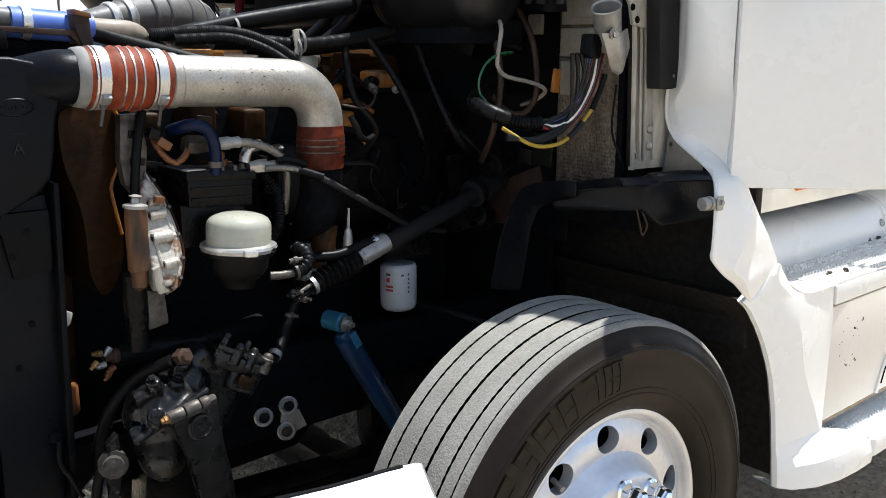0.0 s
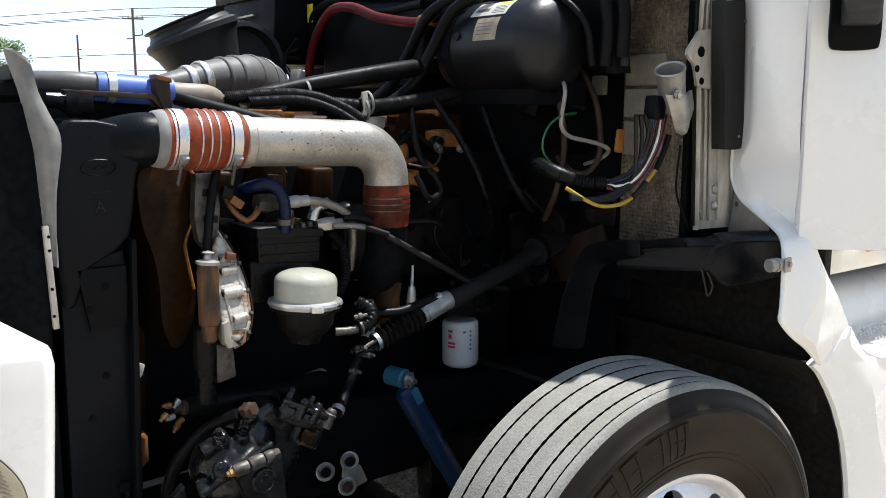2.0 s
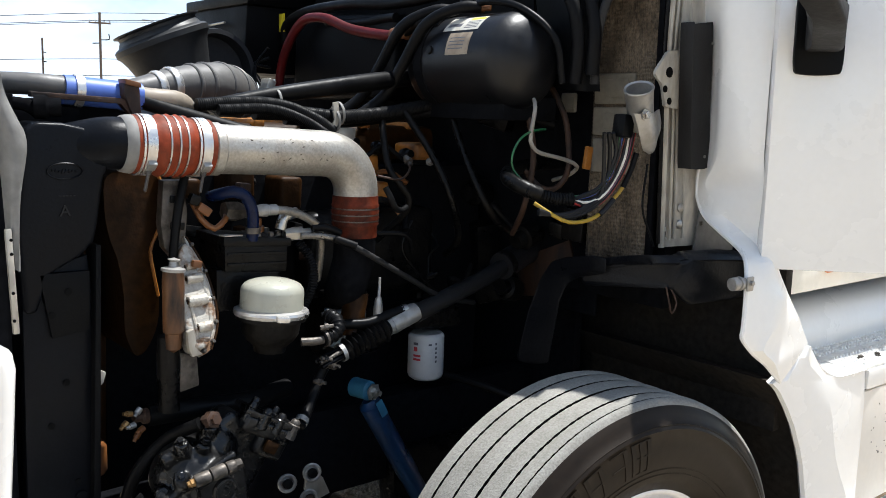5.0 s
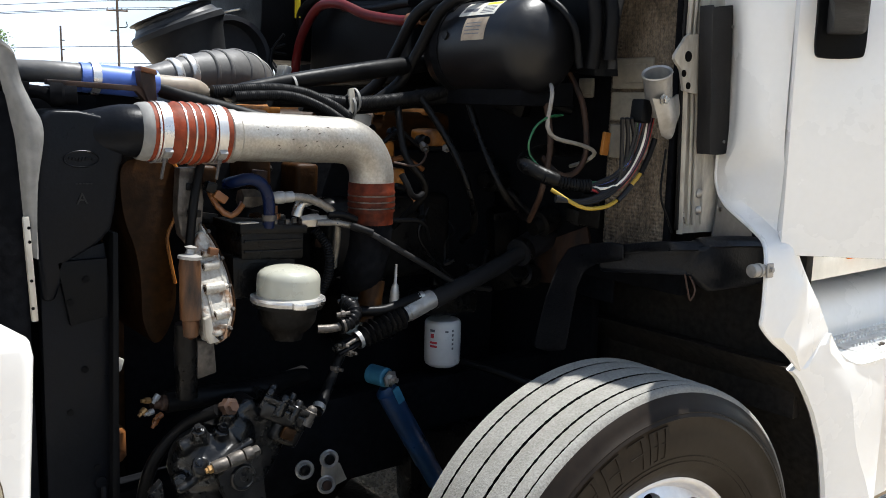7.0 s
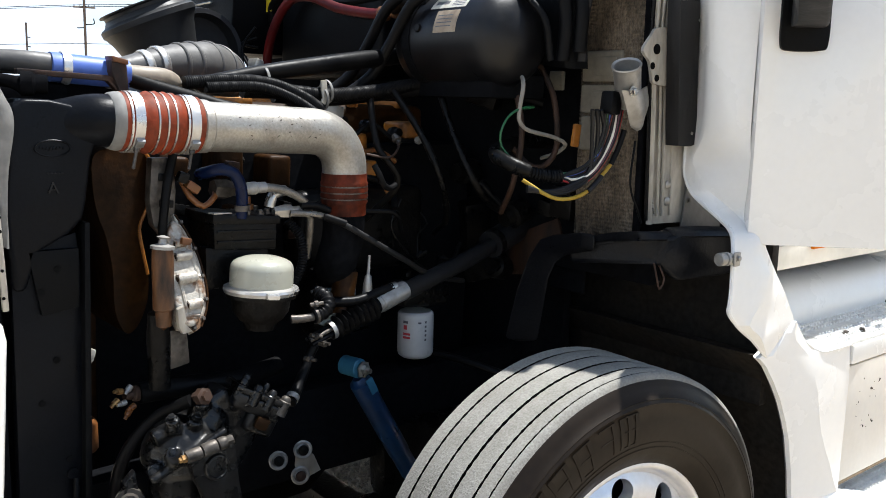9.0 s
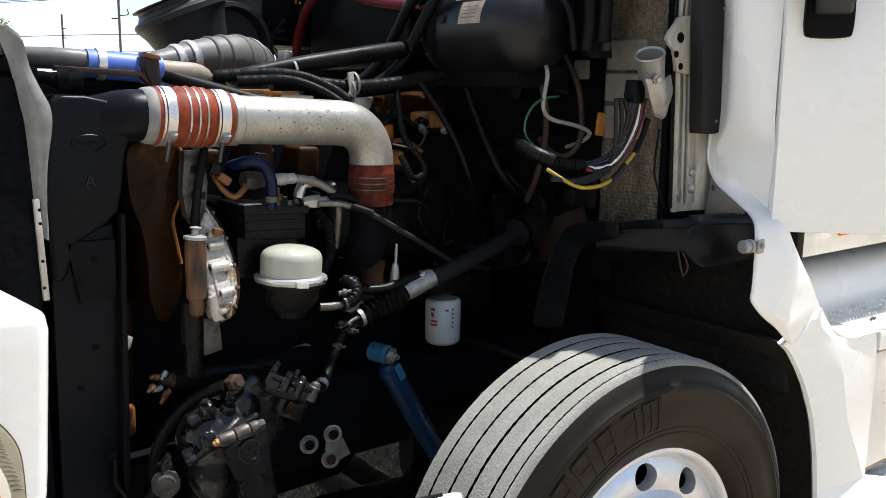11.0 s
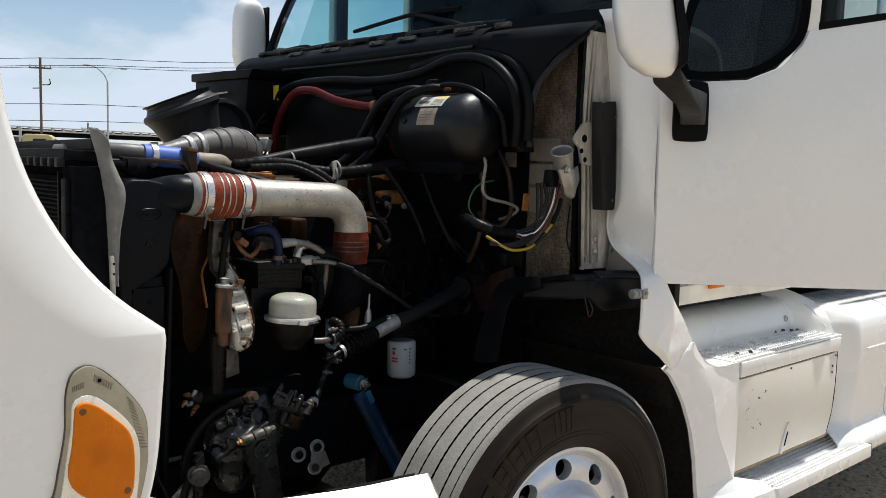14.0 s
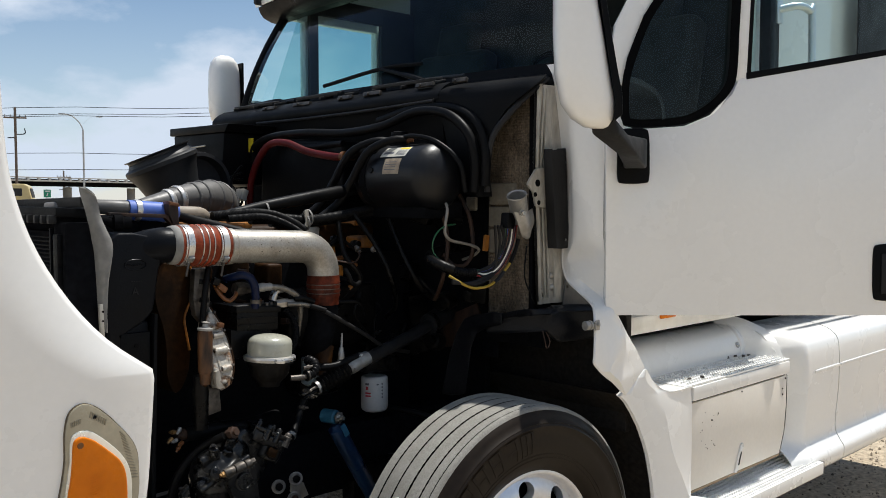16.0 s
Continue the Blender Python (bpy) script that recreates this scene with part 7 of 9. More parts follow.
    part("filter_can", lathe(bmesh.new(), (-0.290, -0.50, 1.020), (0, 0, 1), [(0, 0), (0, 0.04), (0.008, 0.05), (0.09, 0.05), (0.095, 0.046), (0.095, 0)], 32), PALEBLUE, eng, "pale blue spin-on filter can")
    part("filter_cap", box((0.10, 0.08, 0.04), (-0.290, -0.49, 1.135), (0, 0, 0), 0.012), GREASE, eng)
    part("sensor_plug", lathe(bmesh.new(), (-0.265, -0.60, 1.10), (0.05, 0, 1), [(0, 0), (0, 0.012), (0.03, 0.011), (0.05, 0.008), (0.055, 0.004), (0.10, 0.003), (0.10, 0)], 10), CUPST, eng, "pale sensor plug")
    run("sensor_hose", [(-0.36, -0.60, 1.10), (-0.30, -0.61, 1.098), (-0.24, -0.61, 1.11), (-0.20, -0.61, 1.118)], 0.012, HOSE, eng)
    part("hose_end", lathe(bmesh.new(), (-0.205, -0.61, 1.117), (1, 0, 0.15), [(0, 0), (0, 0.012), (0.016, 0.012), (0.016, 0.007), (0.035, 0.007), (0.035, 0)], 10), STEEL, eng)
    for at, ax in (((-0.475, -0.69, 1.125), (1, -0.2, 0.1)), ((-0.455, -0.66, 1.05), (1, 0, -0.3)), ((-0.43, -0.62, 1.135), (1, -0.3, 0.2)), ((-0.42, -0.64, 1.02), (0.3, -1, 0.2)), ((-0.47, -0.66, 1.00), (0.5, -1, 0))):
        part("small_fitting", lathe(bmesh.new(), at, ax, [(0, 0), (0, 0.005), (0.010, 0.005), (0.010, 0.0075), (0.018, 0.0075), (0.019, 0.004), (0.03, 0.004), (0.03, 0)], 8), CLAMPDARK, eng)
    part("air_intake_side", box((0.40, 0.10, 0.22), (-0.12, -0.33, 1.22), (0, 0, 0), 0.03, None, 3), GREASE, eng, "grimy intake casting")
    part("alternator", lathe(bmesh.new(), (-0.20, -0.36, 1.02), (1, 0, 0), [(-0.09, 0), (-0.09, 0.05), (-0.07, 0.075), (0.07, 0.075), (0.09, 0.06), (0.09, 0)], 28), GREASE, eng, "dark alternator")

    rng = random.Random(21)
    for k in range(9):
        x, y, z = rng.uniform(-0.26, 0.22), rng.uniform(-0.52, -0.40), rng.uniform(1.12, 1.50)
        pts = [(x, y, z)]
        for _ in range(3):
            pts.append((pts[-1][0] + rng.uniform(-0.05, 0.09), pts[-1][1] + rng.uniform(-0.04, 0.03), pts[-1][2] + rng.uniform(-0.09, 0.03)))
        run("bay_line", pts, rng.choice((0.003, 0.004, 0.006, 0.008)), rng.choice((HOSE, HOSE, RUST, GREASE)), eng, "", 8)
        if k % 2:
            part("line_fitting", lathe(bmesh.new(), pts[-1], (rng.uniform(-1, 1), -0.6, rng.uniform(-1, 0.4)), [(0, 0), (0, 0.008), (0.010, 0.008), (0.010, 0.011), (0.020, 0.011), (0.020, 0.006), (0.03, 0.006), (0.03, 0)], 8), rng.choice((CLAMPDARK, GREASE, GREASE)), eng)
    for k in range(13):
        x, z = rng.uniform(-0.70, 0.24), rng.uniform(1.08, 1.44)
        s = rng.uniform(0.014, 0.04)
        bm = box((s * rng.uniform(0.8, 1.8), 0.03, s), (x, rng.uniform(-0.42, -0.33), z), (rng.uniform(-15, 15), rng.uniform(-25, 25), rng.uniform(-15, 15)), 0.004, None, 2)
        part("engine_bracket", bm, rng.choice((BROWN, BROWN, GREASE, RUST, GREASE)), eng)


engine()


# ---- steering gear, shaft, damper ----
def steering():
    bm = bmesh.new()

    def lump(at, size, turn=(0, 0, 0)):
        bmesh.ops.create_icosphere(bm, subdivisions=3, radius=1.0, matrix=pose(*at, *turn) @ Matrix.Diagonal((*size, 1)))

    def barrel(at, axis, r, h):
        lathe(bm, at, axis, [(0, 0), (0, r * 0.94), (h * 0.06, r), (h * 0.94, r), (h, r * 0.94), (h, 0)], 24)

    lump((-0.752, -0.655, 0.858), (0.082, 0.072, 0.074), (0, -14, 0))
    lump((-0.762, -0.66, 0.80), (0.055, 0.055, 0.09))
    lump((-0.70, -0.645, 0.90), (0.05, 0.05, 0.055))
    barrel((-0.820, -0.680, 0.902), (1, -0.05, 0.35), 0.018, 0.060)
    barrel((-0.785, -0.700, 0.915), (-0.25, -0.35, 1), 0.015, 0.036)
    barrel((-0.745, -0.690, 0.905), (0.15, -0.45, 1), 0.016, 0.030)
    barrel((-0.722, -0.66, 0.90), (0.1, -0.2, 1), 0.020, 0.058)
    barrel((-0.80, -0.72, 0.875), (0.1, -1, 0.4), 0.017, 0.016)
    barrel((-0.822, -0.690, 0.845), (-0.4, -1, 0.3), 0.015, 0.022)
    barrel((-0.722, -0.64, 0.850), (0.05, -1, 0.05), 0.044, 0.085)
    barrel((-0.69, -0.66, 0.955), (0.9, -0.1, -0.45), 0.013, 0.05)
    # the neck runs up to the valve body
    prism([(-0.700, 0.955), (-0.665, 0.975), (-0.600, 0.930), (-0.575, 0.88), (-0.60, 0.84), (-0.655, 0.76), (-0.70, 0.80)], -0.675, -0.60, bevel=0.012, into=bm)
    box((0.17, 0.02, 0.016), (-0.765, -0.724, 0.872), (0, -24, 0), 0.005, bm)
    gear = part("steering_gear", bm, GEARIRON, truck, "greasy black cast iron steering gear box", angle=180)
    fuse = gear.modifiers.new("fuse", "REMESH")
    fuse.mode, fuse.voxel_size, fuse.use_smooth_shade = "VOXEL", 0.0042, True
    soft = gear.modifiers.new("soft", "SMOOTH")
    soft.factor, soft.iterations = 0.6, 5
    for at, ax in (((-0.808, -0.745, 0.895), (-0.1, -1, 0.5)), ((-0.832, -0.712, 0.851), (-0.4, -1, 0.3)), ((-0.794, -0.713, 0.949), (-0.25, -0.35, 1)), ((-0.740, -0.704, 0.935), (0.15, -0.45, 1))):
        part("gear_plug", bolt(at, ax, 0.0075, 0.007), GEARIRON, gear)
    part("gear_stay", prism([(-0.885, 0.835), (-0.862, 0.855), (-0.855, 0.80), (-0.872, 0.70), (-0.885, 0.70)], -0.70, -0.68, bevel=0.004), GEARIRON, gear, "black forged bracket of the gear box")
    # pinch clamp over the split arm, with the round sector cap below it
    axis = Vector((0.099, -0.006, 0.020)).normalized()
    base = Vector((-0.786, -0.757, 0.882))
    for d0, d1, r in ((0.000, 0.030, 0.0125), (0.033, 0.062, 0.0135), (0.065, 0.082, 0.0125)):
        part("pinch_clamp", lathe(bmesh.new(), base, axis, [(d0, 0), (d0, r * 0.9), (d0 + 0.003, r), (d1 - 0.003, r), (d1, r * 0.9), (d1, 0)], 18), CLAMPDARK, gear, "grimy metal pinch clamp")
    part("pinch_bolt", lathe(bmesh.new(), base, -axis, [(0, 0), (0, 0.0085), (0.008, 0.0085), (0.009, 0.006), (0.014, 0.0055), (0.014, 0)], 6), BRASS, gear)
    part("pinch_nut", lathe(bmesh.new(), base + axis * 0.082, axis, [(0, 0), (0, 0.0105), (0.012, 0.0105), (0.014, 0.007), (0.014, 0)], 6), CLAMPDARK, gear)
    arm = rounded([(-0.772, 0.872), (-0.735, 0.882), (-0.690, 0.892), (-0.678, 0.86), (-0.672, 0.80), (-0.655, 0.70), (-0.65, 0.56), (-0.68, 0.50), (-0.715, 0.53), (-0.722, 0.66), (-0.745, 0.78), (-0.765, 0.83)], 3)
    part("pitman_arm", prism(arm, -0.750, -0.722, bevel=0.008), GEARIRON, gear, "dark pitman arm")
    part("sector_cap", lathe(bmesh.new(), (-0.722, -0.748, 0.846), (0.04, -1, 0.06), [(-0.01, 0), (-0.01, 0.027), (0.006, 0.0265), (0.009, 0.024), (0.0095, 0.021), (0.007, 0.019), (0.0075, 0.008), (0.010, 0.006), (0.010, 0.0)], 28), GEARIRON, gear, "round steering sector cap")
    part("gear_bolt", lathe(bmesh.new(), (-0.872, -0.69, 0.795), (-0.35, -1, 0.1), [(-0.03, 0), (-0.03, 0.02), (0.0, 0.022), (0.0, 0.028), (0.014, 0.028), (0.014, 0.020), (0.03, 0.020), (0.03, 0.013), (0.036, 0.0)], 12), CLAMPDARK, gear, "large grimy bolt")
    part("pipe_union", lathe(bmesh.new(), (-0.725, -0.69, 0.972), (0.2, -1, 0.3), [(-0.02, 0), (-0.02, 0.010), (0.0, 0.013), (0.0, 0.018), (0.016, 0.018), (0.018, 0.011), (0.026, 0.010), (0.026, 0)], 6), RUST, gear, "rusty brown hex pipe union")
    # upper valve body with its studs, sloping down to the input rod
    bm = bmesh.new()
    slope, mid = 29, Vector((-0.600, -0.672, 0.928))
    box((0.112, 0.066, 0.036), mid, (0, slope, -8), 0.010, bm, 3)
    box((0.128, 0.074, 0.012), mid + Vector((0.010, 0, 0.020)), (0, slope, -8), 0.003, bm, 2)
    box((0.07, 0.05, 0.06), mid + Vector((0.01, 0.0, -0.035)), (0, slope, -8), 0.014, bm, 3)
    vb = part("valve_body", bm, GEARIRON, gear, "greasy valve body")
    turn = pose(mid.x, mid.y, mid.z, 0, slope, -8)
    for dx, dy, r, h in ((-0.050, -0.020, 0.009, 0.024), (-0.018, -0.030, 0.010, 0.024), (0.016, -0.028, 0.009, 0.024), (0.052, -0.024, 0.011, 0.022), (-0.030, 0.022, 0.009, 0.028), (0.020, 0.022, 0.008, 0.026)):
        bm = lathe(bmesh.new(), (dx, dy, 0.02), (0, 0, 1), [(-0.02, r * 1.3), (0.010, r * 1.25), (0.012, r), (h - 0.004, r * 0.95), (h, r * 0.6), (h, 0)], 12)
        bm.transform(turn)
        part("valve_stud", bm, CLAMPDARK if dx > 0.05 else GEARIRON, vb)
    part("rust_patch", box((0.030, 0.014, 0.026), mid + Vector((0.0, -0.034, -0.034)), (0, slope, -8), 0.006), BROWN, vb)
    # rod up to the shaft, splined end, bellows and column
    run("input_rod", [(-0.505, -0.66, 0.905), (-0.465, -0.63, 0.935), (-0.43, -0.61, 0.985), (-0.415, -0.61, 1.01)], 0.012, HOSE, gear, "steering input rod")
    part("rod_band", hose_clamp(bmesh.new(), (-0.498, -0.655, 0.915), (0.8, 0.6, 0.6), 0.0125, 0.012), CUPST, gear)
    a, b = Vector((-0.428, -0.61, 1.018)), Vector((-0.158, -0.61, 1.110))
    d = (b - a).normalized()
    sh = run("steering_shaft", [(-0.16, -0.61, 1.103), (-0.02, -0.575, 1.128), (0.14, -0.535, 1.158), (0.36, -0.48, 1.215)], 0.022, SHAFTBLK, truck, "black steering shaft running to the firewall", 20)
    run("shaft_tube", [(0.20, -0.52, 1.175), (0.30, -0.495, 1.20), (0.40, -0.47, 1.225)], 0.038, SHAFTBLK, sh, "black rubber column boot", 18)
    for k in range(6):
        off = Matrix.Rotation(radians(60 * k), 3, d) @ Vector((0, -0.4, 1)).cross(d).normalized() * 0.011
        run("spline", [a + off, a + d * 0.06 + off], 0.005, DARKFRAME if k % 2 else CLAMPDARK, sh)
    prof = [(0, 0.012), (0.004, 0.019)]
    for k in range(8):
        prof += [(0.012 + 0.0145 * k, 0.0185 + 0.0008 * k), (0.019 + 0.0145 * k, 0.0275 + 0.0007 * k)]
    prof += [(0.132, 0.020), (0.145, 0.019)]
    part("bellows", lathe(bmesh.new(), a + d * 0.06, d, prof, 28), HOSE, sh, "ribbed rubber bellows", angle=80)
    for k in (0.062, 0.200):
        part("bellows_clamp", hose_clamp(bmesh.new(), a + d * k, d, 0.0195, 0.010), CUPST, sh)
    part("shaft_collar", lathe(bmesh.new(), a + d * 0.205, d, [(0, 0.02), (0, 0.0235), (0.070, 0.0235), (0.078, 0.0225), (0.078, 0.02)], 24), CUPST, sh, "dull metal shaft collar")
    part("column_clamp", hose_clamp(bmesh.new(), (0.215, -0.516, 1.179), (0.95, 0.2, 0.22), 0.036, 0.02), GREASE, sh)
    # damper
    top, foot = Vector((-0.262, -0.535, 0.912)), Vector((-0.075, -0.53, 0.60))
    dd = (foot - top).normalized()
    sk = part("shock_absorber", lathe(bmesh.new(), top + dd * 0.035, dd, [(0, 0), (0, 0.014), (0.010, 0.020), (0.014, 0.028), (0.26, 0.028), (0.265, 0.026), (0.34, 0.026), (0.34, 0)], 28), SHOCK, truck, "blue shock absorber beside the tyre")
    part("shock_eye", lathe(bmesh.new(), top + Vector((0, 0.02, 0)), (0.25, -1, 0), [(-0.01, 0), (-0.01, 0.024), (0.040, 0.024), (0.043, 0.020), (0.043, 0)], 26), SHOCKEYE, sk, "light blue upper eye")
    part("eye_washer", lathe(bmesh.new(), top + Vector((0.012, -0.03, 0)), (0.25, -1, 0), [(0, 0), (0, 0.022), (0.004, 0.022), (0.004, 0.012), (0.014, 0.012), (0.014, 0.007), (0.024, 0.007), (0.024, 0)], 6), STEEL, sk)
    # Lighter blue patch near the top of the damper.
    part("paint_scrape", box((0.02, 0.004, 0.045), top + dd * 0.055 + Vector((0.012, -0.030, 0)), (0, -28, 0), 0.004), SHOCKEYE, sk)
    # three round bushings on a plate
    for x, z in ((-0.464, 0.720), (-0.398, 0.731), (-0.405, 0.668)):
        bm = lathe(bmesh.new(), (x, -0.53, z), (-0.3, -1, 0.1), [(-0.012, 0), (-0.012, 0.014), (0.0, 0.014), (0.0, 0.0225), (0.004, 0.023), (0.006, 0.020), (0.005, 0.015), (0.001, 0.013), (0.004, 0.008), (0.006, 0)], 24)
        b_ = part("spring_bushing", bm, CUPST, truck, "dull round washer on a spring bushing")
        part("bushing_core", lathe(bmesh.new(), (x - 0.003, -0.541, z + 0.001), (-0.3, -1, 0.1), [(-0.004, 0), (-0.004, 0.0125), (0.001, 0.0115), (0.001, 0.006), (0.004, 0.0)], 14), RUST if z < 0.7 else GREASE, b_)
    part("bushing_plate", prism([(-0.41, 0.735), (-0.365, 0.71), (-0.345, 0.665), (-0.385, 0.655), (-0.415, 0.69)], -0.528, -0.52, bevel=0.002), BARE, truck, "pale metal shackle plate")
    # hoses and fittings at the radiator foot
    run("lower_hose", [(-0.80, -0.56, 0.958), (-0.70, -0.56, 0.955), (-0.58, -0.55, 0.945), (-0.45, -0.50, 0.94)], 0.022, HOSE, truck, "black lower hose", 14)
    vl = part("drain_valve", lathe(bmesh.new(), (-0.80, -0.56, 0.958), (-1, -0.1, 0.1), [(0, 0), (0, 0.016), (0.01, 0.016), (0.014, 0.011), (0.03, 0.011), (0.03, 0)], 14), RUST, truck, "grimy brass drain fittings")
    for k, (dx, dz) in enumerate(((-0.036, 0.012), (-0.030, -0.012), (-0.012, -0.022), (-0.045, -0.004), (-0.018, 0.020), (-0.022, -0.030))):
        part("brass_nut", lathe(bmesh.new(), (-0.80 + dx, -0.57, 0.96 + dz), (-1, -0.3, 0.2 - 0.3 * k), [(0, 0), (0, 0.0065), (0.012, 0.0065), (0.012, 0.004), (0.02, 0.004), (0.02, 0)], 8), (BRASS, CUPST, COPPER)[k % 3], vl)
    run("return_hose", [(-0.74, -0.68, 0.965), (-0.79, -0.62, 0.92), (-0.85, -0.60, 0.84), (-0.87, -0.58, 0.70), (-0.86, -0.56, 0.6)], 0.013, HOSE, truck, "black return hose")
    run("return_hose", [(-0.865, -0.68, 0.80), (-0.89, -0.66, 0.76), (-0.895, -0.64, 0.66), (-0.88, -0.62, 0.58)], 0.010, HOSE, truck, "black return hose")
    run("drag_link", [(-0.68, -0.72, 0.53), (-0.35, -0.75, 0.52), (-0.05, -0.80, 0.52)], 0.019, GREASE, truck, "dark drag link", 14)
    run("brake_hose", [(0.05, -0.44, 0.88), (0.12, -0.60, 0.86), (0.20, -0.72, 0.80), (0.16, -0.82, 0.66)], 0.011, HOSE, truck, "black brake hose")
    pack = part("leaf_spring", prism([(-0.98, 0.555), (-0.55, 0.525), (-0.05, 0.495), (0.50, 0.525), (0.50, 0.50), (0.0, 0.470), (-0.55, 0.50), (-0.98, 0.53)], -0.49, -0.41, bevel=0.004), GREASE, truck, "greasy black leaf spring under the engine")
    for k in range(5):
        z = 0.49 - 0.026 * k
        part("spring_leaf", prism([(-0.97 + 0.03 * k, z + 0.022), (-0.5, z), (0.02, z - 0.018), (0.02, z - 0.042), (-0.5, z - 0.024), (-0.97 + 0.03 * k, z - 0.012)], -0.488 + 0.002 * (k % 2), -0.412, bevel=0.003), GREASE, pack)
    # Added block, in a spring seat's place, makes this spot black.
    part("spring_seat", prism([(-0.120, 0.70), (0.28, 0.70), (0.34, 0.62), (0.34, 0.40), (-0.06, 0.40), (-0.110, 0.52)], -0.475, -0.40, bevel=0.012), GREASE, truck, "greasy black block added over the axle to hide pale ground")
    part("frame_bracket", prism([(-0.74, 0.72), (-0.64, 0.72), (-0.60, 0.60), (-0.62, 0.52), (-0.76, 0.52)], -0.52, -0.44, bevel=0.006), GREASE, truck, "greasy black frame bracket")
    part("toe_panel", prism([(-0.436, 1.146), (-0.489, 1.194), (-0.639, 1.254), (-0.66, 1.188), (-0.60, 1.09), (-0.469, 1.07)], 0.335, 0.345, bevel=0.002, axis="x"), RUST, truck, "dark brown toe panel")


steering()


# ---- upper engine bay ----
def bay():
    # battery-style tray over the wheel
    rows = [[(-0.10, -1.015, 1.268), (-0.105, -1.03, 1.281), (-0.10, -1.04, 1.290), (-0.092, -1.065, 1.283)], [(0.08, -1.015, 1.278), (0.07, -1.03, 1.292), (0.07, -1.045, 1.292), (0.07, -1.072, 1.28)],
            [(0.22, -1.015, 1.273), (0.22, -1.03, 1.285), (0.22, -1.06, 1.283), (0.22, -1.088, 1.270)], [(0.25, -1.015, 1.280), (0.25, -1.03, 1.293), (0.255, -1.075, 1.290), (0.255, -1.102, 1.276)],
            [(0.44, -1.015, 1.273), (0.44, -1.03, 1.282), (0.445, -1.085, 1.275), (0.45, -1.112, 1.262)], [(0.495, -1.015, 1.248), (0.50, -1.03, 1.254), (0.505, -1.075, 1.248), (0.505, -1.10, 1.24)]]
    rows = [[(x, r[-1][1] + 0.5 * (y - r[-1][1]), z - 0.004) for x, y, z in r] for r in rows]
    top = sheet(smooth_rows(rows, 3, 3), 0.006)
    tray = part("wheel_well_tray", top, TRAYBLK, truck, "black plastic tray above the front wheel", angle=50)
    bm = bmesh.new()
    prism([(-0.095, 1.283), (0.07, 1.282), (0.22, 1.272), (0.255, 1.278), (0.45, 1.264), (0.505, 1.242), (0.512, 1.20), (0.498, 1.165), (0.41, 1.163), (0.26, 1.168), (0.235, 1.178), (0.185, 1.212), (-0.085, 1.245)], -1.098, -1.078, bevel=0.008, into=bm, seg=3)
    part("tray_skirt", bm, TRAYBLK, tray, "black moulded tray skirt", angle=50)
    bm = prism([(-0.085, 1.280), (-0.040, 1.286), (0.045, 1.284), (0.045, 1.247), (-0.035, 1.246), (-0.07, 1.234), (-0.09, 1.20), (-0.115, 1.068), (-0.175, 1.075), (-0.145, 1.18), (-0.115, 1.245)], -1.03, -0.985, bevel=0.010, seg=3)
    part("tray_leg", bm, TRAYBLK, tray, "black tray leg", angle=60)
    run("hanging_wire", [(0.175, -1.085, 1.215), (0.17, -1.10, 1.18), (0.18, -1.10, 1.158), (0.195, -1.10, 1.18), (0.19, -1.085, 1.212)], 0.0022, RUST, tray, "loop of thin wire", 6)
    bm = bmesh.new()
    lathe(bm, (0.505, -1.12, 1.205), (0.6, -1, 0), [(0, 0), (0, 0.012), (0.02, 0.012), (0.02, 0)], 12)
    part("tray_peg", bm, BLACKPL, tray)
    # its forward end bends inboard
    origin = Vector((-1.48, -2.38, 1.59))
    for ob in [tray] + list(tray.children_recursive):
        for v in ob.data.vertices:
            if v.co.x < 0.2:
                d = (v.co - origin) * (1.05 * (0.2 - v.co.x) * min(1.0, 0.4 + (0.2 - v.co.x) * 3) / (v.co.y - origin.y))
                v.co += d
    # latch bracket with its tube
    plate = rounded([(0.335, 1.742), (0.345, 1.735), (0.348, 1.62), (0.34, 1.607), (0.262, 1.612), (0.252, 1.625), (0.240, 1.66), (0.222, 1.675), (0.215, 1.69), (0.243, 1.722), (0.262, 1.738)], 3)
    br = part("latch_bracket", prism(plate, -0.988, -0.980, bevel=0.002), BARE, truck, "drilled metal hood latch bracket")
    # Bracket holes are laid-on discs, their inner shade put into the colour.
    for x, z in ((0.262, 1.690), (0.250, 1.652), (0.268, 1.625)):
        part("bracket_hole", lathe(bmesh.new(), (x, -0.9885, z), (0, -1, 0), [(0, 0), (0, 0.012 if z > 1.68 else 0.008), (0.0012, 0.012 if z > 1.68 else 0.008), (0.0012, 0)], 18), GROOVE, br)
    for z in (1.71, 1.635):
        part("bracket_bolt", bolt((0.322, -0.989, z), (0, -1, 0), 0.012, 0.012), STEEL, br)
    ax = Vector((-0.45, -0.22, 0.86)).normalized()
    bm = lathe(bmesh.new(), (0.190, -0.972, 1.590), ax, [(-0.03, 0.027), (0.0, 0.029), (0.062, 0.032), (0.068, 0.0345), (0.071, 0.033), (0.068, 0.029), (0.02, 0.026), (0.01, 0.0)], 36)
    part("latch_cup", bm, CUPST, br, "open metal latch cup", angle=45)
    bm = bmesh.new()
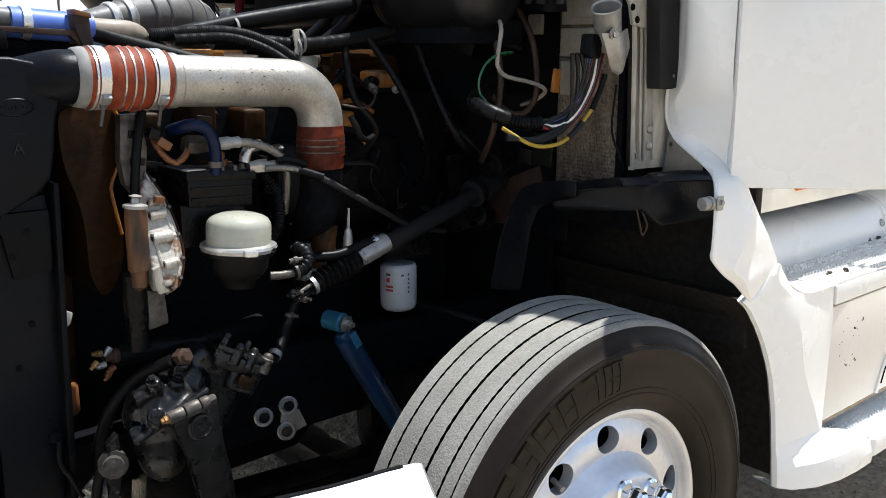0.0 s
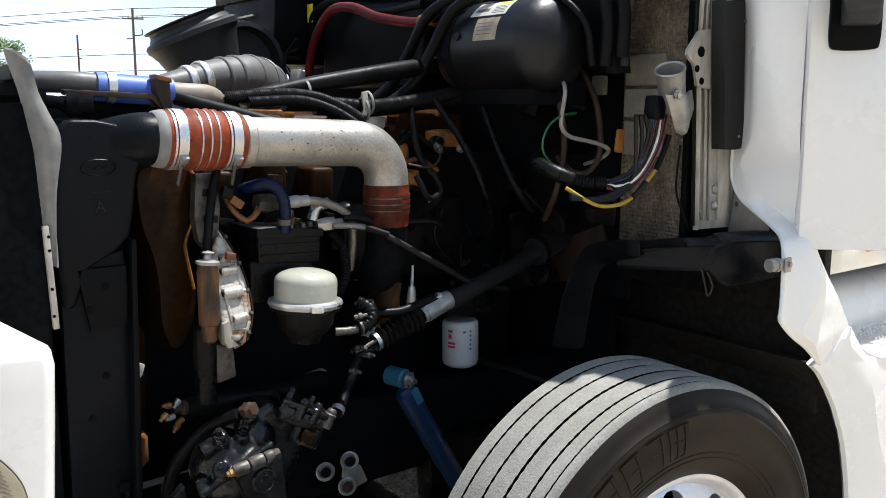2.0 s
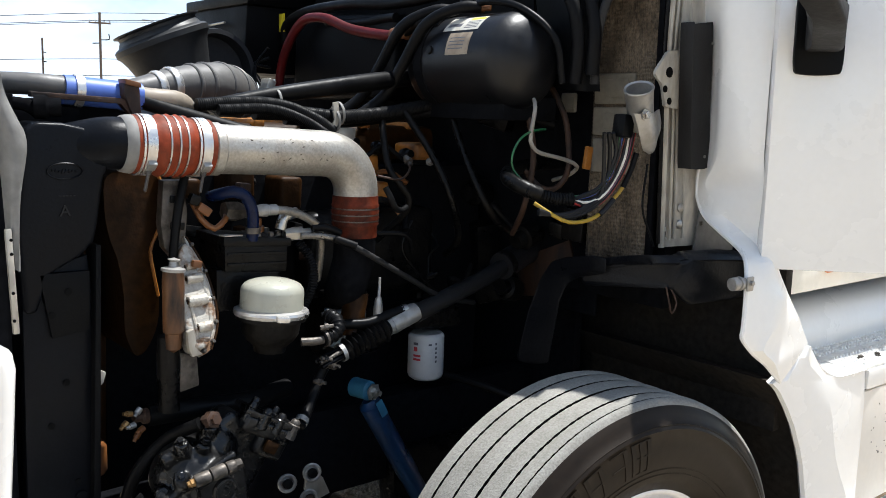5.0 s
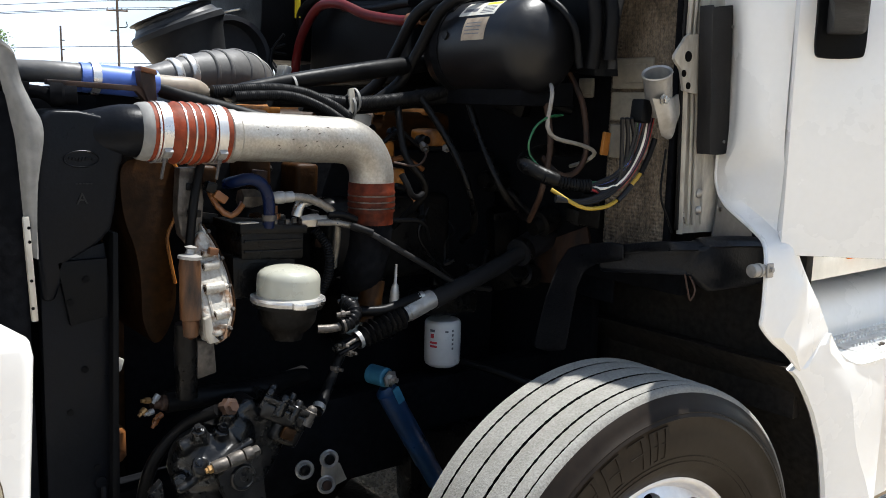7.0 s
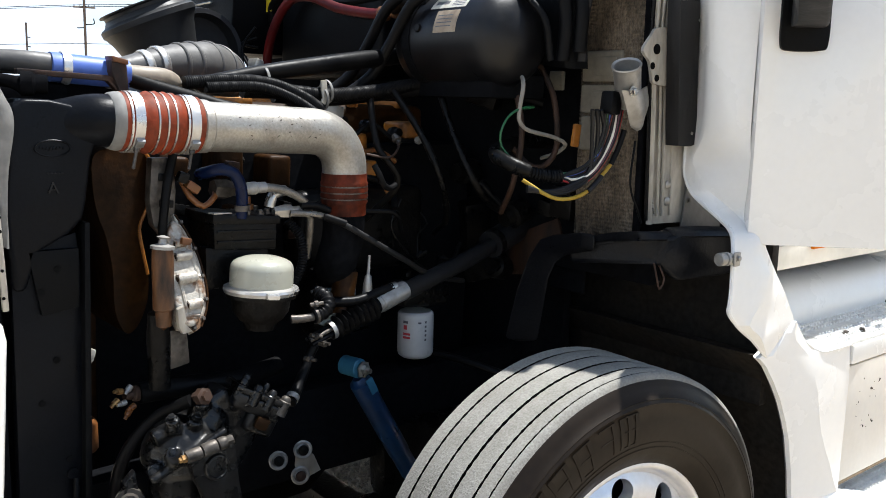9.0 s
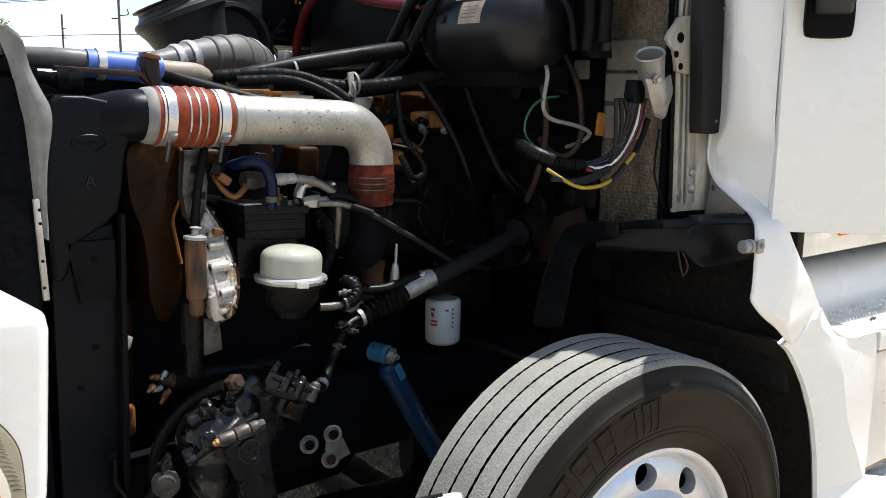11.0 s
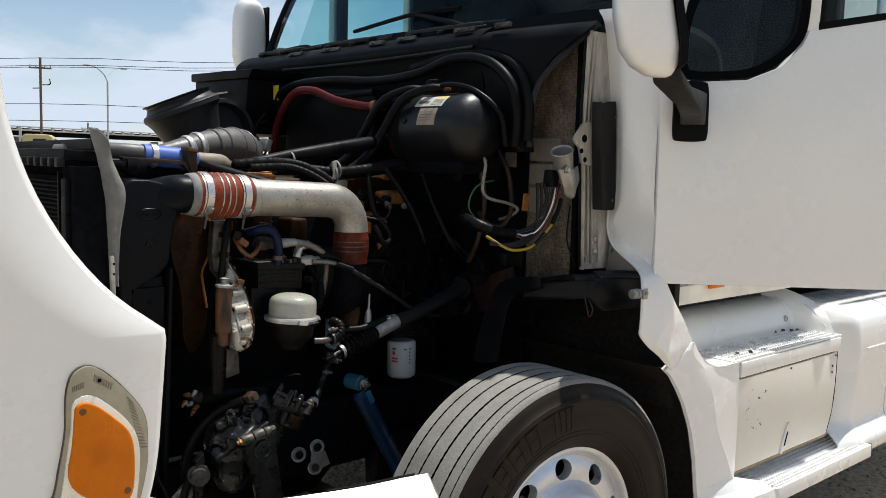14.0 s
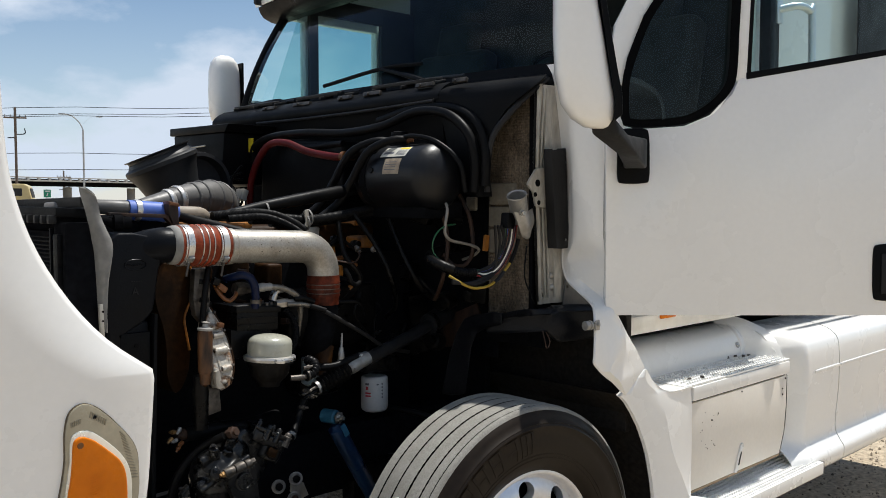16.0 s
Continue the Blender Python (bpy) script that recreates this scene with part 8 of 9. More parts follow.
    rows = [[(0.138, -0.995, 1.594), (0.175, -1.012, 1.594), (0.240, -0.985, 1.606)], [(0.158, -0.995, 1.555), (0.195, -1.012, 1.55), (0.250, -0.985, 1.562)], [(0.178, -0.99, 1.522), (0.210, -1.0, 1.512), (0.226, -0.985, 1.520)], [(0.190, -0.985, 1.512), (0.206, -0.99, 1.504), (0.216, -0.98, 1.508)]]
    sheet(smooth_rows(rows, 3, 3), 0.004, bm)
    part("latch_shield", bm, CUPST, br, "folded metal latch shield", angle=50)
    part("shield_screw", bolt((0.162, -1.006, 1.592), (0, -1, 0), 0.009, 0.01), STEEL, br)
    part("black_plug", box((0.036, 0.036, 0.052), (0.152, -0.955, 1.566), (0, 6, 0), 0.007), BLACKPL, br, "black connector plug")
    # cables sweeping up to the bracket
    cols = [(WIRE_R, "red"), (WIRE_K, "black"), (WIRE_P, "violet"), (WIRE_K, "black"), (WIRE_W, "pale grey"), (WIRE_K, "black"), (WIRE_DR, "dark red"), (WIRE_K, "black"), (WIRE_B, "blue"), (WIRE_K, "black"), (WIRE_G, "green"), (WIRE_K, "black")]
    rng = random.Random(4)
    for k, (m, word) in enumerate(cols):
        j, w = k / 11, rng.uniform(-0.006, 0.006)
        run("loom_wire", [(0.045, -0.896 - 0.010 * math.cos(k * 2.1), 1.397 + 0.009 * math.sin(k * 2.1)), (0.075, -0.91 + w, 1.382 + 0.026 * j), (0.115 - 0.012 * j, -0.925 + w, 1.388 + 0.034 * j), (0.158 - 0.03 * j, -0.935, 1.428 + 0.024 * j + w), (0.188 - 0.045 * j, -0.942 + w, 1.485 + 0.015 * j), (0.202 - 0.062 * j, -0.950, 1.552)], 0.0028 + 0.0006 * (k % 3), m, truck, f"{word} insulated cable sweeping to the cab post", 8)
    run("yellow_cable", [(-0.045, -0.88, 1.392), (-0.015, -0.912, 1.366), (0.021, -0.925, 1.351), (0.075, -0.93, 1.352), (0.118, -0.93, 1.366), (0.155, -0.935, 1.398), (0.180, -0.94, 1.425), (0.196, -0.945, 1.46), (0.206, -0.95, 1.50)], 0.0046, WIRE_Y, truck, "yellow cable hanging in a loop", 10)
    run("cable_sleeve", [(0.115, -0.932, 1.364), (0.135, -0.934, 1.379), (0.155, -0.936, 1.398)], 0.0068, WIRE_K, truck, "black sleeve on the yellow cable")
    run("cable_sleeve", [(0.180, -0.941, 1.425), (0.20, -0.947, 1.47), (0.208, -0.952, 1.505)], 0.0068, HOSE, truck, "grey braided cable sleeve")
    for k in range(3):
        run("dark_lead", [(-0.05, -0.90, 1.378 - 0.004 * k), (0.02, -0.915, 1.360 + 0.004 * k), (0.09, -0.925, 1.376 + 0.006 * k), (0.14 - 0.01 * k, -0.93, 1.42), (0.15 - 0.02 * k, -0.94, 1.50), (0.125 - 0.015 * k, -0.95, 1.55)], 0.005, WIRE_K, truck, "black lead beside the cables", 8)
    run("corrugated_loom", [(-0.045, -0.850, 1.418), (-0.01, -0.868, 1.406), (0.03, -0.888, 1.398), (0.058, -0.900, 1.398)], 0.0145, HOSE, truck, "black corrugated cable loom", 18, wave=0.10, pitch=0.0075)
    run("loom_trunk", [(-0.015, -0.866, 1.408), (-0.042, -0.845, 1.422), (-0.040, -0.79, 1.438), (0.04, -0.71, 1.45), (0.18, -0.64, 1.46), (0.33, -0.60, 1.46)], 0.0175, GREASE, truck, "dusty black loom trunk", 12)
    run("white_hose", [(0.10, -0.70, 1.64), (0.062, -0.76, 1.615), (0.044, -0.78, 1.59), (0.038, -0.78, 1.56), (0.034, -0.78, 1.525), (0.054, -0.78, 1.502), (0.09, -0.78, 1.492), (0.126, -0.78, 1.486), (0.17, -0.78, 1.476), (0.198, -0.78, 1.462), (0.213, -0.74, 1.44), (0.24, -0.66, 1.42)], 0.0050, TUBEW, truck, "dusty white hose")
    run("green_wire", [(0.13, -0.70, 1.545), (0.093, -0.77, 1.552), (0.04, -0.78, 1.548), (0.0, -0.78, 1.528), (-0.022, -0.78, 1.492), (-0.018, -0.78, 1.46), (-0.006, -0.80, 1.435)], 0.0028, WIRE_G, truck, "green wire")
    for pts, r in (([(0.10, -0.66, 1.66), (0.10, -0.71, 1.56), (0.105, -0.72, 1.47), (0.10, -0.70, 1.36), (0.14, -0.62, 1.28)], 0.0075), ([(0.195, -0.68, 1.66), (0.20, -0.73, 1.58), (0.205, -0.745, 1.48), (0.195, -0.742, 1.43), (0.165, -0.735, 1.405), (0.13, -0.72, 1.41), (0.115, -0.68, 1.45)], 0.0075)):
        run("rusty_pipe", pts, r, RUST, truck, "rusty brake pipe")
    for pts in ([(-0.08, -0.42, 1.60), (-0.06, -0.54, 1.47), (-0.03, -0.58, 1.36), (0.04, -0.52, 1.26), (0.10, -0.40, 1.20)], [(0.04, -0.46, 1.62), (0.01, -0.58, 1.47), (0.03, -0.64, 1.36), (0.12, -0.60, 1.30), (0.26, -0.50, 1.26)], [(-0.14, -0.42, 1.58), (-0.17, -0.50, 1.45), (-0.12, -0.52, 1.36), (-0.16, -0.44, 1.26)]):
        run("bay_hose", pts, 0.009, GREASE, truck, "black hose in the dark bay")
    part("orange_reflector", box((0.022, 0.01, 0.056), (0.212, -0.80, 1.485), (0, 8, 0), 0.003), ORANGE, truck, "small orange plate on the firewall")
    run("thin_wire", [(0.29, -0.965, 1.50), (0.28, -0.97, 1.42), (0.30, -0.97, 1.36), (0.31, -0.975, 1.30)], 0.0018, STEEL, truck, "thin hanging wire", 6)
    run("thin_wire", [(0.24, -0.96, 1.48), (0.225, -0.965, 1.38), (0.25, -0.97, 1.32), (0.27, -0.97, 1.285)], 0.003, HOSE, truck, "thin hanging wire", 6)
    # air tank
    bm = lathe(bmesh.new(), (0.06, -0.36, 1.712), (0, -1, 0), [(0, 0), (0.004, 0.05), (0.018, 0.088), (0.045, 0.111), (0.06, 0.115), (0.345, 0.115), (0.362, 0.110), (0.385, 0.093), (0.402, 0.062), (0.41, 0.030), (0.412, 0)], 48)
    at = part("air_tank", bm, TANKBLK, truck, "satin black cylindrical air tank with labels", angle=60)
    def curl(name, y0, y1, a0, a1, mat, lab=""):
        rows = [[(0.06 - 0.1157 * math.cos(radians(a)), y, 1.712 + 0.1157 * math.sin(radians(a))) for y in (y0, y1)] for a in np.linspace(a0, a1, 8)]
        part(name, sheet(rows, 0.0008), mat, at, lab)
    curl("rating_label", -0.525, -0.655, 37, 62, PAPER, "pale rating label")
    curl("warning_stripe", -0.60, -0.652, 55, 60.5, YELLOW, "yellow warning stripe")
    for k in range(5):
        curl("printed_line", -0.60, -0.645, 40 + 2.8 * k, 41.4 + 2.8 * k, GREYINK)
    curl("printed_mark", -0.535, -0.585, 43, 49, GREYINK)
    curl("scuffed_label", -0.562, -0.645, 5, 33, BROWNPAPER, "scuffed brown paper label")
    for k in range(4):
        curl("printed_line", -0.57, -0.625, 12 + 4.5 * k, 13.2 + 4.5 * k, GREYINK)
    part("tank_port", lathe(bmesh.new(), (-0.045, -0.50, 1.735), (-1, 0, 0.2), [(0, 0), (0, 0.012), (0.012, 0.010), (0.012, 0)], 12), GREASE, at)
    part("tank_strap", lathe(bmesh.new(), (0.06, -0.44, 1.712), (0, -1, 0), [(0, 0.1155), (0, 0.118), (0.03, 0.118), (0.03, 0.1155)], 48, close=True), DARKFRAME, at)
    part("tank_cradle", box((0.18, 0.30, 0.06), (0.10, -0.56, 1.60), (0, 0, 0), 0.01), DARKFRAME, at)
    part("filler_cap", lathe(bmesh.new(), (0.08, -0.50, 1.84), (0, 0, 1), [(0, 0), (0, 0.022), (0.02, 0.022), (0.022, 0.031), (0.034, 0.030), (0.038, 0.02), (0.038, 0)], 24), BLACKPL, at, "black filler cap")
    # hoses over the top
    run("heater_hose", [(0.08, 0.46, 1.80), (0.07, 0.44, 1.86), (0.08, 0.33, 1.898), (0.09, 0.10, 1.905), (0.10, -0.15, 1.892), (0.10, -0.38, 1.905), (0.11, -0.55, 1.945), (0.115, -0.70, 1.93), (0.12, -0.80, 1.86), (0.13, -0.825, 1.76), (0.13, -0.82, 1.66)], 0.0165, HOSE, truck, "long black heater hose", 14)
    run("heater_hose", [(0.15, -0.30, 1.93), (0.16, -0.50, 1.965), (0.165, -0.68, 1.955), (0.16, -0.80, 1.90), (0.155, -0.85, 1.80), (0.155, -0.85, 1.68)], 0.0165, HOSE, truck, "long black heater hose", 14)
    run("tank_hose", [(0.05, -0.52, 1.845), (0.03, -0.62, 1.853), (0.05, -0.72, 1.83), (0.08, -0.80, 1.76), (0.10, -0.81, 1.66)], 0.009, HOSE, truck, "black tank hose")
    for k, dy in enumerate((0.0, -0.10)):
        run("drop_hose", [(0.04, -0.48 + dy, 1.842), (0.0, -0.45 + dy, 1.84), (-0.05, -0.38 + dy, 1.80), (-0.07, -0.31 + dy, 1.70), (-0.10, -0.27 + dy, 1.62), (-0.18, -0.24 + dy, 1.56), (-0.26, -0.23 + dy, 1.545)], 0.0145, HOSE, truck, "black hose dropping past the air tank", 12)
        part("hose_fitting", lathe(bmesh.new(), (0.04, -0.475 + dy, 1.842), (0.6, -0.9, 0.05), [(-0.012, 0), (-0.012, 0.013), (0.012, 0.013), (0.012, 0.009), (0.03, 0.009), (0.03, 0)], 8), COPPER if k else GREASE, truck, "hose fitting at the air tank")
    run("air_dryer_hose", [(0.0, -0.33, 1.80), (-0.02, -0.40, 1.81), (0.0, -0.48, 1.80)], 0.018, HOSE, truck, "short black hose")
    run("red_hose", [(0.03, 0.42, 1.60), (0.03, 0.41, 1.70), (0.03, 0.36, 1.79), (0.04, 0.28, 1.862), (0.045, 0.16, 1.865), (0.05, 0.02, 1.825), (0.055, -0.14, 1.80), (0.06, -0.20, 1.797)], 0.0150, REDHOSE, truck, "red rubber heater hose", 16)
    part("hose_end", lathe(bmesh.new(), (0.06, -0.19, 1.797), (0.1, -1, 0), [(0, 0), (0, 0.021), (0.02, 0.021), (0.02, 0.012), (0.05, 0.012), (0.05, 0.015), (0.06, 0.015), (0.06, 0)], 14), COPPER, truck, "brass hose end")
    run("black_hose", [(0.08, 0.20, 1.86), (0.08, 0.05, 1.845), (0.08, -0.12, 1.85), (0.08, -0.17, 1.85)], 0.013, HOSE, truck, "short black hose", 10)
    for k in range(3):
        run("thin_lead", [(-0.02 + 0.02 * k, 0.40 + 0.03 * k, 1.78 - 0.03 * k), (-0.05, 0.43 + 0.02 * k, 1.72), (-0.06 + 0.02 * k, 0.40, 1.64), (-0.04, 0.36 + 0.03 * k, 1.58)], 0.005, HOSE, truck, "thin black lead")
    part("sensor_cluster", box((0.03, 0.06, 0.05), (-0.03, 0.39, 1.655), (0, 20, 0), 0.008), BARE, truck, "pale sensor on the cowl")
    # bundle across the engine
    run("main_loom", [(-0.58, -0.43, 1.588), (-0.45, -0.43, 1.612), (-0.30, -0.42, 1.635), (-0.16, -0.40, 1.655), (-0.02, -0.36, 1.672), (0.12, -0.30, 1.69)], 0.0195, HOSE, truck, "thick black wiring loom", 16, taper=lambda u: 0.75 + 0.4 * math.sin(u * 2.6))
    run("main_loom", [(-0.64, -0.45, 1.585), (-0.52, -0.46, 1.594), (-0.43, -0.46, 1.587), (-0.36, -0.465, 1.562), (-0.31, -0.47, 1.533)], 0.014, HOSE, truck, "black corrugated hose", 12, wave=0.035, pitch=0.0048)
    run("main_loom", [(-0.60, -0.47, 1.576), (-0.48, -0.475, 1.580), (-0.40, -0.475, 1.560), (-0.34, -0.48, 1.528), (-0.31, -0.49, 1.50)], 0.012, HOSE, truck, "black corrugated hose", 12, wave=0.04, pitch=0.0046)
    run("main_loom", [(-0.50, -0.44, 1.573), (-0.38, -0.44, 1.572), (-0.28, -0.44, 1.566), (-0.14, -0.43, 1.578), (0.0, -0.42, 1.60), (0.18, -0.42, 1.63), (0.30, -0.45, 1.64)], 0.0175, HOSE, truck, "black corrugated loom", 14, wave=0.03, pitch=0.0048)
    run("main_loom", [(-0.40, -0.40, 1.56), (-0.25, -0.40, 1.555), (-0.10, -0.40, 1.57), (0.05, -0.43, 1.59), (0.2, -0.50, 1.60), (0.30, -0.60, 1.56)], 0.015, HOSE, truck, "black wiring loom", 12)
    run("vent_hose", [(-0.78, -0.47, 1.592), (-0.71, -0.475, 1.572), (-0.62, -0.49, 1.548), (-0.55, -0.51, 1.53), (-0.48, -0.53, 1.52)], 0.0155, HOSE, truck, "black vent hose from the clamp block", 12)
    for x, y, z in ((-0.44, -0.43, 1.60), (-0.30, -0.455, 1.56), (-0.285, -0.45, 1.575)):
        part("cable_tie", hose_clamp(bmesh.new(), (x, y, z), (1, 0, 0.1), 0.026, 0.006), FLAP, truck, "grey cable tie round the loom")
    part("loom_bracket", prism([(-0.315, 1.60), (-0.30, 1.602), (-0.295, 1.56), (-0.31, 1.53), (-0.325, 1.53), (-0.31, 1.56)], -0.475, -0.47, bevel=0.001), BARE, truck, "bent metal loom bracket")
    # intake: ribbed elbow, clamps, black scoop
    eline = [(-0.630, 0.06, 1.612), (-0.560, 0.069, 1.622), (-0.503, 0.079, 1.631), (-0.457, 0.089, 1.637), (-0.398, 0.104, 1.640), (-0.339, 0.125, 1.640), (-0.28, 0.16, 1.632), (-0.235, 0.213, 1.617), (-0.215, 0.284, 1.602)]

    def girth(u):
        return 0.44 + 1.25 * u if u < 0.62 else 1.215 + 0.16 * (u - 0.62)
    el = run("intake_elbow", eline, 0.0575, GREYPL, truck, "grey ribbed plastic intake elbow", 36, taper=girth)
    line = spline(eline, 0.016)
    for u, mat, w in ((0.225, CLAMP, 0.011), (0.315, CLAMP, 0.011), (0.43, GREYPL, 0.006), (0.50, GREYPL, 0.006), (0.60, GREYPL, 0.006), (0.71, GREYPL, 0.006), (0.82, GREYPL, 0.006), (0.92, GREYPL, 0.006)):
        i = int(u * (len(line) - 1))
        r = 0.0575 * girth(u)
        part("band_clamp" if mat is CLAMP else "elbow_rib", lathe(bmesh.new(), line[i], line[i + 1] - line[i - 1], [(-w, r * 0.97), (-w, r + 0.002), (-w * 0.5, r + 0.0045), (w * 0.5, r + 0.0045), (w, r + 0.002), (w, r * 0.97)], 36, close=True), mat, el, "bright steel band clamp" if mat is CLAMP else "")
    part("elbow_seam", tube(bmesh.new(), [(-0.457, 0.038, 1.592), (-0.386, 0.048, 1.588), (-0.303, 0.089, 1.586), (-0.244, 0.16, 1.583)], 0.007, 8, flat=0.5), GREYPL, el)
    ax = Vector((-0.36, 0.13, 0.93)).normalized()
    lip = Vector((-0.375, 0.447, 1.822))
    sc = part("intake_scoop", lathe(bmesh.new(), lip, ax, [(-0.250, 0.092), (-0.150, 0.108), (-0.085, 0.128), (-0.062, 0.140), (-0.056, 0.146), (-0.040, 0.147), (-0.034, 0.141), (-0.030, 0.131), (-0.014, 0.121), (-0.005, 0.122), (-0.001, 0.133), (0.003, 0.134), (0.003, 0.126), (-0.006, 0.114), (-0.040, 0.118), (-0.12, 0.10), (-0.240, 0.085)], 64), SCOOPBLK, truck, "black flared air intake scoop", angle=32)
    part("scoop_housing", lathe(bmesh.new(), (-0.185, 0.545, 1.690), (0.05, -1, 0.10), [(-0.189, 0.000), (-0.177, 0.075), (-0.130, 0.118), (-0.059, 0.131), (0.106, 0.133), (0.116, 0.130), (0.116, 0.115), (0.071, 0.110), (0.059, 0.000)], 40), HOUSG, sc, "rounded black filter housing with a rolled rim", angle=50)
    part("air_cleaner_body", lathe(bmesh.new(), (-0.162, 0.768, 1.474), (0.1, 1, 0), [(-0.2, 0), (-0.2, 0.14), (0.2, 0.15), (0.22, 0.0)], 32), BLACKPL, sc)


bay()


# ---- distance: bridge, poles, street lamp, signs, trees, parked truck ----
def at_far(az, dist, z=0.0):
    a = radians(az)
    return Vector((-1.8 + dist * math.cos(a), -2.7 + dist * math.sin(a), z))


def bridge():
    p0, p1 = at_far(58, 152), at_far(97, 97)
    ob = thing("bridge", "long grey elevated road deck with an open concrete railing", "bridge")
    d = (p1 - p0)
    ln, ang = d.length, math.degrees(math.atan2(d.y, d.x))
    mid = (p0 + p1) / 2
    part("deck", box((ln, 9, 0.16), (mid.x, mid.y, 3.88), (0, 0, ang), 0.03), CONC, ob)
    # Girder takes near-black steel, its shade under the deck put into the colour.
    part("girder", box((ln, 7.4, 0.42), (mid.x, mid.y, 3.58), (0, 0, ang), 0.05), DARKFRAME, ob, "dark girder, shade put into its colour")
    side = Vector((d.y, -d.x, 0)).normalized()
    side = side if side.y < 0 else -side
    # Far railing and barrier are coloured dark for shade; the near rail stays concrete.
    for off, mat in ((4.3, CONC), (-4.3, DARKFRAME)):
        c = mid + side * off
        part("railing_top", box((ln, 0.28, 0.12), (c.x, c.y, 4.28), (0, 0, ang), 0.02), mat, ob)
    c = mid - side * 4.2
    part("far_barrier", box((ln, 0.2, 0.3), (c.x, c.y, 4.1), (0, 0, ang), 0.02), DARKFRAME, ob, "far barrier, coloured dark for shade")
    n = int(ln / 1.5)
    post = bmesh.new()
    box((0.30, 0.26, 0.26), (0, 0, 0), (0, 0, ang), 0, post)
    first = None
    for k in range(n):
        p = p0.lerp(p1, (k + 0.5) / n) + side * 4.3
        if first is None:
            first = q = part("railing_post", post, CONC, ob)
        else:
            q = new("railing_post", first.data)
            q.parent = ob
        q.location = (p.x, p.y, 4.09)
    for k in range(9):
        p = p0.lerp(p1, 0.06 + 0.11 * k)
        part("column", lathe(bmesh.new(), (p.x, p.y, 0), (0, 0, 1), [(0, 0), (0, 0.55), (3.2, 0.55), (3.2, 0)], 12), CONC, ob)


def power_pole(az, dist, top, lean=0.0, small=False):
    p = at_far(az, dist)
    ob = thing("utility_pole", "dark wooden utility pole with crossarm", "pole", "utility poles")
    part("post", tube(bmesh.new(), [(p.x, p.y, 0), (p.x, p.y, top)], 0.125, 8), WOOD, ob)
    if not small:
        side = Vector((math.sin(radians(az)), -math.cos(radians(az)), 0))
        a, b = p - side * 1.0, p + side * 1.0
        part("crossarm", tube(bmesh.new(), [(a.x, a.y, top - 1.0), (b.x, b.y, top - 1.0)], 0.08, 6), WOOD, ob)
        for k in (-0.9, -0.4, 0.4, 0.9):
            q = p + side * k
            part("insulator", tube(bmesh.new(), [(q.x, q.y, top - 0.95), (q.x, q.y, top - 0.72)], 0.05, 6), GALV, ob)
        q = p + side * 0.8
        part("side_bracket", tube(bmesh.new(), [(p.x, p.y, top - 2.6), (q.x, q.y, top - 2.5), (q.x, q.y, top - 2.0)], 0.05, 6), DARKFRAME, ob)
        q = p - side * 0.7
        part("side_bracket", tube(bmesh.new(), [(p.x, p.y, top - 2.9), (q.x, q.y, top - 2.95)], 0.05, 6), DARKFRAME, ob)
    else:
        side = Vector((math.sin(radians(az)), -math.cos(radians(az)), 0))
        for dz in (1.8, 3.0):
            q = p + side * 0.45
            part("side_bracket", tube(bmesh.new(), [(p.x, p.y, top - dz), (q.x, q.y, top - dz - 0.05)], 0.06, 6), DARKFRAME, ob)
    return p


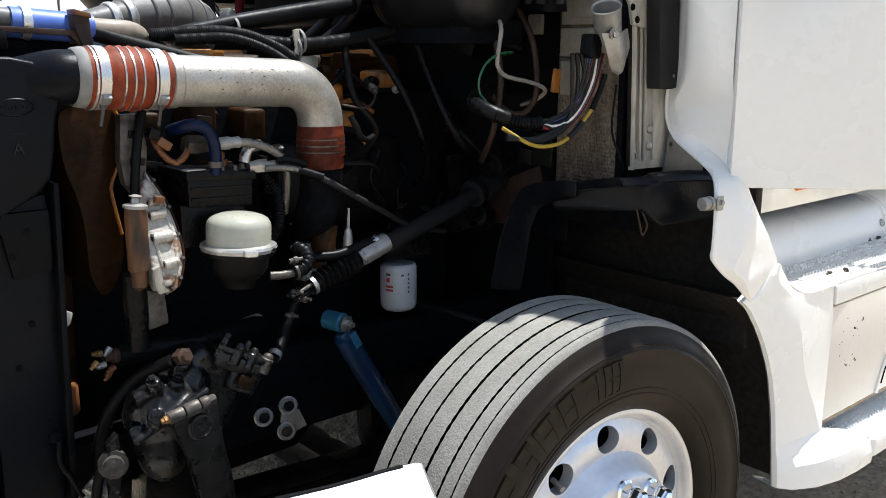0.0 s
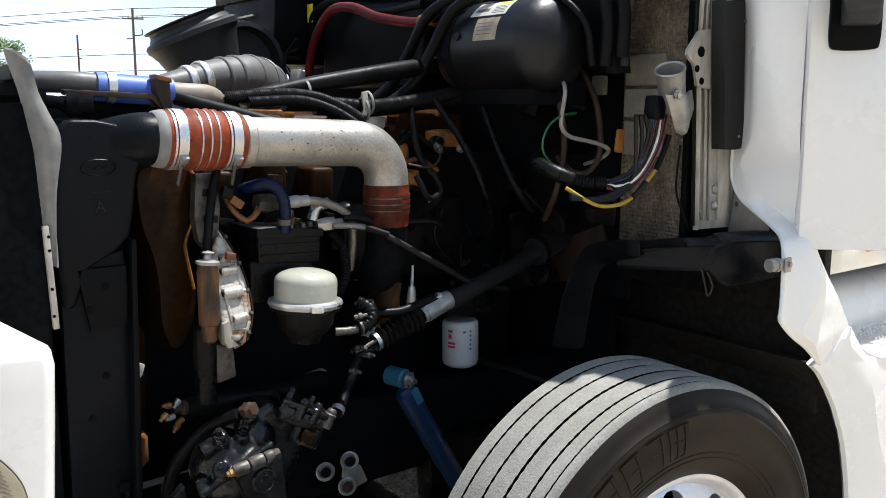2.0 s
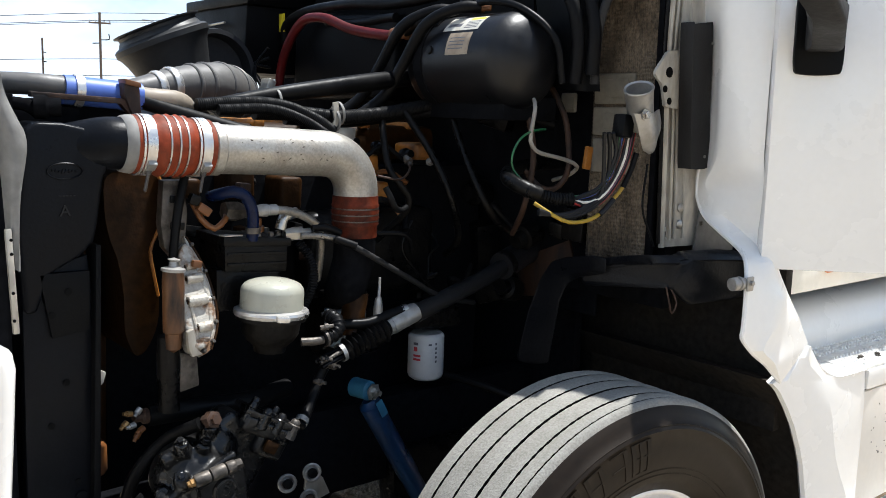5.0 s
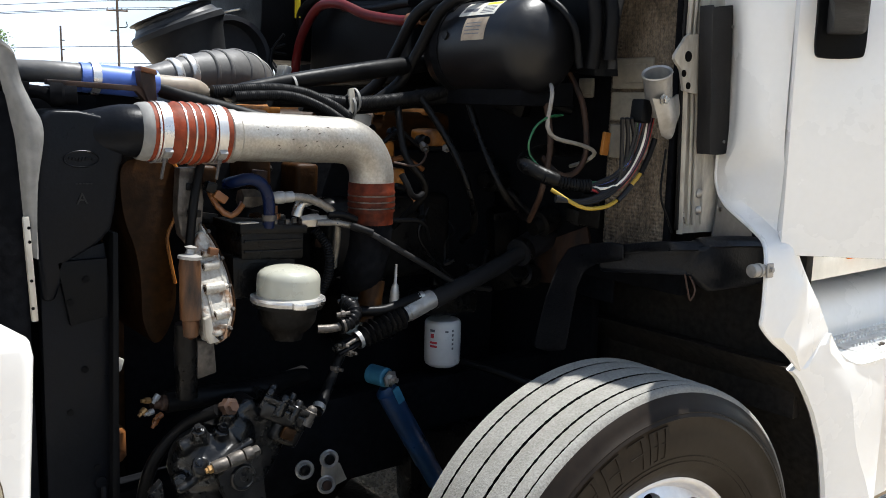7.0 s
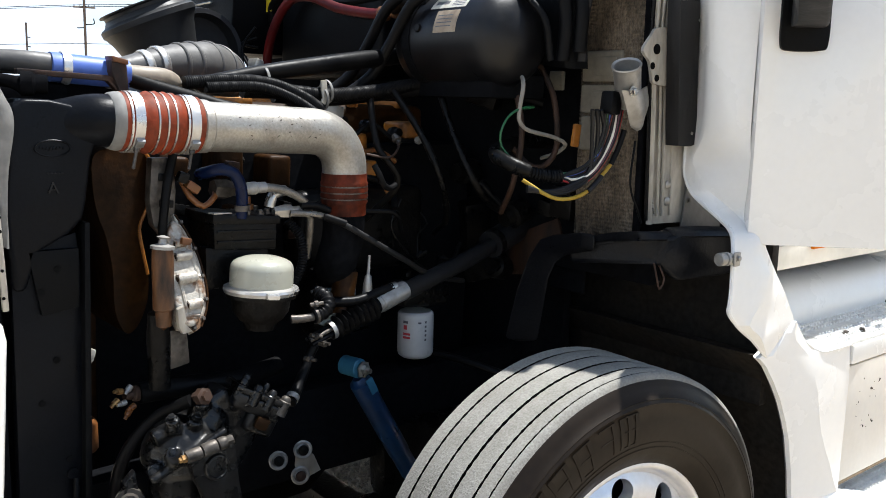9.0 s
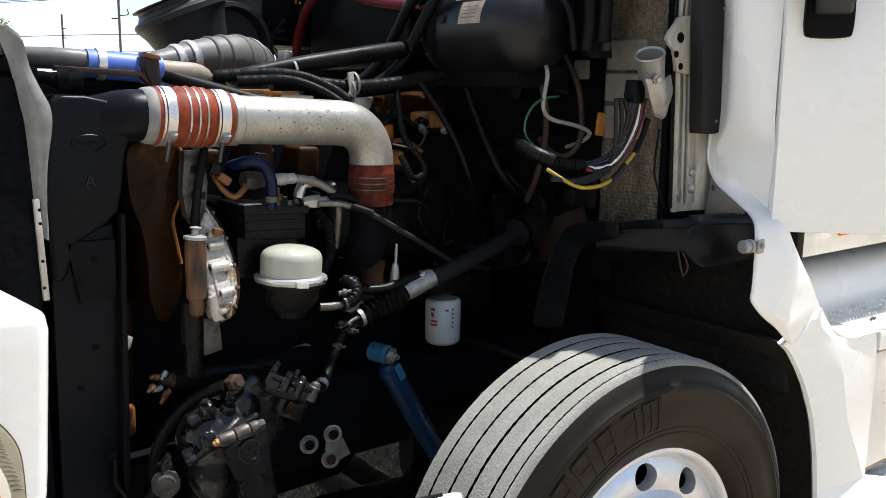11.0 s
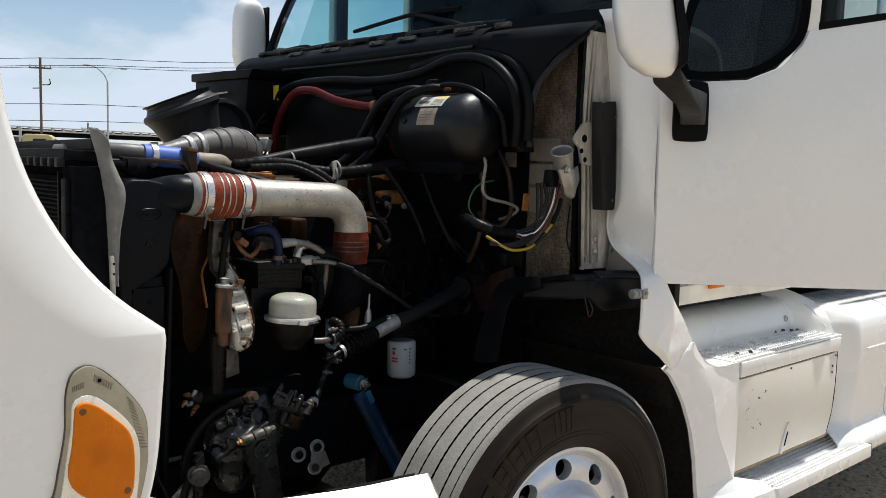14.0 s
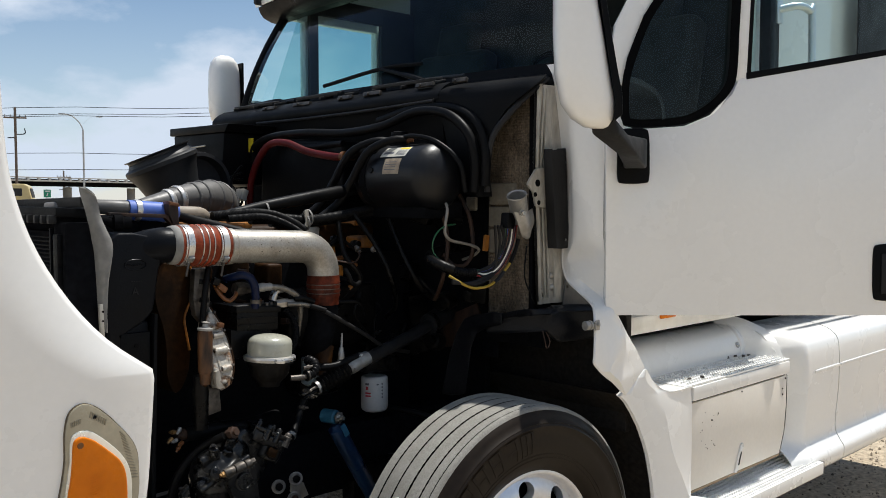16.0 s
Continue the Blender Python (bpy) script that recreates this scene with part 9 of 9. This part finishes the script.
def distance():
    bridge()
    a = power_pole(71.75, 95, 10.5)
    power_pole(74.9, 130, 10.1, small=True)
    power_pole(69.2, 150, 6.1)
    power_pole(84.0, 95, 10.1)
    # overhead cables
    left, right = at_far(97, 125), at_far(55, 92)
    for zl, zp, zr in ((7.6, 10.45, 11.2), (6.9, 9.75, 10.8), (6.8, 9.6, 10.4), (4.6, 6.1, 6.5), (3.9, 4.5, 5.1)):
        pts = [Vector((left.x, left.y, zl)), Vector((a.x, a.y, zp)), Vector((right.x, right.y, zr))]
        pts.insert(1, pts[0].lerp(pts[1], 0.5) - Vector((0, 0, 0.35)))
        pts.insert(3, pts[2].lerp(pts[3], 0.5) - Vector((0, 0, 0.2)))
        tagged(part("power_cable", tube(bmesh.new(), pts, 0.028, 5, step=4.0), DARKFRAME), "thin overhead power cable between poles", "cable", "overhead cables")
    # street lamp
    p = at_far(68.1, 110)
    ob = thing("street_lamp", "tall galvanised street lamp with a long arm", "lamp")
    side = Vector((math.sin(radians(68)), -math.cos(radians(68)), 0))
    part("mast", tube(bmesh.new(), [p, p + Vector((0, 0, 9.6))], 0.11, 8), GALV, ob)
    q = p + Vector((0, 0, 9.6))
    part("arm", tube(bmesh.new(), [q, q - side * 0.35 + Vector((0, 0, 0.8)), q - side * 1.2 + Vector((0, 0, 1.6)), q - side * 2.0 + Vector((0, 0, 1.75))], 0.07, 6, step=0.4), GALV, ob)
    h = q - side * 2.2 + Vector((0, 0, 1.76))
    part("head", box((0.7, 0.35, 0.18), (h.x, h.y, h.z), (0, 0, -22), 0.06), GALV, ob)
    h2 = q + side * 1.75 + Vector((0, 0, 1.55))
    part("head", box((0.7, 0.3, 0.14), (h2.x, h2.y, h2.z), (0, 0, -22), 0.05), GALV, ob)
    part("arm", tube(bmesh.new(), [q + Vector((0, 0, 0.6)), q + side * 0.8 + Vector((0, 0, 1.45)), h2], 0.010, 5, step=0.4), GALV, ob)
    # road sign
    p = at_far(70.15, 90)
    ob = thing("road_sign", "small green road sign with an arrow", "sign")
    part("panel", box((0.62, 0.04, 0.72), (p.x, p.y, 2.2), (0, 0, -20), 0.01), SIGNG, ob)
    part("sign_mark", box((0.40, 0.05, 0.12), (p.x, p.y - 0.02, 2.40), (0, 0, -20), 0.01), FILTERW, ob)
    part("sign_mark", box((0.10, 0.05, 0.26), (p.x, p.y - 0.02, 2.10), (0, 18, -20), 0.01), FILTERW, ob)
    part("sign_post", tube(bmesh.new(), [(p.x, p.y + 0.1, 0), (p.x, p.y + 0.1, 2.6)], 0.05, 6), GALV, ob)
    # parked tan truck
    p = at_far(71.6, 62)
    ob = thing("parked_truck", "tan day-cab truck parked far off", "truck")
    M = Matrix.Translation(p) @ Matrix.Rotation(radians(-25), 4, "Z")
    bm = prism([(-1.2, 0.7), (1.6, 0.7), (1.6, 1.45), (0.75, 1.65), (0.55, 2.45), (0.3, 2.62), (-1.1, 2.62), (-1.2, 2.4)], -1.0, 1.0, bevel=0.12)
    bm.transform(M)
    part("body", bm, TAN, ob)
    bm = box((0.02, 1.6, 0.6), (0.68, 0, 2.05), (0, -14, 0), 0.02)
    bm.transform(M)
    part("windscreen", bm, SEAT, ob)
    bm = box((0.8, 2.03, 0.5), (-0.2, 0, 2.1), (0, 0, 0), 0.06)
    bm.transform(M)
    part("side_window", bm, SEAT, ob)
    bm = tube(bmesh.new(), [(-1.3, -0.9, 0.7), (-1.3, -0.9, 3.1)], 0.08, 8)
    bm.transform(M)
    part("exhaust_stack", bm, GALV, ob)
    for x in (1.0, -0.9):
        bm = lathe(bmesh.new(), (x, -1.02, 0.48), (0, 1, 0), [(0, 0), (0, 0.48), (0.28, 0.48), (0.28, 0)], 20)
        bm.transform(M)
        part("wheel", bm, SIDEWALL, ob)
    # low wall and yard clutter that hide the horizon
    p0, p1 = at_far(60, 120), at_far(100, 120)
    tagged(part("roadside_wall", box(((p1 - p0).length, 0.4, 1.6), ((p0.x + p1.x) / 2, (p0.y + p1.y) / 2, 0.8), (0, 0, math.degrees(math.atan2(p1.y - p0.y, p1.x - p0.x))), 0.02), CONC), "low grey roadside wall in the distance", "wall", kind="structure")


def tree(az, dist, height, seed, spread=1.0):
    rng = random.Random(seed)
    p = at_far(az, dist)
    ob = thing("tree", "leafy green broad-crowned tree in the distance", "tree", "roadside trees")
    bm = tube(bmesh.new(), [p, p + Vector((0.1, 0, height * 0.35)), p + Vector((0.0, 0.2, height * 0.7))], height * 0.035, 8, step=0.6, taper=lambda u: 1.2 - 0.8 * u)
    for k in range(6):
        a = k * 1.05 + rng.random()
        tube(bm, [p + Vector((0, 0, height * (0.32 + 0.05 * k))), p + Vector((math.cos(a) * height * 0.14, math.sin(a) * height * 0.14, height * (0.5 + 0.04 * k))), p + Vector((math.cos(a) * height * 0.28, math.sin(a) * height * 0.28, height * (0.6 + 0.05 * k)))], height * 0.012, 6, step=0.6, taper=lambda u: 1.2 - u)
    part("trunk", bm, BARK, ob)
    verts, faces = [], []
    clumps = [(rng.gauss(0, 0.17) * spread, rng.gauss(0, 0.17) * spread, rng.uniform(0.36, 0.92)) for _ in range(46)]
    for cx, cy, cz in clumps:
        size = 0.10 * (1.2 - abs(cz - 0.62))
        for _ in range(150):
            v = Vector((rng.gauss(0, 1), rng.gauss(0, 1), rng.gauss(0, 0.8))) * size * 0.55
            c = p + Vector((cx, cy, cz)) * height + v * height
            s = height * 0.019 * rng.uniform(0.6, 1.4)
            u = Vector((rng.gauss(0, 1), rng.gauss(0, 1), rng.gauss(0, 1))).normalized()
            w = u.orthogonal().normalized()
            b = len(verts)
            verts += [c + u * s, c + w * s * 0.6, c - u * s, c - w * s * 0.6]
            faces.append((b, b + 1, b + 2, b + 3))
    me = bpy.data.meshes.new("crown")
    me.from_pydata(verts, [], faces)
    me.materials.append(LEAF)
    cr = new("crown", me)
    cr.parent = ob
    tagged(cr, kind="stuff")


distance()
tree(80.2, 105, 8.6, 4, 1.35)
tree(86.5, 110, 8.5, 5, 1.1)
tree(92, 120, 8.8, 6, 1.2)


# tiny repeated marks stay joined
for ob in bpy.data.objects:
    if ob.name.split(".")[0] in ("deck_teeth", "step_teeth", "lens_flute", "lens_rib", "printed_bar", "paint_chip", "moulded_badge", "moulded_mark"):
        tagged(ob, kind="stuff")
